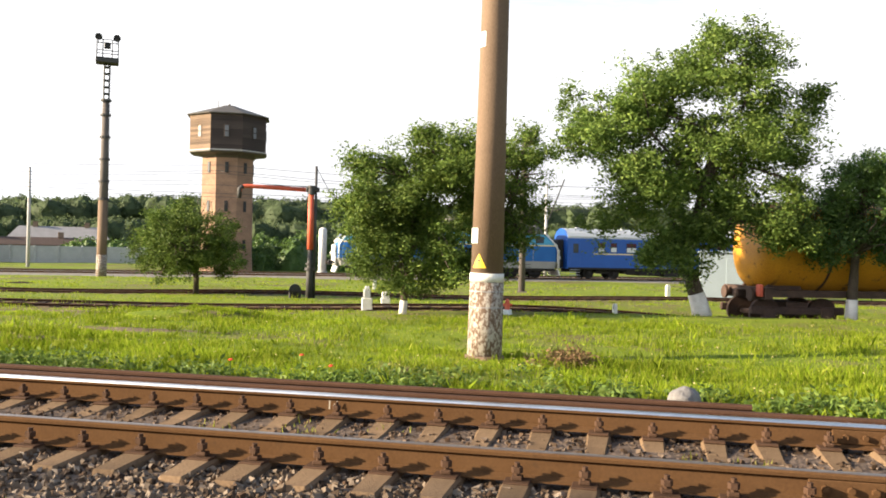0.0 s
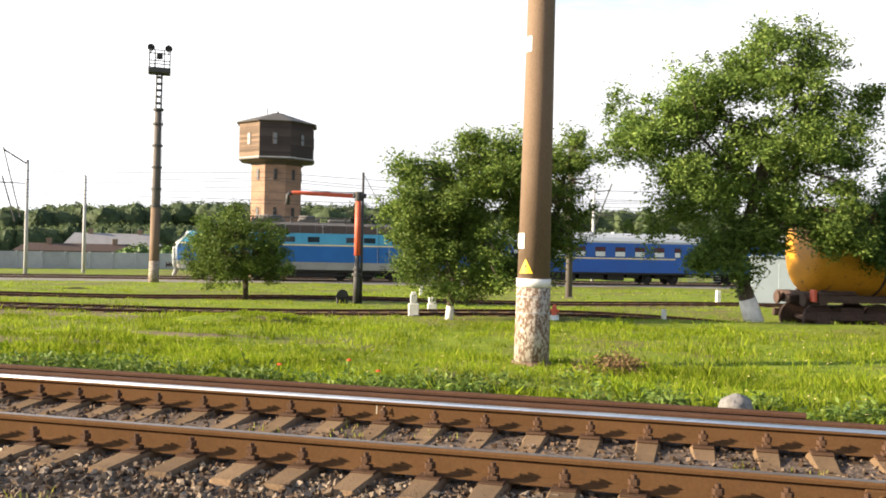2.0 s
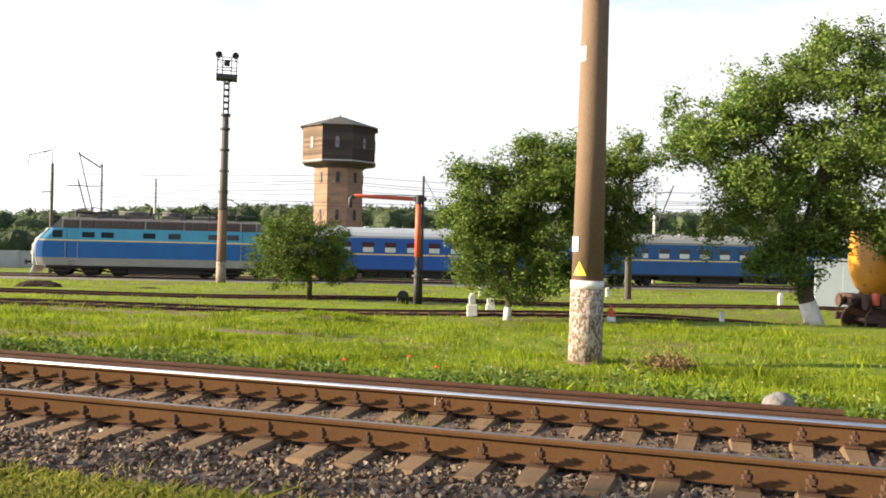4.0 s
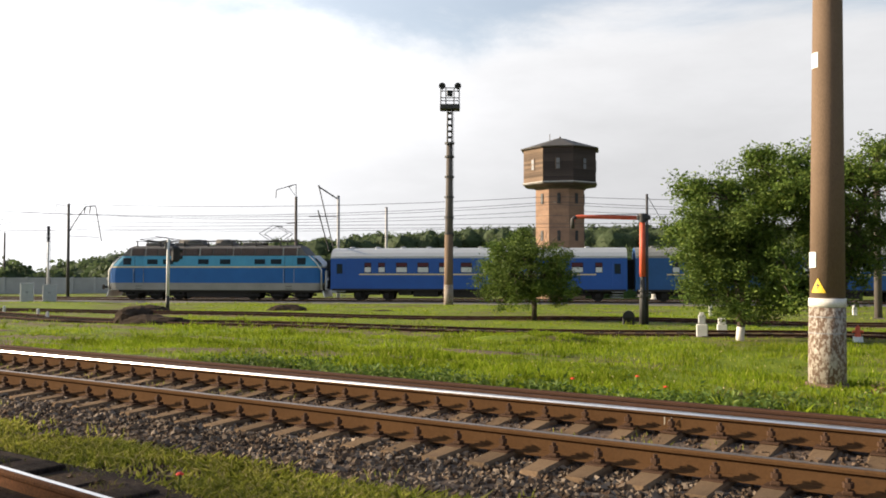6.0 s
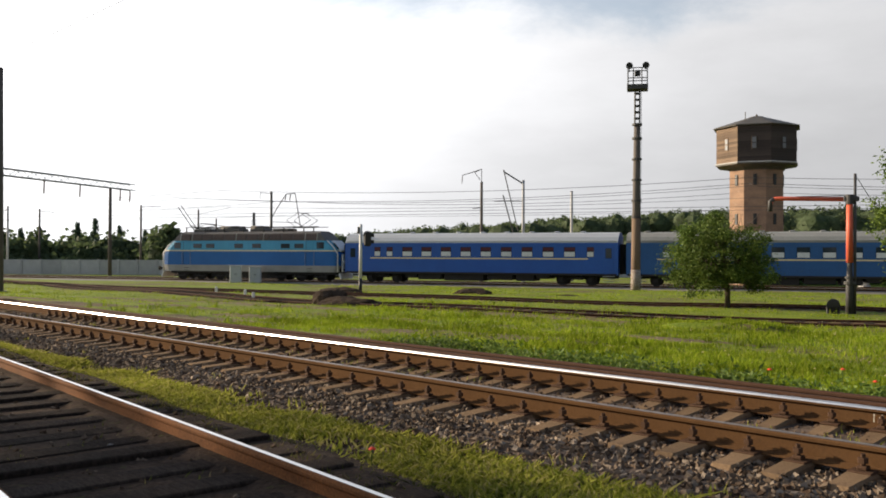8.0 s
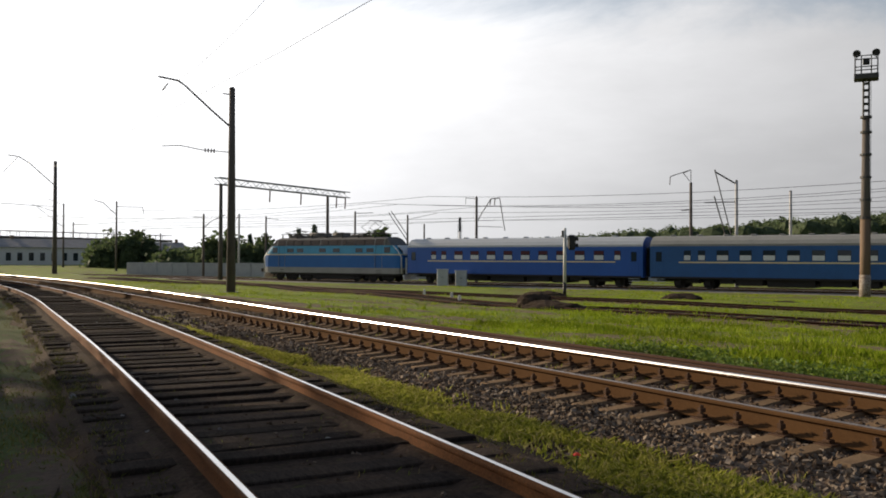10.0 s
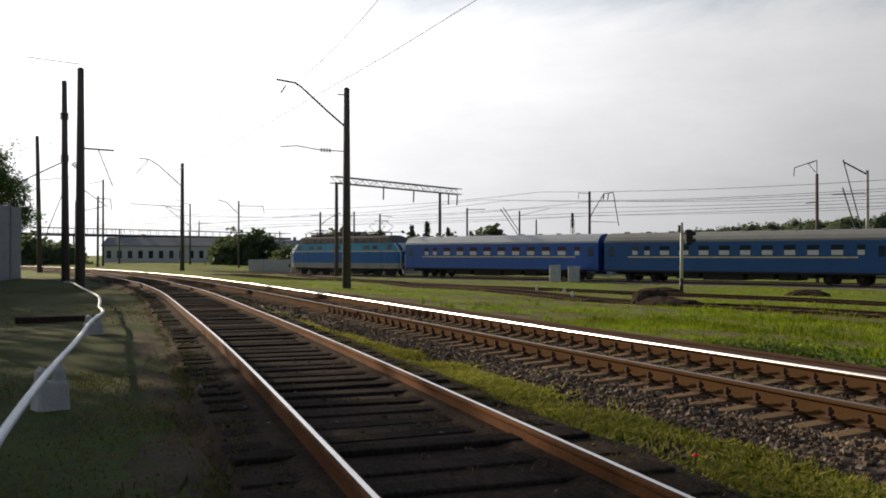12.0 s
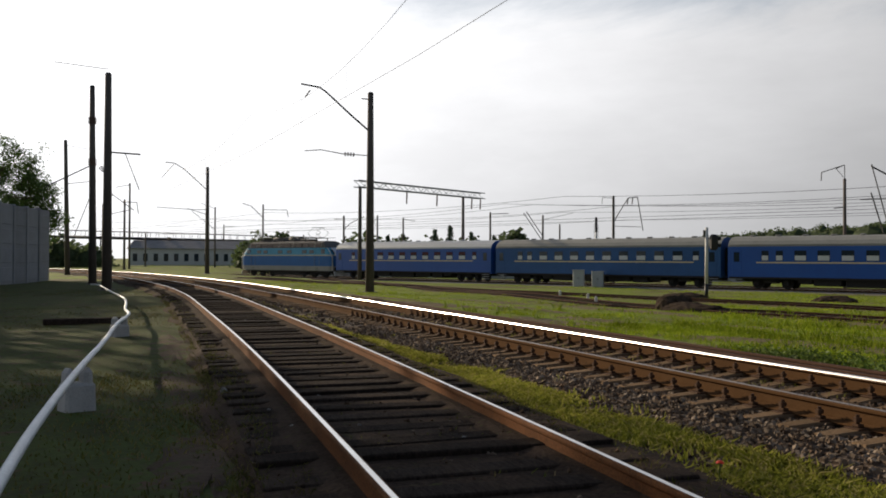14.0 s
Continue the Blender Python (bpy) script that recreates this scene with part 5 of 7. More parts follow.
# ---- the concrete pole by the main line ----
def big_pole(x, y):
    z0 = float(land(x, y))
    po = thing("concrete_pole", pose(x, y, z0, 0, 0.6, 0), "thick tapering concrete mast with flaking white foot and warning signs", "catenary mast")
    zs = [0.0, 1.10, 1.32, 4.0, 8.0, 10.8]
    vs, fs = pipe_mesh([(0, 0, z) for z in (1.25, 4.0, 8.0, 10.8)], [0.246, 0.222, 0.186, 0.162], 32)
    mesh_object("shaft", vs, fs, M_POLE, po, "brown stained concrete shaft", smooth=True)
    vs, fs = pipe_mesh([(0, 0, z) for z in (-0.15, 0.6, 1.18)], [0.268, 0.262, 0.256], 32)
    mesh_object("whitewashed_foot", vs, fs, M_POLE_LIME, po, "flaking white-painted foot", smooth=True)
    vs, fs = pipe_mesh([(0, 0, z) for z in (1.17, 1.30)], [0.262, 0.260], 32)
    mesh_object("white_band", vs, fs, M_LIME, po, "clean white band", smooth=True)
    bm = bmesh.new()
    rod(bm, (0, 0, -0.1), (0, 0, 0.05), 0.38, 0.30, 14)
    part("footing", bm, M_POLE, po, "broken concrete footing")

    def plate(name, az, z0, z1, half, mat, label, r=0.252, parent=po):
        """A thin plate bent round the shaft."""
        vs, fs = [], []
        for k in range(7):
            a = az - half + 2 * half * k / 6
            for z, rr in ((z0, r), (z1, r), (z1, r - 0.015), (z0, r - 0.015)):
                vs.append((rr * math.cos(a), rr * math.sin(a), z))
        for k in range(6):
            for j in range(4):
                fs.append((k * 4 + j, k * 4 + (j + 1) % 4, k * 4 + 4 + (j + 1) % 4, k * 4 + 4 + j))
        fs += [(0, 1, 2, 3), (24, 27, 26, 25)]
        return mesh_object(name, vs, fs, mat, parent, label)
    face = radians(-90)
    plate("number_plate", face - 1.05, 1.75, 1.98, 0.36, M_WHITE, "small white plate")
    plate("number_plate", face - 1.0, 4.72, 4.95, 0.36, M_WHITE, "small white plate", 0.222)
    # yellow warning triangle with a dark bolt
    rr = 0.253
    vs, fs = [], []
    for k in range(9):
        u = -0.12 + 0.03 * k
        a = face - 0.55 + u / rr
        for v in (1.38, 1.382 + 0.215 * (1 - abs(u) / 0.12)):
            vs.append((rr * math.cos(a), rr * math.sin(a), v))
            vs.append(((rr - 0.012) * math.cos(a), (rr - 0.012) * math.sin(a), v))
    for k in range(8):
        i = k * 4
        fs += [(i, i + 4, i + 6, i + 2), (i + 2, i + 6, i + 7, i + 3), (i, i + 1, i + 5, i + 4)]
    sg = mesh_object("warning_triangle", vs, fs, M_YELLOW_SIGN, po, "yellow high-voltage warning triangle")
    rr = 0.256
    vs = []
    for (u, v) in ((-0.02, 1.42), (0.035, 1.50), (0.0, 1.50), (0.02, 1.555), (-0.03, 1.48), (0.005, 1.48)):
        a = face - 0.55 + u / rr
        vs.append((rr * math.cos(a), rr * math.sin(a), v))
    mesh_object("bolt_mark", vs, [(0, 1, 2, 5), (5, 2, 3, 4)], M_BLACK, sg, "dark lightning mark")
    for z in (1.02, 0.78):
        vs, fs = pipe_mesh([(0, 0, z), (0, 0, z + 0.012)], [0.2635, 0.2635], 32)
        mesh_object("wire_band", vs, fs, M_ZINC, po, "thin wire band")
    return po


big_pole(0.15, 14.05)


# ---- masts ----
def mast(x, y, h, label, r0=0.19, r1=0.12, arms=(), mat=M_MAST, lean=(0, 0), group="catenary masts", z=None):
    """A mast with brackets. arms: list of point lists in the mast's own space (x across, z up), each with a radius."""
    z0 = float(land(x, y)) if z is None else z
    ms = thing("catenary_mast", pose(x, y, z0, lean[0], lean[1], math.degrees(math.atan2(-x, y))), label, "catenary mast", group)
    vs, fs = pipe_mesh([(0, 0, -0.3), (0, 0, h * 0.5), (0, 0, h)], [r0, (r0 + r1) / 2, r1], 10)
    mesh_object("shaft", vs, fs, mat, ms, smooth=True)
    slab("footing", (-r0 * 1.7, -r0 * 1.7, -0.25), (r0 * 1.7, r0 * 1.7, 0.03), M_MAST, ms, "rough concrete footing", 0.04)
    part("cap", rod(bmesh.new(), (0, 0, h - 0.02), (0, 0, h + 0.08), r1 * 1.15, r1 * 0.7, 10), M_STEEL, ms)
    for pts, r in arms:
        bm = bmesh.new()
        for a, b in zip(pts, pts[1:]):
            rod(bm, (a[0], 0.0, a[1]), (b[0], 0.0, b[1]), r, n=6)
        part("bracket", bm, M_STEEL, ms, "thin steel bracket arm")
    return ms


def insulator(ms, a, b, r=0.07):
    bm = bmesh.new()
    a, b = Vector((a[0], 0, a[1])), Vector((b[0], 0, b[1]))
    for k in range(4):
        p = a.lerp(b, (k + 0.5) / 4)
        rod(bm, p - (b - a) * 0.06, p + (b - a) * 0.06, r, n=8)
    part("insulator", bm, M_INSULATOR, ms, "ribbed brown insulator")


b_ = mast(-38.0, 19.6, 9.78, "dark concrete catenary mast with a curved bracket arm", 0.22, 0.14, [
    ([(0, 7.88), (-0.9, 8.66), (-2.2, 9.85), (-2.5, 10.05), (-3.4, 10.2)], 0.045), ([(0, 6.72), (-1.4, 6.80), (-2.4, 6.98), (-3.2, 6.92)], 0.022), ([(0, 9.5), (-0.45, 9.53)], 0.03), ([(-2.95, 9.9), (-3.2, 9.55)], 0.035)])
insulator(b_, (-0.75, 6.76), (-1.3, 6.79), 0.1)
d_ = mast(-44.1, 8.5, 10.45, "tall dark catenary mast close to the lineside", 0.24, 0.15, [
    ([(0, 10.7), (-2.4, 10.85)], 0.02), ([(0, 6.68), (1.5, 6.63)], 0.04), ([(0.8, 6.63), (1.45, 4.9)], 0.02), ([(0, 4.8), (1.2, 3.9)], 0.02)])
insulator(d_, (-0.35, 5.95), (-0.15, 5.75), 0.12)
f_ = mast(-53.0, 9.45, 11.4, "weathered mast with dark insulator collars", 0.23, 0.14, [([(0, 6.9), (-2.4, 5.6)], 0.035)], lean=(0, -0.5))
for z_ in (9.4, 7.0):
    insulator(f_, (0, z_ - 0.15), (0, z_ + 0.25), 0.24)
mast(-84.8, 13.0, 12.2, "distant leaning catenary mast", 0.24, 0.15, [([(0, 11.8), (2.0, 11.5)], 0.02), ([(0.4, 3.0), (2.4, 8.2)], 0.035), ([(0, 8.3), (2.6, 8.6)], 0.03)], lean=(0, -1.2))
mast(-98.0, 29.8, 12.1, "distant catenary mast with bracket arm", 0.26, 0.17, [
    ([(0, 9.5), (-2.6, 11.9), (-3.6, 12.5), (-4.6, 12.6)], 0.05), ([(0, 7.3), (-1.6, 7.3), (-5.5, 7.5)], 0.035), ([(-3.6, 12.5), (-5.0, 10.8)], 0.03), ([(-1.8, 7.2), (0.9, 5.0)], 0.03)])
# masts by bearing, distance, height above the ground, arms
for az, dist, h, arms, mt in (
        (33.0, 86, 9.9, [([(0, 9.8), (0, 11.2), (-1.9, 10.6), (-1.95, 9.8)], 0.04), ([(0, 11.2), (-0.7, 10.9), (-0.1, 10.1)], 0.03), ([(0, 7.4), (-0.9, 7.3)], 0.04)], M_MAST),
        (30.25, 86, 10.0, [([(0, 9.7), (-1.9, 10.9), (-1.95, 11.1)], 0.07), ([(-1.9, 10.9), (-0.5, 5.0)], 0.05), ([(0, 8.0), (-2.9, 8.0)], 0.04), ([(-2.0, 8.6), (-0.9, 4.6)], 0.06)], M_BLOCK),
        (27.1, 92, 9.4, [([(0, 6.2), (-1.0, 6.5)], 0.04)], M_BLOCK),
        (46.75, 98, 9.6, [([(0, 6.6), (0.5, 7.6), (1.6, 9.4), (2.6, 9.5), (3.2, 5.8)], 0.05), ([(0, 6.3), (3.0, 6.2)], 0.03), ([(0, 9.4), (-1.2, 9.5), (-1.25, 8.8)], 0.03), ([(1.6, 9.4), (1.5, 8.7)], 0.06), ([(2.1, 9.45), (2.0, 8.7)], 0.06)], M_STEEL),
        (54.75, 125, 9.3, [([(0, 9.1), (2.6, 9.2)], 0.05), ([(0, 6.0), (2.6, 6.2)], 0.04)], M_MAST),
        (51.3, 128, 9.0, [([(0, 6.0), (-2.4, 9.6)], 0.06), ([(0, 5.2), (-2.8, 9.4)], 0.06), ([(0, 8.4), (4.4, 9.4)], 0.03)], M_MAST),
        (50.2, 150, 8.6, [], M_MAST),
        (64.4, 120, 8.4, [([(0, 6.6), (1.0, 7.5), (2.8, 8.4)], 0.05), ([(0, 8.0), (-1.3, 8.0)], 0.03)], M_MAST),
        (62.2, 130, 9.0, [([(0, 8.8), (-0.6, 8.0)], 0.04)], M_BLOCK),
        (69.6, 150, 11.2, [([(0, 9.0), (-2.0, 11.0), (-3.4, 11.4)], 0.06), ([(0, 10.4), (4.0, 10.4), (4.2, 9.2)], 0.05)], M_MAST),
        (77.75, 140, 13.0, [([(0, 12.8), (-2.0, 12.4)], 0.04), ([(0, 9.0), (-4.0, 8.0)], 0.05)], M_MAST),
        (78.05, 128, 9.6, [([(0, 9.3), (1.6, 9.3), (1.8, 7.7)], 0.05)], M_MAST),
        (72.6, 170, 11.4, [([(0, 11.2), (-2.6, 12.2)], 0.04)], M_MAST), (73.1, 150, 9.8, [([(0, 9.4), (-3.2, 10.4)], 0.05)], M_MAST),
        (67.0, 190, 6.6, [], M_MAST), (79.3, 165, 11.0, [], M_MAST), (76.8, 175, 6.5, [], M_MAST), (72.05, 210, 9.4, [([(0, 9), (2.5, 9)], 0.05)], M_MAST),
        (60.5, 140, 9.0, [([(0, 8.8), (2.0, 8.6)], 0.04)], M_MAST),
        (-3.3, 44, 7.9, [([(0, 6.8), (0.5, 8.1)], 0.03)], M_MAST),
        (-4.9, 86, 9.0, [([(0, 5.0), (1.7, 9.6)], 0.06), ([(0, 8.8), (1.6, 9.0)], 0.04), ([(0, 6.4), (1.9, 6.8)], 0.04)], M_BLOCK)):
    x, y = at_bearing(az, dist)
    mast(x, y, h, "distant catenary mast with thin brackets", 0.17, 0.13, arms, mt)


def gantry():
    g = thing("catenary_gantry", Matrix(), "steel lattice gantry spanning the running tracks", "gantry")
    a, b = Vector((*at_bearing(63.35, 95), -1.2)), Vector((*at_bearing(56.55, 109), -1.2))
    for p in (a, b):
        vs, fs = pipe_mesh([p, p + Vector((0, 0, 10.3))], [0.24, 0.17], 10)
        mesh_object("post", vs, fs, M_MAST, g, smooth=True)
    d = (b - a).normalized()
    s, e = a - d * 0.6, b + d * 4.2
    bm = bmesh.new()
    for o in (-0.35, 0.35):
        n = Vector((-d.y, d.x, 0)) * o
        for z in (10.3, 11.0):
            rod(bm, s + n + Vector((0, 0, z)), e + n + Vector((0, 0, z)), 0.06, n=4)
        k, t, L = 0, 0.0, (e - s).length
        while t + 1.2 < L:
            z = (10.3, 11.0) if k % 2 else (11.0, 10.3)
            rod(bm, s + d * t + n + Vector((0, 0, z[0])), s + d * (t + 1.2) + n + Vector((0, 0, z[1])), 0.035, n=4)
            t, k = t + 1.2, k + 1
    part("beam", bm, M_ZINC, g, "lattice cross beam")
    for q in (0.42, 0.72, 1.10, 1.2):
        bm = bmesh.new()
        p = a.lerp(b, q) + Vector((0, 0, 10.2))
        rod(bm, p, p + Vector((-0.25, 0.1, -1.3)), 0.09, n=6)
        part("hanger_insulator", bm, M_INSULATOR, g)


gantry()


def floodlight_mast():
    x, y = -25.0, 58.9
    fl = thing("floodlight_mast", pose(x, y, float(land(x, y)), 0, 0.4, 22.9), "tall sectioned lighting mast with caged platform and two floodlights", "lighting mast")
    vs, fs = pipe_mesh([(0, 0, 2.1), (0, 0, 12.0)], [0.31, 0.23], 12)
    mesh_object("shaft", vs, fs, M_MAST, fl, smooth=True)
    vs, fs = pipe_mesh([(0, 0, -0.2), (0, 0, 5.2)], [0.33, 0.32], 12)
    mesh_object("lower_shaft", vs, fs, M_POLE, fl, smooth=True)
    vs, fs = pipe_mesh([(0, 0, -0.1), (0, 0, 1.5)], [0.345, 0.34], 12)
    mesh_object("whitewashed_foot", vs, fs, M_POLE_LIME, fl, "flaking white foot", smooth=True)
    for z in (5.2, 6.4, 7.9, 9.4, 10.9, 11.9):
        bm = bmesh.new()
        rod(bm, (0, 0, z), (0, 0, z + 0.14), 0.36, n=12)
        part("collar", bm, M_STEEL, fl, "dark steel collar")
    bm = bmesh.new()
    for sx in (-0.17, 0.17):
        for sy in (-0.17, 0.17):
            rod(bm, (sx, sy, 11.8), (sx, sy, 14.6), 0.06, n=4)
    for k in range(6):
        z = 11.9 + k * 0.45
        box(bm, (-0.21, -0.21, z), (0.21, 0.21, z + 0.12))
    part("lattice_top", bm, M_STEEL, fl, "riveted lattice section")
    bm = bmesh.new()
    box(bm, (-0.74, -0.6, 14.45), (0.74, 0.6, 14.8), 0.02)
    part("platform", bm, M_STEEL, fl)
    for sx in (-0.68, -0.3, 0.3, 0.68):
        for sy in (-0.55, 0.55):
            part("guard_post", rod(bmesh.new(), (sx, sy, 14.8), (sx, sy, 16.0), 0.04, n=6), M_STEEL, fl)
    for z in (15.25, 15.98):
        for sy in (-0.55, 0.55):
            part("guard_bar", rod(bmesh.new(), (-0.68, sy, z), (0.68, sy, z), 0.035, n=6), M_STEEL, fl)
        for sx in (-0.68, 0.68):
            part("guard_bar", rod(bmesh.new(), (sx, -0.55, z), (sx, 0.55, z), 0.035, n=6), M_STEEL, fl)
    for sx in (-0.58, 0.58):
        bm = bmesh.new()
        rod(bm, (sx, 0.16, 16.3), (sx, -0.22, 16.2), 0.16, 0.25, 14)
        rod(bm, (sx, 0, 15.8), (sx, 0, 16.2), 0.03, n=6)
        part("floodlight", bm, M_BLACK, fl, "round black floodlight")
    slab("lamp_box", (-0.22, -0.35, 15.45), (0.2, 0.0, 15.85), M_BLACK, fl, "small black equipment box", 0.03)
    bm = bmesh.new()
    for k in range(36):
        box(bm, (0.28, -0.16, 1.8 + k * 0.34), (0.30, 0.16, 1.83 + k * 0.34))
    for s in (-0.16, 0.16):
        rod(bm, (0.29, s, 1.7), (0.29, s, 14.6), 0.014, n=4)
    part("ladder", bm, M_STEEL, fl, "thin climbing ladder")


floodlight_mast()


def water_crane(x, y):
    wc = thing("water_crane", pose(x, y, float(land(x, y)), 0, 0, 10.3), "red water crane column with long spout arm for steam engines", "water crane")
    vs, fs = pipe_mesh([(0, 0, -0.1), (0, 0, 1.05), (0, 0, 1.1), (0, 0, 1.8)], [0.135, 0.12, 0.10, 0.085], 14)
    mesh_object("base_column", vs, fs, M_STEEL, wc, "dark cast base", smooth=True)
    bm = bmesh.new()
    rod(bm, (0, 0, 1.0), (0, 0, 1.1), 0.19, n=14)
    rod(bm, (0, 0, 1.2), (0, 0, 1.27), 0.15, n=14)
    part("flange", bm, M_STEEL, wc)
    vs, fs = pipe_mesh([(0.0, 0, 1.75), (0.0, 0, 3.85)], [0.115, 0.105], 14)
    mesh_object("column", vs, fs, M_RED, wc, "red painted column", smooth=True)
    vs, fs = pipe_mesh([(0.16, 0, -0.1), (0.17, 0, 4.8)], [0.05, 0.045], 8)
    mesh_object("guide_post", vs, fs, M_STEEL, wc, "thin dark guide post", smooth=True)
    vs, fs = pipe_mesh([(0.1, 0, 3.92), (-2.3, 0, 4.0), (-2.45, 0, 3.98), (-2.54, 0, 3.88), (-2.56, 0, 3.55)], [0.082, 0.072, 0.072, 0.072, 0.068], 12)
    arm = mesh_object("spout_arm", vs, fs, M_RED, wc, "long faded red spout arm", smooth=True)
    vs, fs = pipe_mesh([(-2.42, 0, 3.99), (-2.55, 0, 3.9), (-2.565, 0, 3.55)], [0.083, 0.083, 0.078], 12)
    mesh_object("spout", vs, fs, M_STEEL, arm, "dark down-turned spout", smooth=True)
    bm = bmesh.new()
    rod(bm, (0.0, 0, 3.75), (0.0, 0, 4.08), 0.14, n=14)
    box(bm, (-0.2, -0.1, 3.85), (0.3, 0.1, 4.02), 0.03)
    part("swivel_head", bm, M_STEEL, wc, "dark swivel joint")
    bm = bmesh.new()
    rod(bm, (0, 0, 4.05), (-1.7, 0, 4.05), 0.015, n=5)
    rod(bm, (0.17, 0, 4.75), (1.1, 0, 3.1), 0.012, n=5)
    part("stay_rod", bm, M_STEEL, wc)


water_crane(-5.9, 32.25)
bm = bmesh.new()
rod(bm, (0, -0.1, 0.26), (0, 0.1, 0.26), 0.22, n=18)
box(bm, (-0.22, -0.1, -0.1), (0.22, 0.1, 0.26), 0.03)
for q in bm.verts:
    q.co.z *= 1.05
stump = part("drain_hood", bm, M_BLACK)
stump.matrix_basis = pose(-6.35, 31.9, float(land(-6.35, 31.9)), 0, 0, 12)
tagged(stump, "rounded black iron hood in the grass beside the water crane", "hood")


# ---- tank wagon ----
def tank_wagon():
    i = int(np.argmin(np.abs(OLD_B[:, 0] - 13.7)))
    p, t = OLD_B[i], OLD_BT[i]
    z = float(land(*p)) + 0.11
    tw = thing("tank_wagon", pose(p[0], p[1], z, 0, 0, math.degrees(math.atan2(t[1], t[0]))), "yellow oil tank wagon on rusty underframe", "tank wagon")
    bm = bmesh.new()
    rings = []
    for x, r in [(-5.45, 0.02), (-5.43, 0.5), (-5.36, 0.9), (-5.22, 1.2), (-5.0, 1.36), (-4.8, 1.4)] + [(4.8, 1.4), (5.0, 1.36), (5.22, 1.2), (5.36, 0.9), (5.43, 0.5), (5.45, 0.02)]:
        rings.append([bm.verts.new((x * 0.945, r * math.cos(2 * math.pi * k / 40), 2.5 + r * math.sin(2 * math.pi * k / 40))) for k in range(40)])
    for a, b in zip(rings, rings[1:]):
        for k in range(40):
            bm.faces.new((a[k], a[(k + 1) % 40], b[(k + 1) % 40], b[k]))
    bm.faces.new(rings[0][::-1])
    bm.faces.new(rings[-1])
    tk = part("tank", bm, M_TANK, tw, "yellow painted tank", smooth=True)
    for x in (-3.0, 0.0, 3.0):
        vs, fs = pipe_mesh([(x - 0.04, 0, 2.5), (x + 0.04, 0, 2.5)], [1.415, 1.415], 40)
        mesh_object("strap", vs, fs, M_WAGON, tk, "rusty tank strap")
    bm = bmesh.new()
    rod(bm, (0, 0, 3.85), (0, 0, 4.2), 0.35, n=18)
    part("filling_dome", bm, M_TANK, tk)
    bm = bmesh.new()
    for s in (-0.35, 0.35):
        box(bm, (-5.02, s - 0.12, 0.95), (5.02, s + 0.12, 1.22))
    box(bm, (-5.12, -1.4, 0.9), (-4.86, 1.4, 1.25), 0.03)
    box(bm, (4.86, -1.4, 0.9), (5.12, 1.4, 1.25), 0.03)
    for s in (-1.35, 1.35):
        box(bm, (-5.12, s - 0.06, 1.0), (5.12, s + 0.06, 1.2))
    part("underframe", bm, M_WAGON, tw, "rusty steel underframe")
    for x in (-4.2, 4.2):
        for s in (-0.75, 0.75):
            bm = bmesh.new()
            vs = [bm.verts.new(q) for q in ((x - 0.6, s, 1.2), (x + 0.6, s, 1.2), (x + 0.25, s, 1.75), (x - 0.25, s, 1.75))]
            vs2 = [bm.verts.new((q.co.x, q.co.y + 0.12, q.co.z)) for q in vs]
            bm.faces.new(vs)
            bm.faces.new(vs2[::-1])
            for k in range(4):
                bm.faces.new((vs[k], vs[(k + 1) % 4], vs2[(k + 1) % 4], vs2[k]))
            part("tank_saddle", bm, M_WAGON, tw)
    for s in (-1, 1):
        bo = bogie(tw, s * 3.9, (s * 3.9 - 0.92, s * 3.9 + 0.92), 0.475, M_WAGON)
        slab("end_platform", (min(s * 4.7, s * 5.12), -1.4, 1.22), (max(s * 4.7, s * 5.12), 1.4, 1.27), M_WAGON, tw)
        for y in (-0.88, 0.88):
            bm = rod(bmesh.new(), (s * 5.12, y, 1.05), (s * 5.28, y, 1.05), 0.09)
            rod(bm, (s * 5.28, y, 1.05), (s * 5.36, y, 1.05), 0.2, n=14)
            part("buffer", bm, M_WAGON, tw)
        bm = bmesh.new()
        box(bm, (min(s * 5.0, s * 5.42), -0.16, 0.92), (max(s * 5.0, s * 5.42), 0.16, 1.18), 0.04)
        part("coupler", bm, M_WAGON, tw)
    slab("tail_lamp", (-5.22, -1.3, 1.0), (-5.12, -1.0, 1.36), M_RED, tw, "red end marker", 0.02)
    bm = bmesh.new()
    for y in (-0.25, 0.25):
        rod(bm, (0.9, y - 1.3, 1.2), (0.9, y * 1.0 - 0.9, 3.7), 0.025, n=6)
    part("ladder", bm, M_WAGON, tw)


tank_wagon()


# ---- small things in the grass ----
def marker_box(x, y, tall, label, lamp=True):
    mk = thing("point_marker", pose(x, y, float(land(x, y)), 0, 0, 8), label, "marker", "white lineside boxes")
    slab("box_base", (-0.15, -0.15, 0), (0.15, 0.15, tall * 0.52), M_WHITE, mk, "", 0.02)
    if lamp:
        slab("lamp_head", (-0.10, -0.10, tall * 0.54), (0.10, 0.10, tall * 0.9), M_GREYPAINT, mk, "grey lamp head", 0.02)
        slab("cap", (-0.07, -0.07, tall * 0.9), (0.07, 0.07, tall), M_WHITE, mk, "", 0.02)
    else:
        slab("lid", (-0.12, -0.12, tall * 0.52), (0.12, 0.12, tall), M_WHITE, mk, "", 0.03)
    return mk


marker_box(-2.95, 25.1, 0.68, "white point-indicator box with grey lamp head")
marker_box(-2.78, 28.8, 0.42, "squat white marker box in the grass", False)


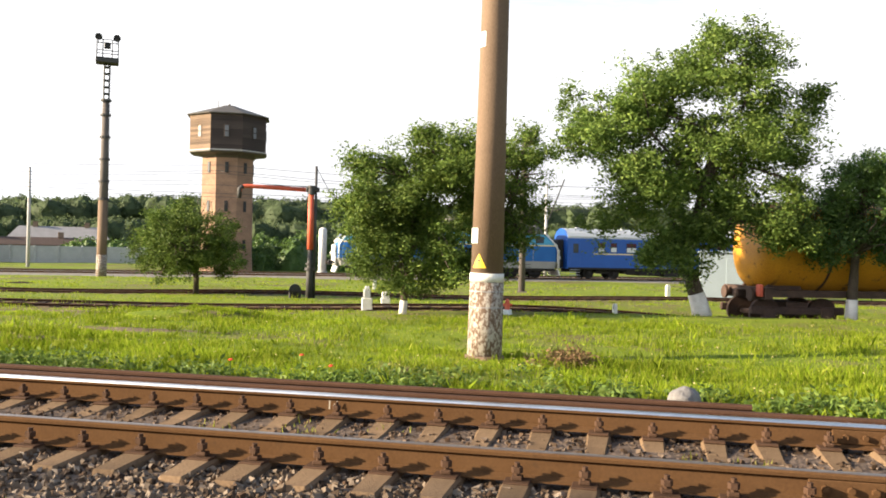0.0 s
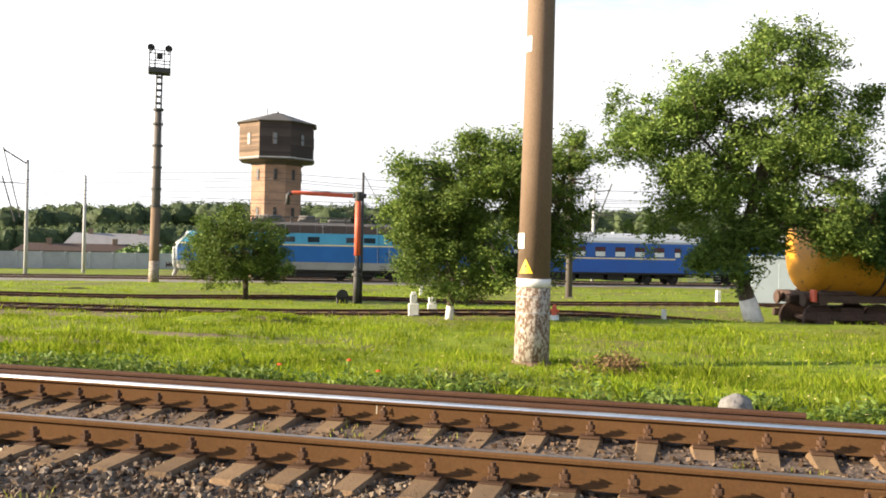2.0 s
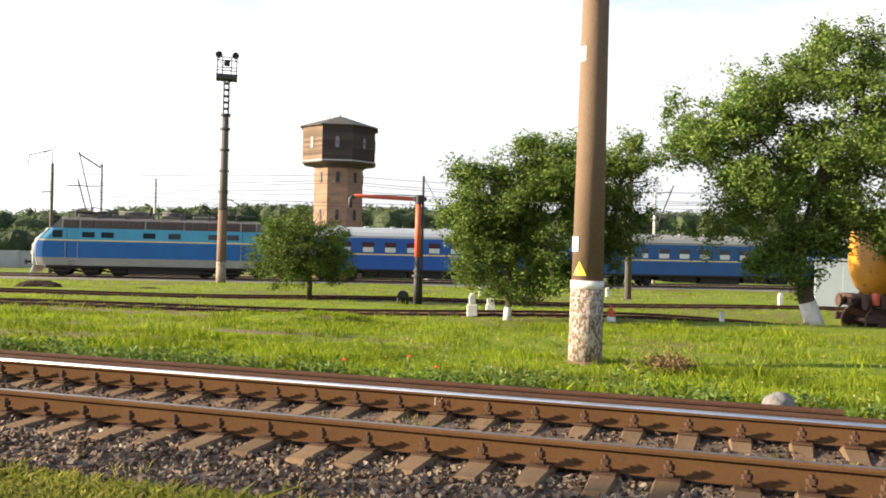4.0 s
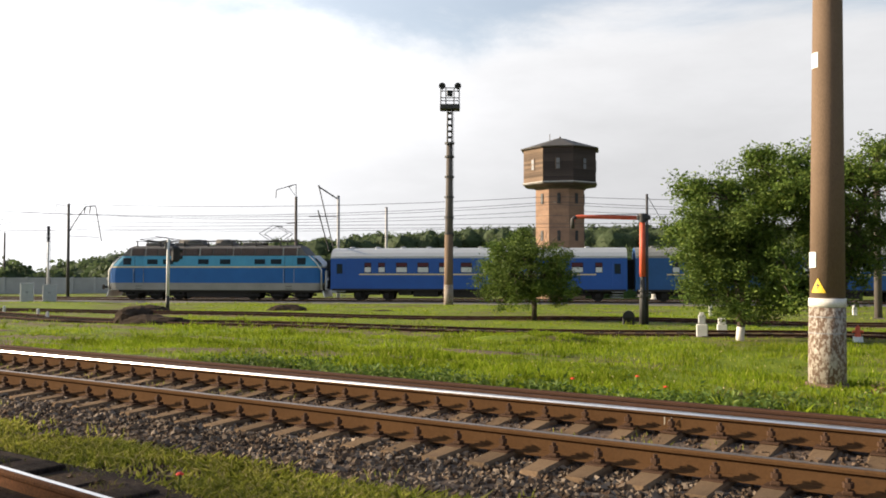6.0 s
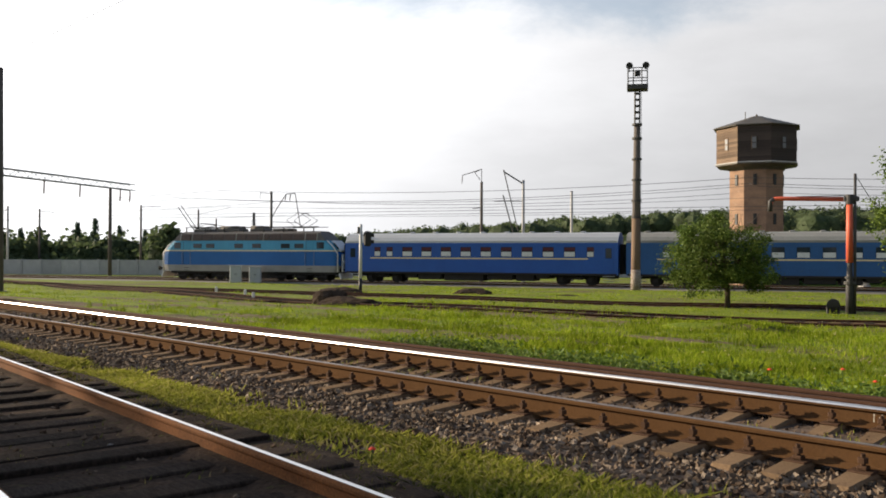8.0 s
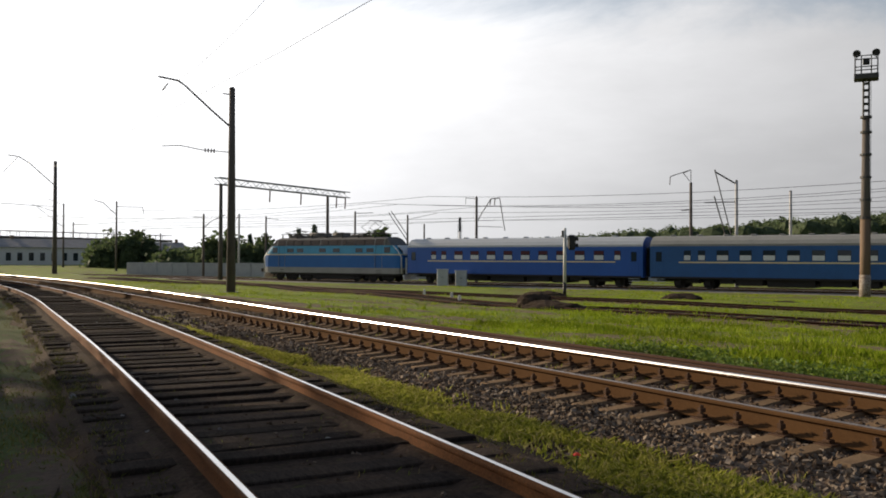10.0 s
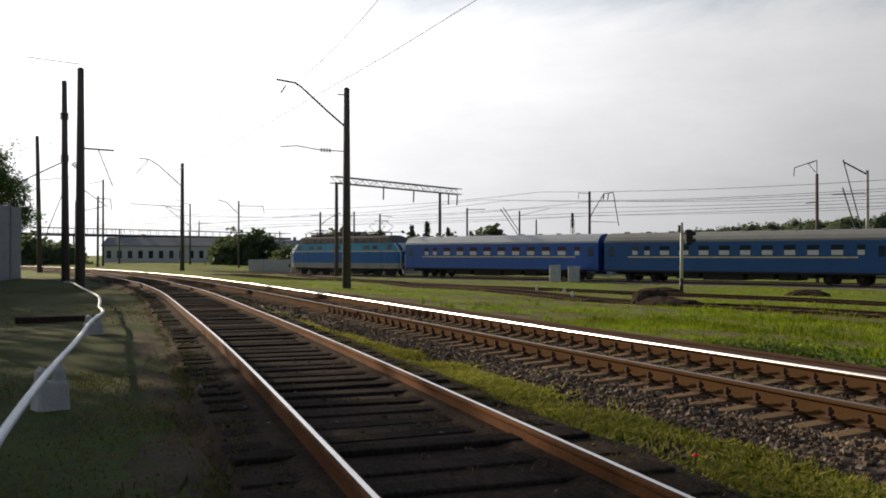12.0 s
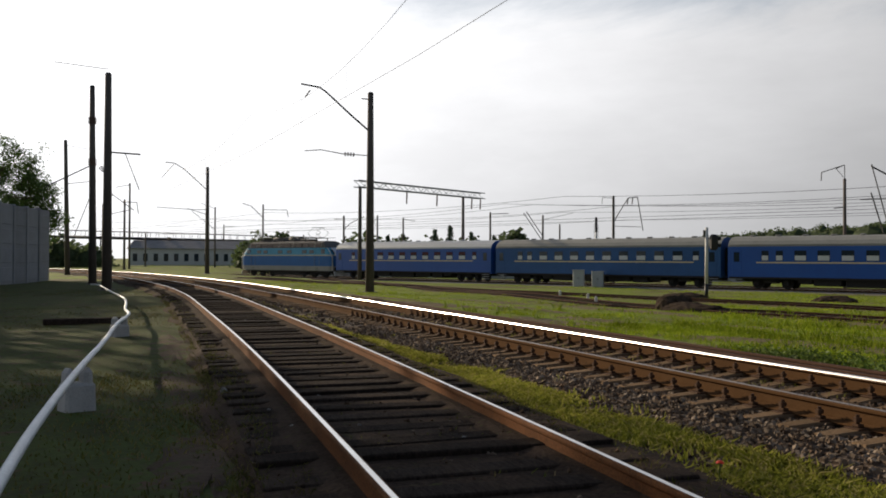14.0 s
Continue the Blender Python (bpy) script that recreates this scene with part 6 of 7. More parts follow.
def post(x, y, h, label, r=0.06, mat=M_WHITE):
    bm = bmesh.new()
    box(bm, (-r, -r, -0.1), (r, r, h * 0.9), 0.01)
    box(bm, (-r * 0.8, -r * 0.8, h * 0.88), (r * 0.8, r * 0.8, h), 0.012)
    ob = part("marker_post", bm, mat)
    ob.matrix_basis = pose(x, y, float(land(x, y)), 0, 0, 11)
    return tagged(ob, label, "post", "white marker posts")


post(4.15, 26.1, 0.3, "short white marker post beside the yard track")
post(9.2, 41.6, 0.62, "white marker post in the grass", 0.09)
post(-4.9, 45.0, 0.6, "white marker post in the grass", 0.08)
post(1.7, 48.0, 0.5, "white marker post in the grass", 0.09)
for q in ((-33.0, 27.5), (-27.2, 24.6), (-29.5, 26.2)):
    post(q[0], q[1], 0.28, "tiny white stake beside the overgrown track", 0.05)

hy = thing("hydrant", pose(0.95, 24.3, float(land(0.95, 24.3))), "red hydrant cap on a pale blue and white base", "hydrant")
bm = bmesh.new()
rod(bm, (0, 0, 0.12), (0, 0, 0.36), 0.075, 0.06, 14)
rod(bm, (0, 0, 0.36), (0, 0, 0.42), 0.06, 0.02, 14)
rod(bm, (-0.13, 0, 0.26), (0.13, 0, 0.26), 0.035, n=10)
part("cap", bm, M_RED, hy)
part("base", rod(bmesh.new(), (0, 0, -0.05), (0, 0, 0.13), 0.14, 0.12, 14), M_PIPE, hy, "pale blue base")

# half-buried boulder by the spare rails
bm = bmesh.new()
bmesh.ops.create_icosphere(bm, subdivisions=4, radius=1.0)
for v in bm.verts:
    k = 1 + 0.10 * noise.noise(v.co * 1.7) + 0.03 * noise.noise(v.co * 6)
    v.co = Vector((v.co.x * 0.175, v.co.y * 0.15, v.co.z * 0.155)) * k
rock = part("boulder", bm, M_ROCK, smooth=True)
rock.matrix_basis = pose(2.02, 9.35, -0.205, 0, 8, 20)
tagged(rock, "pale rounded boulder half sunk in the trackside grass", "boulder")


def rail_piece(x0, x1, off, z, roll):
    """A spare rail lying on the bed along the main line."""
    i0_, i1_ = sorted((int(np.argmin(np.abs(MAIN[:, 0] - x0))), int(np.argmin(np.abs(MAIN[:, 0] - x1)))))
    p, t = MAIN[i0_:i1_:6], MAIN_T[i0_:i1_:6]
    ob = rail_mesh("spare_rail", p, t, off, z, [M_OLDRAIL, M_OLDRAIL], None)
    return tagged(ob, "spare rusty rail lying beside the main track", "rail", "spare rails")


for x0, x1, off in ((-26, 3.1, -1.18), (-30, 2.2, -1.52)):
    rail_piece(x0, x1, off, -0.20, 0)


# painted number on the rail's web, and the bolted rail joints
cu = bpy.data.curves.new("rail_mark", "FONT")
cu.body, cu.size, cu.extrude, cu.align_x = "14", 0.105, 0.001, "CENTER"
cu.materials.append(M_MARK)
mk = new("rail_mark", cu)
mk.parent = main_track
mk.matrix_basis = Matrix.Translation((-1.24, float(main_y(-1.24)) + 0.797 * 1.0158 - 0.045, -0.125)) @ Matrix.Rotation(math.atan(MAIN_B), 4, "Z") @ Matrix.Rotation(radians(84), 4, "X")
tagged(mk, "white painted number on the rail web")
for x, off in ((3.05, 0.797), (2.3, -0.797), (-17.5, 0.797), (-18.2, -0.797)):
    y = float(main_y(x)) + off * 1.0158
    for sd in (-1, 1):
        bm = box(bmesh.new(), (-0.42, -0.012, 0.03), (0.42, 0.012, 0.135), 0.006)
        for q in (-0.33, -0.19, -0.06, 0.06, 0.19, 0.33):
            rod(bm, (q, sd * 0.01, 0.085), (q, sd * 0.045, 0.085), 0.022, n=6)
        fp = part("fishplate", bm, M_RAIL, main_track, "bolted steel joint bar")
        fp.matrix_basis = Matrix.Translation((x, y, -0.18)) @ Matrix.Rotation(math.atan(MAIN_B), 4, "Z") @ Matrix.Translation((0, sd * 0.03, 0))


def heap(x, y, rx, ry, h, label, seed, mat=M_EARTH):
    bm = bmesh.new()
    bmesh.ops.create_icosphere(bm, subdivisions=4, radius=1.0)
    for v in bm.verts:
        c = v.co.copy()
        k = 1 + 0.22 * noise.noise(c * 1.6 + Vector((seed, 0, 0))) + 0.10 * noise.noise(c * 4.5 + Vector((seed, 3, 0))) + 0.07 * noise.noise(c * 11)
        v.co = Vector((c.x * rx * k, c.y * ry * k, c.z * h * k - 0.05))
    ob = part("dirt_mound", bm, mat)
    ob.matrix_basis = pose(x, y, float(land(x, y)), 0, 0, 12)
    return tagged(ob, label, "dirt mound", "dark heaps")


heap(-21.35, 22.95, 0.85, 0.6, 0.60, "steep heap of dark dug earth", 3)
heap(-20.3, 22.8, 1.45, 0.65, 0.36, "long sloping heap of dark dug earth", 9)
heap(-25.6, 38.6, 1.1, 0.6, 0.38, "low dark heap in the grass", 5)
heap(-33.2, 36.6, 1.4, 0.6, 0.32, "low dark heap in the grass", 7)
heap(-22.0, 42.5, 0.8, 0.4, 0.12, "flat dark patch of dug earth", 15)

# dwarf signal
x, y = -33.7, 38.8
sg = thing("signal", pose(x, y, float(land(x, y)), 0, 0.3, 40.8), "white signal post with black two-lamp head", "railway signal")
vs, fs = pipe_mesh([(0, 0, -0.1), (0, 0, 0.75)], [0.11, 0.10], 12)
mesh_object("foot", vs, fs, M_BLACK, sg, "black foot", smooth=True)
vs, fs = pipe_mesh([(0, 0, 0.7), (0, 0, 3.95)], [0.095, 0.085], 12)
mesh_object("post", vs, fs, M_WHITE, sg, "white painted post", smooth=True)
bm = bmesh.new()
box(bm, (0.16, -0.28, 2.65), (0.62, 0.05, 3.55), 0.10)
rod(bm, (0, 0, 3.3), (0.3, 0, 3.3), 0.03)
part("signal_head", bm, M_BLACK, sg, "rounded black signal head")
for z in (2.92, 3.3):
    bm = bmesh.new()
    rod(bm, (0.45, -0.1, z), (0.78, -0.1, z + 0.02), 0.10, 0.11, 12)
    part("lamp_hood", bm, M_BLACK, sg)
bm = bmesh.new()
rod(bm, (-0.08, 0.1, 0.6), (-0.08, 0.1, 3.5), 0.012, n=5)
rod(bm, (-0.14, 0, 3.4), (-0.14, 0, 3.8), 0.06, n=8)
part("cable", bm, M_STEEL, sg)

# white-posted colour-light signals beyond the yard
def light_signal(az, dist, h, z, lamps, label):
    x, y = at_bearing(az, dist)
    sp = thing("signal", pose(x, y, z, 0, 0, az), label, "railway signal")
    vs, fs = pipe_mesh([(0, 0, -0.1), (0, 0, h)], [0.12, 0.10], 12)
    mesh_object("post", vs, fs, M_WHITE, sp, "white painted post", smooth=True)
    slab("foot", (-0.3, -0.3, -0.2), (0.3, 0.3, 0.12), M_BLOCK, sp, "concrete foot", 0.03)
    top = h + 0.1
    slab("backplate", (-0.13, -0.10, top - lamps * 0.52), (0.13, -0.04, top), M_BLACK, sp, "black backplate", 0.02)
    for k in range(lamps):
        zz = top - 0.28 - k * 0.5
        part("lamp_hood", rod(bmesh.new(), (0, -0.10, zz), (0, -0.42, zz + 0.03), 0.12, 0.14, 12), M_BLACK, sp)
    bm = bmesh.new()
    for q in (-0.2, 0.2):
        rod(bm, (q, 0.2, 0.0), (q, 0.2, h - 0.6), 0.02, n=5)
    for k in range(int(h / 0.4)):
        rod(bm, (-0.2, 0.2, 0.3 + k * 0.4), (0.2, 0.2, 0.3 + k * 0.4), 0.014, n=4)
    part("ladder", bm, M_STEEL, sp, "thin steel ladder")


light_signal(47.85, 92, 6.9, -1.3, 3, "white signal post with three black-hooded lamps")
light_signal(63.4, 98, 5.4, -1.25, 2, "slim white signal post beside the running track")

# grey relay cabinets
for az, dd, h, w in ((48.98, 80.0, 1.55, 1.0), (47.75, 80.5, 1.45, 1.05)):
    x, y = at_bearing(az, dd)
    cb = thing("relay_cabinet", pose(x, y, float(land(x, y)) - 0.05, 0, 0, az - 4), "pale grey steel relay cabinet standing in the grass", "cabinet", "relay cabinets")
    slab("body", (-w / 2, -0.35, 0.0), (w / 2, 0.35, h), M_GREYPAINT, cb, "", 0.03)
    slab("roof_lid", (-w / 2 - 0.05, -0.4, h), (w / 2 + 0.05, 0.4, h + 0.06), M_GREYPAINT, cb, "", 0.02)
    for s in (-1, 1):
        dr = slab("door", (min(s * 0.02, s * (w / 2 - 0.05)), -0.375, 0.12), (max(s * 0.02, s * (w / 2 - 0.05)), -0.34, h - 0.08), M_GREYPAINT, cb, "", 0.01)
        slab("handle", (s * 0.06 - 0.015, -0.40, h * 0.5), (s * 0.06 + 0.015, -0.37, h * 0.6), M_STEEL, dr)

# white capped cylinder beyond the running tracks
x, y = at_bearing(9.6, 80)
tank = thing("standpipe", pose(x, y, -1.25), "tall white painted cylinder with a rounded cap", "standpipe")
vs, fs = pipe_mesh([(0, 0, -0.1), (0, 0, 3.9), (0, 0, 4.1), (0, 0, 4.2)], [0.36, 0.36, 0.3, 0.08], 16)
mesh_object("cylinder", vs, fs, M_WHITE, tank, smooth=True)
part("base_ring", rod(bmesh.new(), (0, 0, -0.1), (0, 0, 0.25), 0.46, n=16), M_BLOCK, tank)

# pale kiosk behind the tank wagon
x, y = 11.9, 40.4
ks = thing("kiosk", pose(x, y, float(land(x, y)), 0, 0, -14), "pale grey-blue metal kiosk behind the tank wagon", "kiosk")
slab("wall", (-1.5, -1.0, -0.1), (1.5, 1.0, 2.1), M_KIOSK, ks, "", 0.03)
slab("roof", (-1.6, -1.1, 2.1), (1.6, 1.1, 2.18), M_KIOSK, ks, "", 0.02)
slab("door", (-0.4, -1.03, 0.0), (0.45, -0.99, 1.9), M_KIOSK, ks, "", 0.01)

# white ground pipe on concrete blocks
PIPE = [(-4.0, 0.22), (-5.48, 0.56), (-6.68, 0.86), (-9.14, 1.49), (-12.39, 2.35), (-15.48, 3.13), (-18.4, 3.95), (-20.79, 4.39), (-24.5, 5.2), (-27.98, 5.85), (-34, 6.6), (-41.2, 7.6), (-43.8, 7.7)]
pp, _t = curve_points(PIPE, 0.4)
zz = 0.10 + 0.05 * np.sin(np.arange(len(pp)) * 0.09) - 0.12 * np.clip((np.arange(len(pp)) - 45) / 40, 0, 1)
vs, fs = pipe_mesh([(a[0], a[1], z + 0.03 + 0.05 * float(np.clip((a[0] + 11) / 4, 0, 1))) for a, z in zip(pp, zz)], 0.032, 12)
wp = mesh_object("ground_pipe", vs, fs, M_PIPE, smooth=True)
tagged(wp, "long pale blue-white pipe snaking over concrete blocks", "pipe")
for x, y, turn in ((-9.45, 1.50, 14), (-17.3, 3.54, 14)):
    bm = bmesh.new()
    for a, b in ((-0.17, -0.065), (0.055, 0.17)):
        box(bm, (-0.12, a, 0.2), (0.12, b, 0.42), 0.045)
    box(bm, (-0.14, -0.185, -0.15), (0.14, 0.185, 0.27), 0.03)
    for v in bm.verts:
        k = 0.88 - 0.28 * max(0, v.co.z)
        v.co.x, v.co.y = v.co.x * k, v.co.y * k
    ob = part("pipe_block", bm, M_BLOCK)
    ob.matrix_basis = pose(x, y, -0.27, 0, 0, turn)
    tagged(ob, "notched concrete block carrying the ground pipe", "concrete block", "pipe supports")
bm = bmesh.new()
box(bm, (-0.85, -0.13, 0.0), (0.85, 0.13, 0.14), 0.02)
ob = part("old_sleeper", bm, M_WOOD_SLEEPER)
ob.matrix_basis = pose(-21.5, 3.6, -0.27, 0, 0, 84)
tagged(ob, "dark old sleeper lying in the grass", "sleeper")

# concrete panel walls
def panel_wall(name, a, b, h, label, n, mat=M_FENCE, thick=0.12, z=None):
    a, b = np.array(a, float), np.array(b, float)
    wl_ = thing(name, Matrix(), label, "wall", kind="structure")
    d = (b - a) / n
    L = float(np.hypot(*d))
    turn = math.atan2(d[1], d[0])
    proto = pr_ = None
    for k in range(n):
        q = a + d * (k + 0.5)
        zz_ = float(land(*q)) if z is None else z
        m = Matrix.Translation((q[0], q[1], zz_)) @ Matrix.Rotation(turn, 4, "Z")
        if proto is None:
            bm = box(bmesh.new(), (-L / 2 + 0.06, -thick / 2, -0.2), (L / 2 - 0.06, thick / 2, h), 0.03)
            for i in range(4):
                box(bm, (-L / 2 + 0.2, -thick / 2 - 0.03, 0.15 + i * h / 4.2), (L / 2 - 0.2, -thick / 2 + 0.01, 0.15 + i * h / 4.2 + h / 5.5), 0.02)
            proto = part("panel", bm, mat, wl_)
            proto.matrix_basis = m
            pr_ = part("wall_post", box(bmesh.new(), (-0.13, -0.14, -0.2), (0.13, 0.14, h + 0.06), 0.02), mat, wl_)
            pr_.matrix_basis = m @ Matrix.Translation((-L / 2, 0, 0))
        else:
            share("panel", proto, wl_, m)
            share("wall_post", pr_, wl_, m @ Matrix.Translation((-L / 2, 0, 0)))
    return wl_


# the lineside wall's near stretch, out of view, is added for its shade
panel_wall("wall_lineside", (-36.9, -2.99), (-64.0, 8.6), 4.7, "high grey concrete panel wall beside the line", 12, M_WALL)
panel_wall("wall_yard", at_bearing(19.0, 112), at_bearing(69, 135), 1.9, "long pale concrete panel fence behind the yard", 42, z=-1.3)


# tall trees behind the lineside wall
tree(-69.5, 6.9, "leafy tree behind the high concrete wall", [(0, 0, 6.2, 2.8, 2.6, 2.6, 0.7), (0.6, 1.2, 4.4, 1.8, 1.8, 1.6, 0.3)], [(0, 0, 0, 0.2), (0, 0, 1.5, 0.17), (0.1, 0, 3.2, 0.13), (0.1, 0, 5.5, 0.06)], 420, 50, 0.2, 91, mat=M_LEAF_DARK, boughs=60)
# added row, mostly out of view, placed to throw shade over the siding
for x, y, sd in ((-44.5, -4.3, 92), (-38.0, -6.1, 93), (-32.0, -7.0, 94), (-26.0, -8.3, 95), (-41.0, -11.0, 96), (-34.5, -12.5, 97), (-28.5, -13.0, 98), (-49.5, -2.3, 99), (-55.5, 0.2, 100)):
    tree(x, y, "tall leafy tree mostly out of view, added to shade the siding", [(0, 0, 7.4 if x > -43 else 5.6, 3.5, 3.3, 3.8 if x > -43 else 2.6, 0.7), (0.4, 0.2, 4.4, 3.0, 2.8, 2.2, 0.3)], [(0, 0, 0, 0.26), (0, 0, 2.0, 0.22), (0.1, 0, 4.2, 0.17), (0.1, 0, 8.0, 0.07)], 320, 30 if x < -43 else 14, 0.26 if x < -43 else 0.6, sd, mat=M_LEAF_DARK, boughs=70)


def low_house(az, d, w, dep, h, rf, label, n, turn=0.0, wall=M_HOUSE, cover=M_SLATE):
    x, y = at_bearing(az, d)
    ho = thing("house", pose(x, y, -1.25, 0, 0, az + turn), label, "house")
    slab("wall", (-w / 2, -dep / 2, -0.2), (w / 2, dep / 2, h), wall, ho)
    bm = bmesh.new()
    pts = [(-w / 2 - 0.5, -dep / 2 - 0.5, h), (w / 2 + 0.5, -dep / 2 - 0.5, h), (w / 2 + 0.5, dep / 2 + 0.5, h), (-w / 2 - 0.5, dep / 2 + 0.5, h), (-w / 2 + 1.0, 0, h + rf), (w / 2 - 1.0, 0, h + rf)]
    v = [bm.verts.new(p) for p in pts]
    for f in ((0, 1, 5, 4), (2, 3, 4, 5), (1, 2, 5), (3, 0, 4), (3, 2, 1, 0)):
        bm.faces.new([v[i] for i in f])
    ro = part("roof", bm, cover, ho, "shallow roof")
    for q in (-0.25, 0.3):
        slab("chimney", (w * q - 0.35, -0.35, h + rf * 0.4), (w * q + 0.35, 0.35, h + rf + 0.7), M_MORTAR, ro)
    for k in range(n):
        xx = -w / 2 + w * (k + 0.5) / n
        wi = slab("window", (xx - w / n * 0.28, -dep / 2 - 0.04, h * 0.35), (xx + w / n * 0.28, -dep / 2 + 0.02, h * 0.8), M_WHITE, ho, "pale window")
        slab("pane", (xx - w / n * 0.22, -dep / 2 - 0.06, h * 0.4), (xx + w / n * 0.22, -dep / 2 - 0.035, h * 0.76), M_GLASS, wi)
    return ho


low_house(25.5, 150, 13.5, 8, 2.8, 1.9, "low pale house with grey roof among bushes", 5)
low_house(73.0, 205, 34, 12, 4.6, 1.9, "long low station building with a row of windows", 16, 6.0, M_WHITE)
low_house(27.4, 128, 15, 5, 1.9, 1.0, "low shed with rust-brown roof behind the panel fence", 4, 0.0, M_MORTAR, M_WAGON)
low_house(67.0, 215, 12, 10, 4.2, 2.0, "small grey building beyond the yard", 4)


def footbridge():
    fb = thing("footbridge", Matrix(), "distant steel footbridge across the tracks", "footbridge")
    a, b = Vector((*at_bearing(86, 190), 5.6)), Vector((*at_bearing(66.5, 235), 5.6))
    d = (b - a).normalized()
    n = Vector((-d.y, d.x, 0))
    bm = bmesh.new()
    for o in (-1.2, 1.2):
        rod(bm, a + n * o, b + n * o, 0.28, n=4)
    part("deck_girder", bm, M_STEEL, fb)
    bm = bmesh.new()
    L = (b - a).length
    for o in (-1.2, 1.2):
        rod(bm, a + n * o + Vector((0, 0, 1.4)), b + n * o + Vector((0, 0, 1.4)), 0.07, n=4)
        for k in range(int(L / 2.2)):
            p = a + d * (k * 2.2) + n * o
            rod(bm, p, p + Vector((0, 0, 1.4)), 0.05, n=4)
    part("railing", bm, M_STEEL, fb)
    for q in (0.05, 0.3, 0.55, 0.8, 0.98):
        p = a.lerp(b, q)
        bm = bmesh.new()
        for o in (-1.0, 1.0):
            rod(bm, Vector((p.x, p.y, -1.3)) + n * o, p + n * o, 0.16, n=6)
        part("pier", bm, M_STEEL, fb)


footbridge()


# ---- overhead wires ----
def wire(name, pts, r, label, sag=0.0):
    pts = [Vector(p) for p in pts]
    out = []
    for a, b in zip(pts, pts[1:]):
        for k in range(9):
            u = k / 9
            out.append(a.lerp(b, u) - Vector((0, 0, 4 * sag * u * (1 - u))))
    out.append(pts[-1])
    vs, fs = pipe_mesh(out, r, 5)
    ob = mesh_object(name, vs, fs, M_WIRE)
    return tagged(ob, label, "wire", "overhead wires")


def along(s, off, z):
    q = TRAIN_N * (TRAIN_D + off) + TRAIN_GO * s
    return (q[0], q[1], z)


for off, z, sag, r in ((0, 5.2, 0.0, 0.018), (0, 7.0, 0.9, 0.018), (5.3, 5.2, 0.0, 0.018), (5.3, 7.2, 0.9, 0.018), (11, 8.4, 0.7, 0.022), (11, 6.6, 0.5, 0.018), (24, 8.0, 0.8, 0.022), (24, 6.2, 0.3, 0.018)):
    wire("overhead_wire", [along(s, off, z) for s in (-110, -55, 0, 55, 110, 165)], r, "thin dark overhead wire", sag)
# the pair over the main line, seen against the bright sky
for off, z, sag in ((0.0, 6.2, 0.0), (0.0, 7.9, 0.9)):
    w_pts = []
    for x in (30, -18, -38, -66, -98):
        w_pts.append((x, float(main_y(x)) + (0.25 if x != -38 else -0.2), z))
    wire("contact_wire", w_pts, 0.007, "thin overhead wire above the main line", sag)
for x in (-60, -52, -30, -24, -12, -4):
    y = float(main_y(x)) + 0.15
    wire("dropper", [(x, y, 6.2), (x, y, 7.3)], 0.004, "thin vertical dropper wire")


# ---- ballast stones ----
def stones(name, n, place, size, label, seed, mat=M_STONE, parent=None):
    """Loose crushed stones, each a small uneven block."""
    rng = np.random.default_rng(seed)
    base = np.array([(a, b, c) for a in (-1, 1) for b in (-1, 1) for c in (-1, 1)], float) * 0.62
    tri = np.array([(0, 1, 3, 2), (4, 6, 7, 5), (0, 4, 5, 1), (2, 3, 7, 6), (0, 2, 6, 4), (1, 5, 7, 3)])
    c = place(rng, n)
    s = size * (0.55 + 0.9 * rng.random((n, 1, 1))) * (0.6 + 0.7 * rng.random((n, 1, 3)))
    v = base[None] * s * (0.62 + 0.6 * rng.random((n, 8, 1)))
    q = rng.normal(0, 1, (n, 4))
    q /= np.linalg.norm(q, axis=1)[:, None]
    w, x, y, z = q.T
    rot = np.stack([1 - 2 * (y * y + z * z), 2 * (x * y - z * w), 2 * (x * z + y * w), 2 * (x * y + z * w), 1 - 2 * (x * x + z * z), 2 * (y * z - x * w), 2 * (x * z - y * w), 2 * (y * z + x * w), 1 - 2 * (x * x + y * y)], -1).reshape(n, 3, 3)
    v = np.einsum("nij,nkj->nki", rot, v) + c[:, None]
    f = (tri[None] + 8 * np.arange(n)[:, None, None]).reshape(-1, 4)
    ob = mesh_object(name, v.reshape(-1, 3), f, mat, parent)
    return tagged(ob, label, "gravel", kind="stuff")


def along_main(x0, x1, o0, o1, zf):
    def place(rng, n):
        x = x0 + (x1 - x0) * rng.random(n)
        o = o0 + (o1 - o0) * rng.random(n)
        y = main_y(x) + o * 1.0158
        return np.stack([x, y, zf(o) + rng.normal(0, 0.008, n)], -1)
    return place


stones("ballast_stones", 38000, along_main(-17, 8, -2.85, -0.95, lambda o: np.interp(o, [-2.9, -1.7, -0.6], [-0.350, -0.226, -0.216])), 0.0255, "loose crushed grey and brown ballast stones", 81)
stones("ballast_stones", 13000, along_main(-17, 8, -0.95, 1.75, lambda o: np.interp(o, [0, 1.45, 1.95], [-0.222, -0.228, -0.30])), 0.022, "small brown stones between the sleepers", 82, M_STONE_IN)
stones("ballast_stones", 9000, along_main(-45, -16, -2.6, 1.6, lambda o: np.interp(np.abs(o), [1.5, 2.6], [-0.216, -0.30])), 0.04, "loose crushed grey and brown ballast stones", 83)


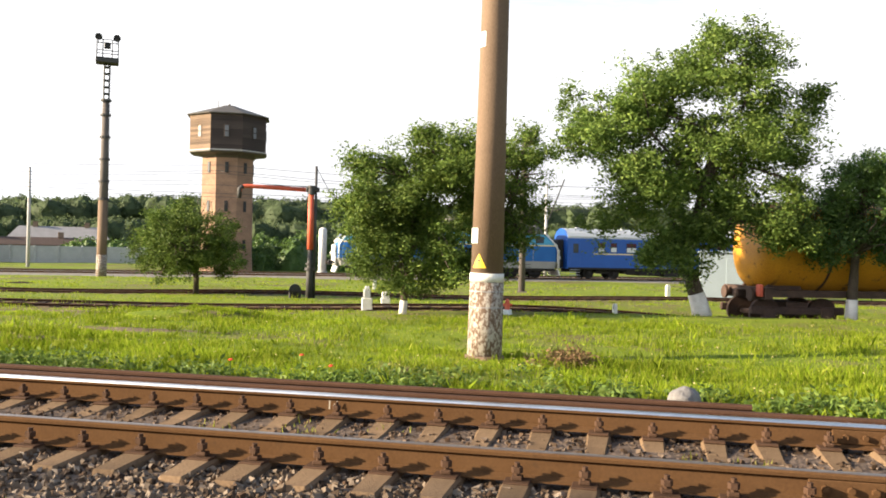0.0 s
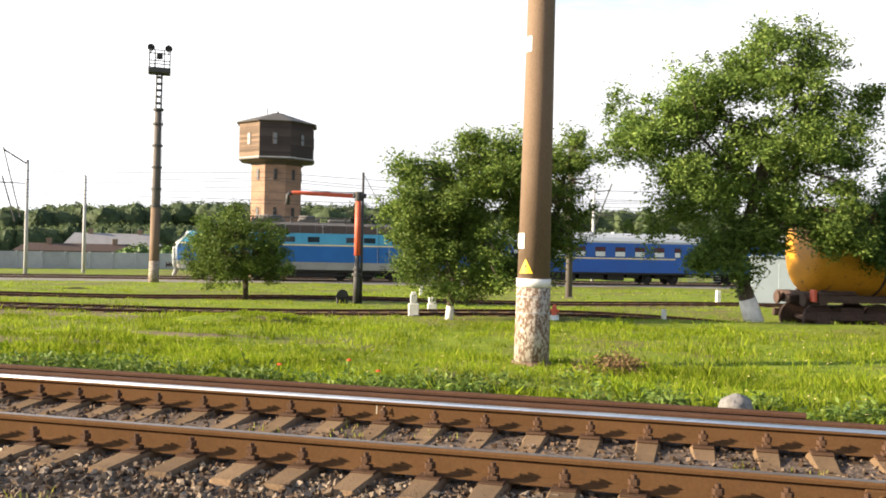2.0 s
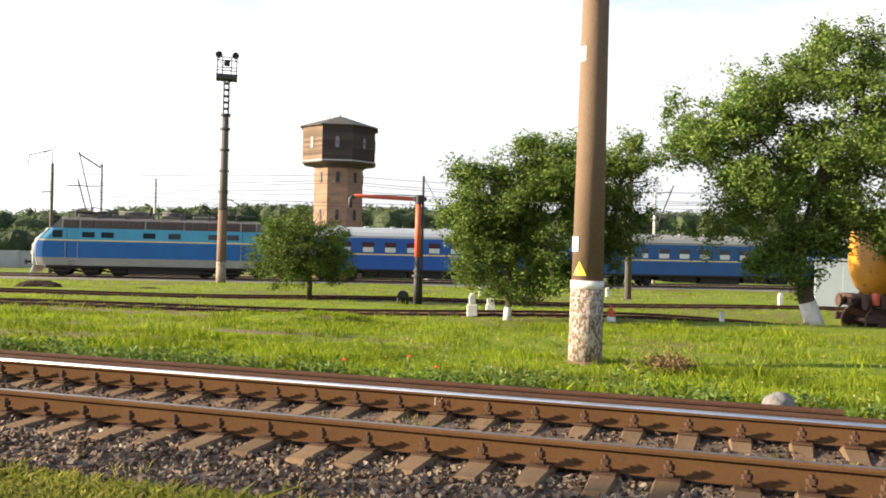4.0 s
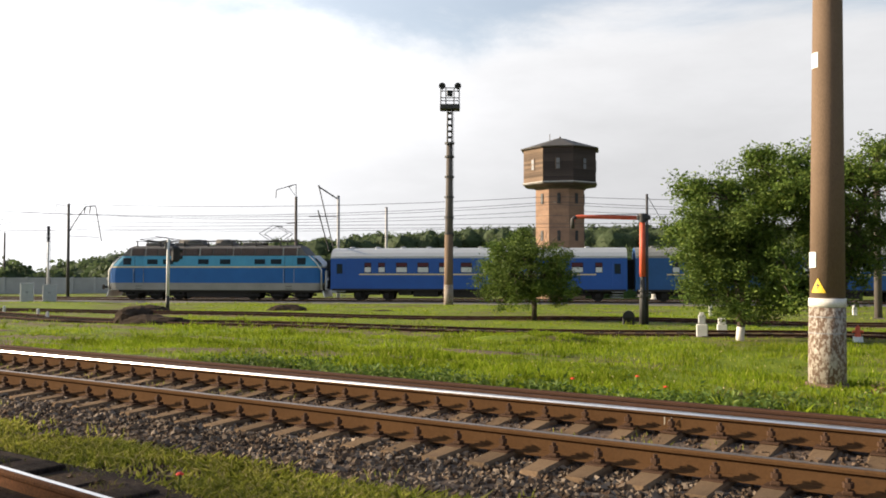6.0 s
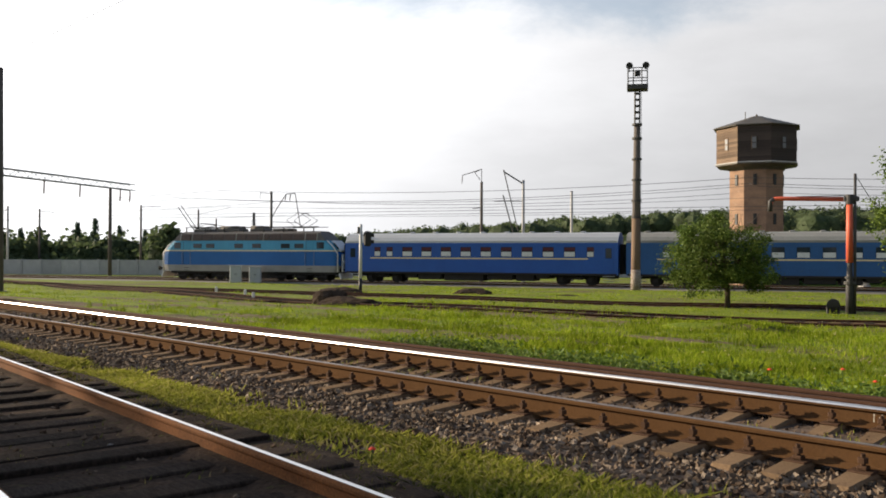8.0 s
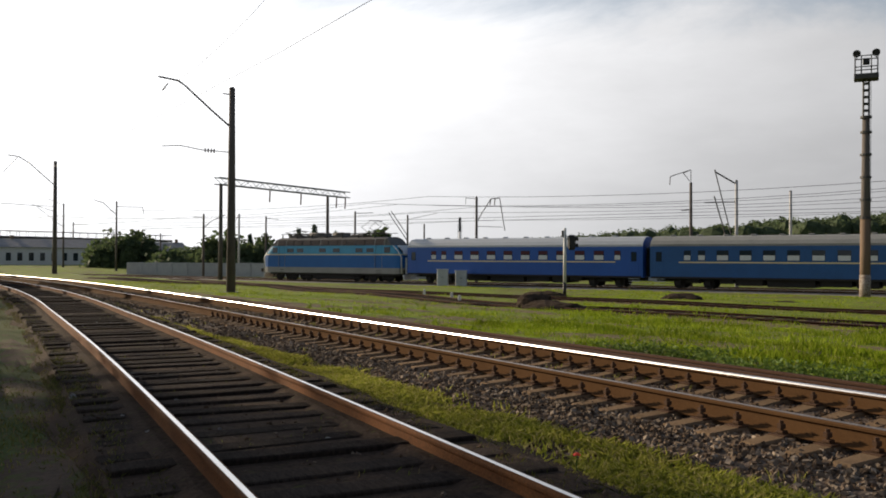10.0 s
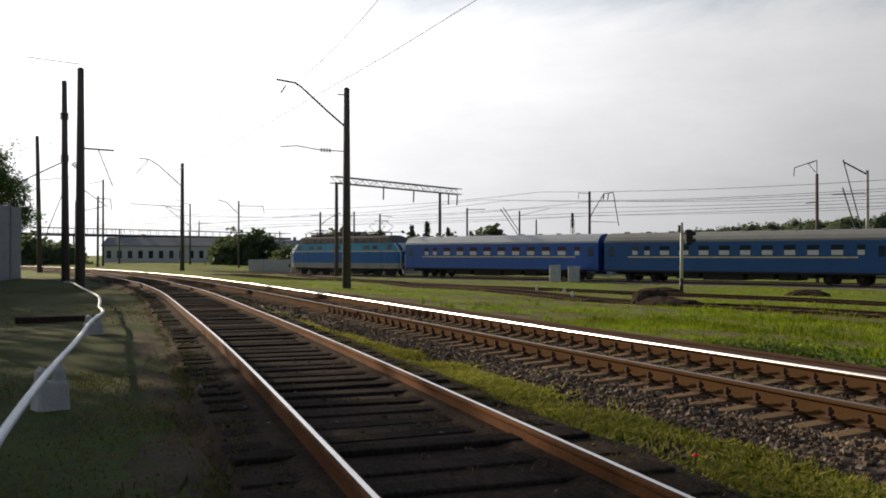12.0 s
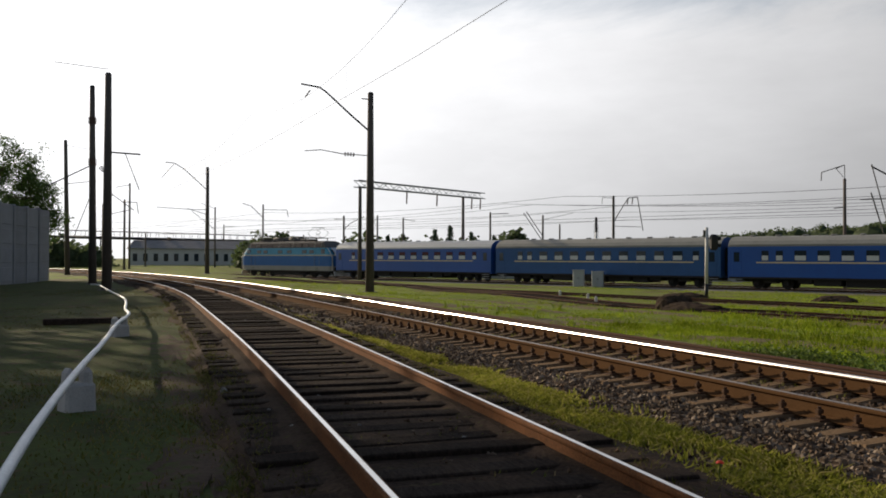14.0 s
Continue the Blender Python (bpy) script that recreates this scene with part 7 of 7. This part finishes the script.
# small stones and litter lying in the siding
def along_branch(rng, n):
    i = rng.integers(0, len(BRANCH) - 60, n)
    o = rng.uniform(-1.35, 1.35, n)
    nr = np.stack([-BRANCH_T[i, 1], BRANCH_T[i, 0]], -1)
    q = BRANCH[i] + nr * o[:, None] + rng.normal(0, 0.25, (n, 1)) * BRANCH_T[i]
    return np.stack([q[:, 0], q[:, 1], np.full(n, -0.140) - 0.015 * (np.abs(o) < 0.6)], -1)


stones("siding_stones", 4200, along_branch, 0.020, "small dark stones strewn over the siding", 84, M_STONE_IN)
stones("siding_litter", 110, along_branch, 0.026, "scattered pale stones and litter in the siding", 85, M_ROCK)


# ---- grass ----
def blades(name, x, y, z, h, w, mat, label, seed, bend=0.35):
    """Grass blades: each a bent pointed strip."""
    rng = np.random.default_rng(seed)
    n = len(x)
    a = rng.random(n) * 6.283
    u = np.stack([np.cos(a), np.sin(a), np.zeros(n)], -1)
    lean = np.stack([-np.sin(a), np.cos(a), np.zeros(n)], -1) * (rng.normal(0.0, bend, n) * h)[:, None]
    p = np.stack([x, y, z], -1)
    hh = np.zeros((n, 3))
    hh[:, 2] = h
    q = w[:, None]
    v = np.stack([p - u * q, p + u * q, p + hh * 0.6 + lean * 0.4 + u * q * 0.7, p + hh + lean, p + hh * 0.6 + lean * 0.4 - u * q * 0.7], 1)
    f = np.arange(n * 5).reshape(-1, 5)
    ob = mesh_object(name, v.reshape(-1, 3), f, mat)
    return tagged(ob, label, "grass", kind="stuff")


PATCHES = [(-10.2, 14.4, 3.8, 0.8), (-17.4, 16.2, 2.4, 0.55), (-13.5, 12.3, 3.6, 0.5), (-20.5, 13.6, 4.0, 0.6), (-6.2, 16.4, 1.6, 0.4), (-11.5, 21.9, 4.5, 0.8), (-21.0, 20.6, 3.6, 0.6), (1.3, 14.6, 0.7, 0.5), (-6.0, 21.0, 1.6, 0.5), (-17.5, 14.4, 2.6, 0.5), (-25.5, 15.8, 3.4, 0.6), (-14.5, 18.0, 2.2, 0.45), (-28.0, 19.5, 3.2, 0.5), (-8.0, 12.0, 2.2, 0.35), (-31.5, 17.0, 3.0, 0.5), (-22.5, 17.4, 2.4, 0.4), (-12.2, 12.2, 3.2, 0.8), (-19.5, 13.5, 3.8, 0.9), (-27.5, 15.0, 4.2, 0.9), (-36.0, 16.6, 4.5, 0.9)]


def patchy(x, y, k=0.6):
    return np.sin(x * 0.9 * k + 2.1 * np.sin(y * 0.7 * k)) * np.sin(y * 1.1 * k + 1.7 * np.sin(x * 0.5 * k))


def tufts(rng, x, y, per, spread):
    """Blades gathered in tufts: their places and one height factor for each tuft."""
    n = len(x)
    f = np.exp(rng.normal(0, 0.26, n)) * (1 + 0.55 * np.clip(patchy(x, y, 1.6), -0.6, 1))
    return np.repeat(x, per) + rng.normal(0, spread, n * per), np.repeat(y, per) + rng.normal(0, spread, n * per), np.repeat(f, per)


for n, x0, x1, d0, d1, hh, ww, per, spr, sd in ((17000, -16, 12, 2.3, 7.5, 0.085, 0.0056, 10, 0.07, 1), (10000, -20, 14, 7.0, 16, 0.080, 0.0085, 9, 0.10, 2), (6000, -34, 22, 15, 34, 0.055, 0.015, 9, 0.16, 3), (3600, -62, -16, 2.6, 14, 0.055, 0.011, 10, 0.12, 4), (3000, -70, 20, 30, 62, 0.07, 0.03, 9, 0.3, 5)):
    rng = np.random.default_rng(sd)
    x = x0 + (x1 - x0) * rng.random(n)
    y = main_y(x) + (d0 + (d1 - d0) * rng.random(n)) * 1.0158
    keep = rng.random(n) < np.clip(0.66 + 0.5 * patchy(x, y), 0.10, 1)
    for tp in (OLD_A, OLD_B):
        i = np.searchsorted(tp[:, 0], x).clip(0, len(tp) - 1)
        keep &= (np.abs(y - tp[i, 1]) > 1.15 + 0.75 * patchy(x, y, 1.3)) | (rng.random(n) < 0.10)
    bare = (x < -7.5 + 1.5 * np.sin(y * 1.3)) & ((y - main_y(x)) < 4.6 + 0.8 * patchy(x, y, 1.1)) & (x > -45)
    keep &= ~bare | (rng.random(n) < 0.35)
    for px, py, pa, pb in PATCHES:
        keep &= (((x - px) / pa) ** 2 + ((y - py) / pb) ** 2 > 1) | (rng.random(n) < 0.3)
    keep &= (x * TRAIN_N[0] + y * TRAIN_N[1]) < TRAIN_D - 3.1
    x, y, f = tufts(rng, x[keep], y[keep], per, spr)
    m = len(x)
    blades("meadow_grass", x, y, land(x, y) - 0.015, hh * f * (0.55 + 0.8 * rng.random(m)), ww * (0.6 + 0.8 * rng.random(m)), M_BLADE, "sunlit green meadow grass of uneven height", sd)

# taller tufts scattered through the meadow
rng = np.random.default_rng(77)
n = 1500
x = rng.uniform(-24, 14, n)
y = main_y(x) + 2.5 + 15 * rng.random(n) ** 1.2
keep = patchy(x, y, 0.9) > 0.05
x, y, f = tufts(rng, x[keep], y[keep], 16, 0.06)
blades("meadow_tuft", x, y, land(x, y) - 0.01, 0.10 * f * (0.5 + 0.8 * rng.random(len(x))), 0.006 + 0.004 * rng.random(len(x)), M_BLADE, "taller tufts of meadow grass", 78)

# grassy hummock beside the yard track
bm = bmesh.new()
bmesh.ops.create_icosphere(bm, subdivisions=4, radius=1.0)
for v in bm.verts:
    k = 1 + 0.22 * noise.noise(v.co * 1.5)
    v.co = Vector((v.co.x * 1.75 * k, v.co.y * 0.8 * k, v.co.z * 0.24 * k - 0.03))
hum = part("hummock", bm, M_GROUND, smooth=True)
hum.matrix_basis = pose(-6.3, 20.9, float(land(-6.3, 20.9)), 0, 0, 8)
tagged(hum, "low grassy hummock beside the yard track", "hummock")
x, y, f = tufts(rng, -6.3 + 1.1 * rng.normal(0, 0.8, 240), 20.8 + 0.5 * rng.normal(0, 0.8, 240), 12, 0.05)
q = np.clip(1 - ((x + 6.3) / 1.75) ** 2 - ((y - 20.9) / 0.8) ** 2, 0, 1)
blades("hummock_grass", x, y, land(x, y) + 0.2 * np.sqrt(q) - 0.03, 0.07 * f, 0.008 + 0.006 * rng.random(len(x)), M_BLADE, "long grass on the hummock", 79)

# worn gravelly spots in the meadow
for px, py, pa, pb in PATCHES:
    rng = np.random.default_rng(int(abs(px) * 10))
    vs, fs, kk = [(px, py, float(land(px, py)) + 0.025)], [], 36
    for ring in (0.5, 1.0):
        for k in range(kk):
            a = 2 * math.pi * k / kk
            r = ring * (1 + 0.22 * math.sin(3 * a + px) + 0.12 * rng.normal())
            qx, qy = px + pa * r * math.cos(a), py + pb * r * math.sin(a)
            vs.append((qx, qy, float(land(qx, qy)) + (0.03 if ring < 1 else -0.005)))
    for k in range(kk):
        fs.append((0, 1 + k, 1 + (k + 1) % kk))
        fs.append((1 + k, 1 + kk + k, 1 + kk + (k + 1) % kk, 1 + (k + 1) % kk))
    ob = mesh_object("gravel_spot", vs, fs, M_GRAVEL)
    tagged(ob, "worn grey gravel spot in the meadow", "gravel spot", kind="structure")

# trodden bare soil beside the siding
for px, py, pa, pb in ((-6.6, 2.0, 1.7, 0.40), (-10.5, 2.9, 1.9, 0.35), (-6.2, -0.9, 1.6, 0.5), (-13.5, 0.6, 2.6, 0.6), (-15.0, 4.0, 2.0, 0.35), (-4.4, 1.3, 0.9, 0.35)):
    rng = np.random.default_rng(int(abs(px) * 10))
    vs, fs, kk = [(px, py, float(land(px, py)) + 0.02)], [], 36
    for ring in (0.5, 1.0):
        for k in range(kk):
            a = 2 * math.pi * k / kk
            r = ring * (1 + 0.25 * math.sin(3 * a + px) + 0.14 * rng.normal())
            qx, qy = px + pa * r * math.cos(a), py + pb * r * math.sin(a) + 0.2 * pa * r * math.cos(a) * -1
            vs.append((qx, qy, float(land(qx, qy)) + (0.02 if ring < 1 else -0.004)))
    for k in range(kk):
        fs.append((0, 1 + k, 1 + (k + 1) % kk))
        fs.append((1 + k, 1 + kk + k, 1 + kk + (k + 1) % kk, 1 + (k + 1) % kk))
    ob = mesh_object("soil_spot", vs, fs, M_TREADSOIL)
    tagged(ob, "trodden bare brown soil beside the siding", "soil spot", kind="structure")

# leafy weeds along the spare rails
rng = np.random.default_rng(17)
n = 720
x = rng.uniform(-9, 11, n)
y = main_y(x) + np.abs(rng.normal(0, 0.5, n)) + 2.35
keep = (patchy(x, y, 2.2) > -0.35) & (np.hypot(x - 2.0, y - 9.2) > 0.42)
x, y = x[keep], y[keep]
c = np.stack([x, y, land(x, y) + 0.05 + 0.09 * rng.random(len(x)) * (1 + np.clip(patchy(x, y, 1.2), 0, 1))], -1)
v, f = leaf_cloud(c, 0.05 + 0.04 * rng.random(len(x)), 34, 0.07, rng, -0.3)
ob = mesh_object("trackside_weeds", v, f, M_LEAF)
tagged(ob, "low leafy weeds along the edge of the ballast", "weeds", kind="stuff")
x, y, f = tufts(rng, rng.uniform(-10, 11, 380), np.zeros(380), 12, 0.04)
y = main_y(x) + np.repeat(rng.uniform(2.4, 3.1, 380), 12) + rng.normal(0, 0.04, len(x))
blades("edge_grass", x, y, land(x, y) - 0.02, 0.10 * f + 0.08 * rng.random(len(x)), 0.005 + 0.005 * rng.random(len(x)), M_BLADE, "taller grass along the edge of the ballast", 27)
# dry brown weeds by the foot of the concrete pole
k = 22
x = 1.3 + rng.normal(0, 0.2, k)
y = 13.0 + rng.normal(0, 0.2, k)
c = np.stack([x, y, land(x, y) + 0.04 + 0.2 * rng.random(k) * np.exp(-((x - 1.35) / 0.35) ** 2)], -1)
v, f = leaf_cloud(c, 0.04 + 0.04 * rng.random(k), 40, 0.07, rng, -0.2)
ob = mesh_object("dry_weeds", v, f, M_DRYWEED)
tagged(ob, "withered brown weeds near the concrete pole", "weeds", kind="stuff")
# tiny yellow flowers
n = 1500
x = rng.uniform(-18, 14, n)
y = main_y(x) + 2.5 + 18 * rng.random(n) ** 1.4
c = np.stack([x, y, land(x, y) + 0.07 + 0.06 * rng.random(n)], -1)
v, f = leaf_cloud(c, np.full(n, 0.006), 2, 0.022, rng)
ob = mesh_object("meadow_flowers", v, f, M_STRIPE)
tagged(ob, "tiny pale yellow meadow flowers", "flowers", kind="stuff")
# thin yellowish grass between the two tracks, and on the camera's side
def branch_y(x):
    return np.interp(x, BRANCH[::-1, 0], BRANCH[::-1, 1])


n = 190000
x = np.concatenate([rng.uniform(-18, 4, n // 2), rng.uniform(-60, -14, n // 2)])
lo_, hi_ = branch_y(x) + 1.45, main_y(x) - 2.15
u = rng.random(n)
y = lo_ + (hi_ - lo_) * u
keep = (hi_ > lo_) & (rng.random(n) < np.clip(0.58 + 0.75 * patchy(x, y, 2.3), 0.06, 1))
x, y = x[keep], y[keep]
hgt = (0.03 + 0.05 * rng.random(len(x))) * (1 + 0.5 * np.clip(patchy(x, y, 2), 0, 1))
blades("verge_grass", x, y, np.full(len(x), -0.28), hgt, 0.006 + 0.007 * rng.random(len(x)), M_DRYBLADE, "thin yellow-green grass between the tracks", 18, 1.1)
# shaded strip beside the siding: blades in the darkened tone
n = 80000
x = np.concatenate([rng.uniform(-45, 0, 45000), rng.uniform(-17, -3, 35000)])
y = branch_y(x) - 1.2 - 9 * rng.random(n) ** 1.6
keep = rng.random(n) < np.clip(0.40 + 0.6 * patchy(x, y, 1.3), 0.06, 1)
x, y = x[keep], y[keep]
blades("shaded_grass", x, y, np.where(branch_y(x) - y < 1.5, -0.215, -0.28), 0.015 + 0.03 * rng.random(len(x)), 0.004 + 0.004 * rng.random(len(x)), M_SHADE_BLADE, "short trodden grass beside the siding, darkened in colour for shade", 19, 0.9)
# tufts in the ballast and between the wooden sleepers
n = 900
cx = rng.uniform(-30, 6, 90)
x = np.repeat(cx, n // 90 + 1)[:n] + rng.normal(0, 0.09, n)
o = np.repeat(rng.choice([-2.3, -2.0, -1.7, -0.3, 0.2, 0.5], 90), n // 90 + 1)[:n] + rng.normal(0, 0.07, n)
blades("ballast_weeds", x, main_y(x) + o, np.full(n, -0.24), 0.03 + 0.06 * rng.random(n), 0.005 + 0.004 * rng.random(n), M_DRYBLADE, "small weeds sprouting from the ballast", 20)
n = 900
cx = rng.uniform(-32, 2, 160)
x = np.repeat(cx, n // 160 + 1)[:n] + rng.normal(0, 0.12, n)
o = np.repeat(rng.uniform(-0.7, 1.3, 160), n // 160 + 1)[:n] + rng.normal(0, 0.1, n)
blades("siding_weeds", x, branch_y(x) + o, np.full(n, -0.155), 0.015 + 0.02 * rng.random(n), 0.004 + 0.003 * rng.random(n), M_SHADE_BLADE, "sparse weeds between the wooden sleepers", 21, 0.9)


# grass creeping over the sleeper ends
n = 26000
x = np.concatenate([rng.uniform(-34, 2, n // 2), rng.uniform(-14, 2, n // 2)])
sd_ = np.where(rng.random(n) < 0.5, -1, 1)
o = sd_ * (0.98 + 0.62 * rng.random(n) ** 0.6)
keep = rng.random(n) < np.clip(0.35 + 0.7 * patchy(x, o * 3, 2.6), 0.03, 1)
x, o = x[keep], o[keep]
blades("siding_edge_grass", x, branch_y(x) + o, np.where(np.abs(o) > 1.4, -0.2, -0.16), 0.02 + 0.035 * rng.random(len(x)), 0.003 + 0.003 * rng.random(len(x)), M_SHADE_BLADE, "ragged grass creeping over the sleeper ends", 22, 1.0)


# ---- poppies ----
def poppy(x, y, h, z):
    pf = thing("poppy", pose(x, y, z), "single red poppy in flower", "flower", "red poppies")
    bm = bmesh.new()
    rod(bm, (0, 0, 0), (0.01, 0, h), 0.004, n=5)
    part("stem", bm, M_LEAF_DARK, pf)
    for k in range(4):
        bm = bmesh.new()
        a = k * math.pi / 2
        bmesh.ops.create_uvsphere(bm, u_segments=8, v_segments=5, radius=0.019)
        bmesh.ops.transform(bm, matrix=Matrix.Translation((0.01 + 0.014 * math.cos(a), 0.014 * math.sin(a), h)) @ Matrix.Rotation(a, 4, "Z") @ Matrix.Rotation(0.5, 4, "Y") @ Matrix.Diagonal((1, 1, 0.3, 1)), verts=bm.verts)
        part("petal", bm, M_POPPY, pf)


for x, y, h in ((-2.62, 9.9, 0.30), (-2.0, 10.6, 0.28), (-4.0, 4.72, 0.16), (-0.55, 4.55, 0.14), (-1.6, 10.2, 0.22)):
    poppy(x, y, h, -0.27)

def motions():
    for ob, back in TRAIN:
        rows = []
        for t, s in TRAIN_RUN:
            q = TRAIN_N * TRAIN_D + TRAIN_GO * (s - back)
            rows.append((t, pose(q[0], q[1], TRAIN_Z, 0, 0, 180 + math.degrees(TRAIN_TURN))))
        walk(ob, rows)


motions()
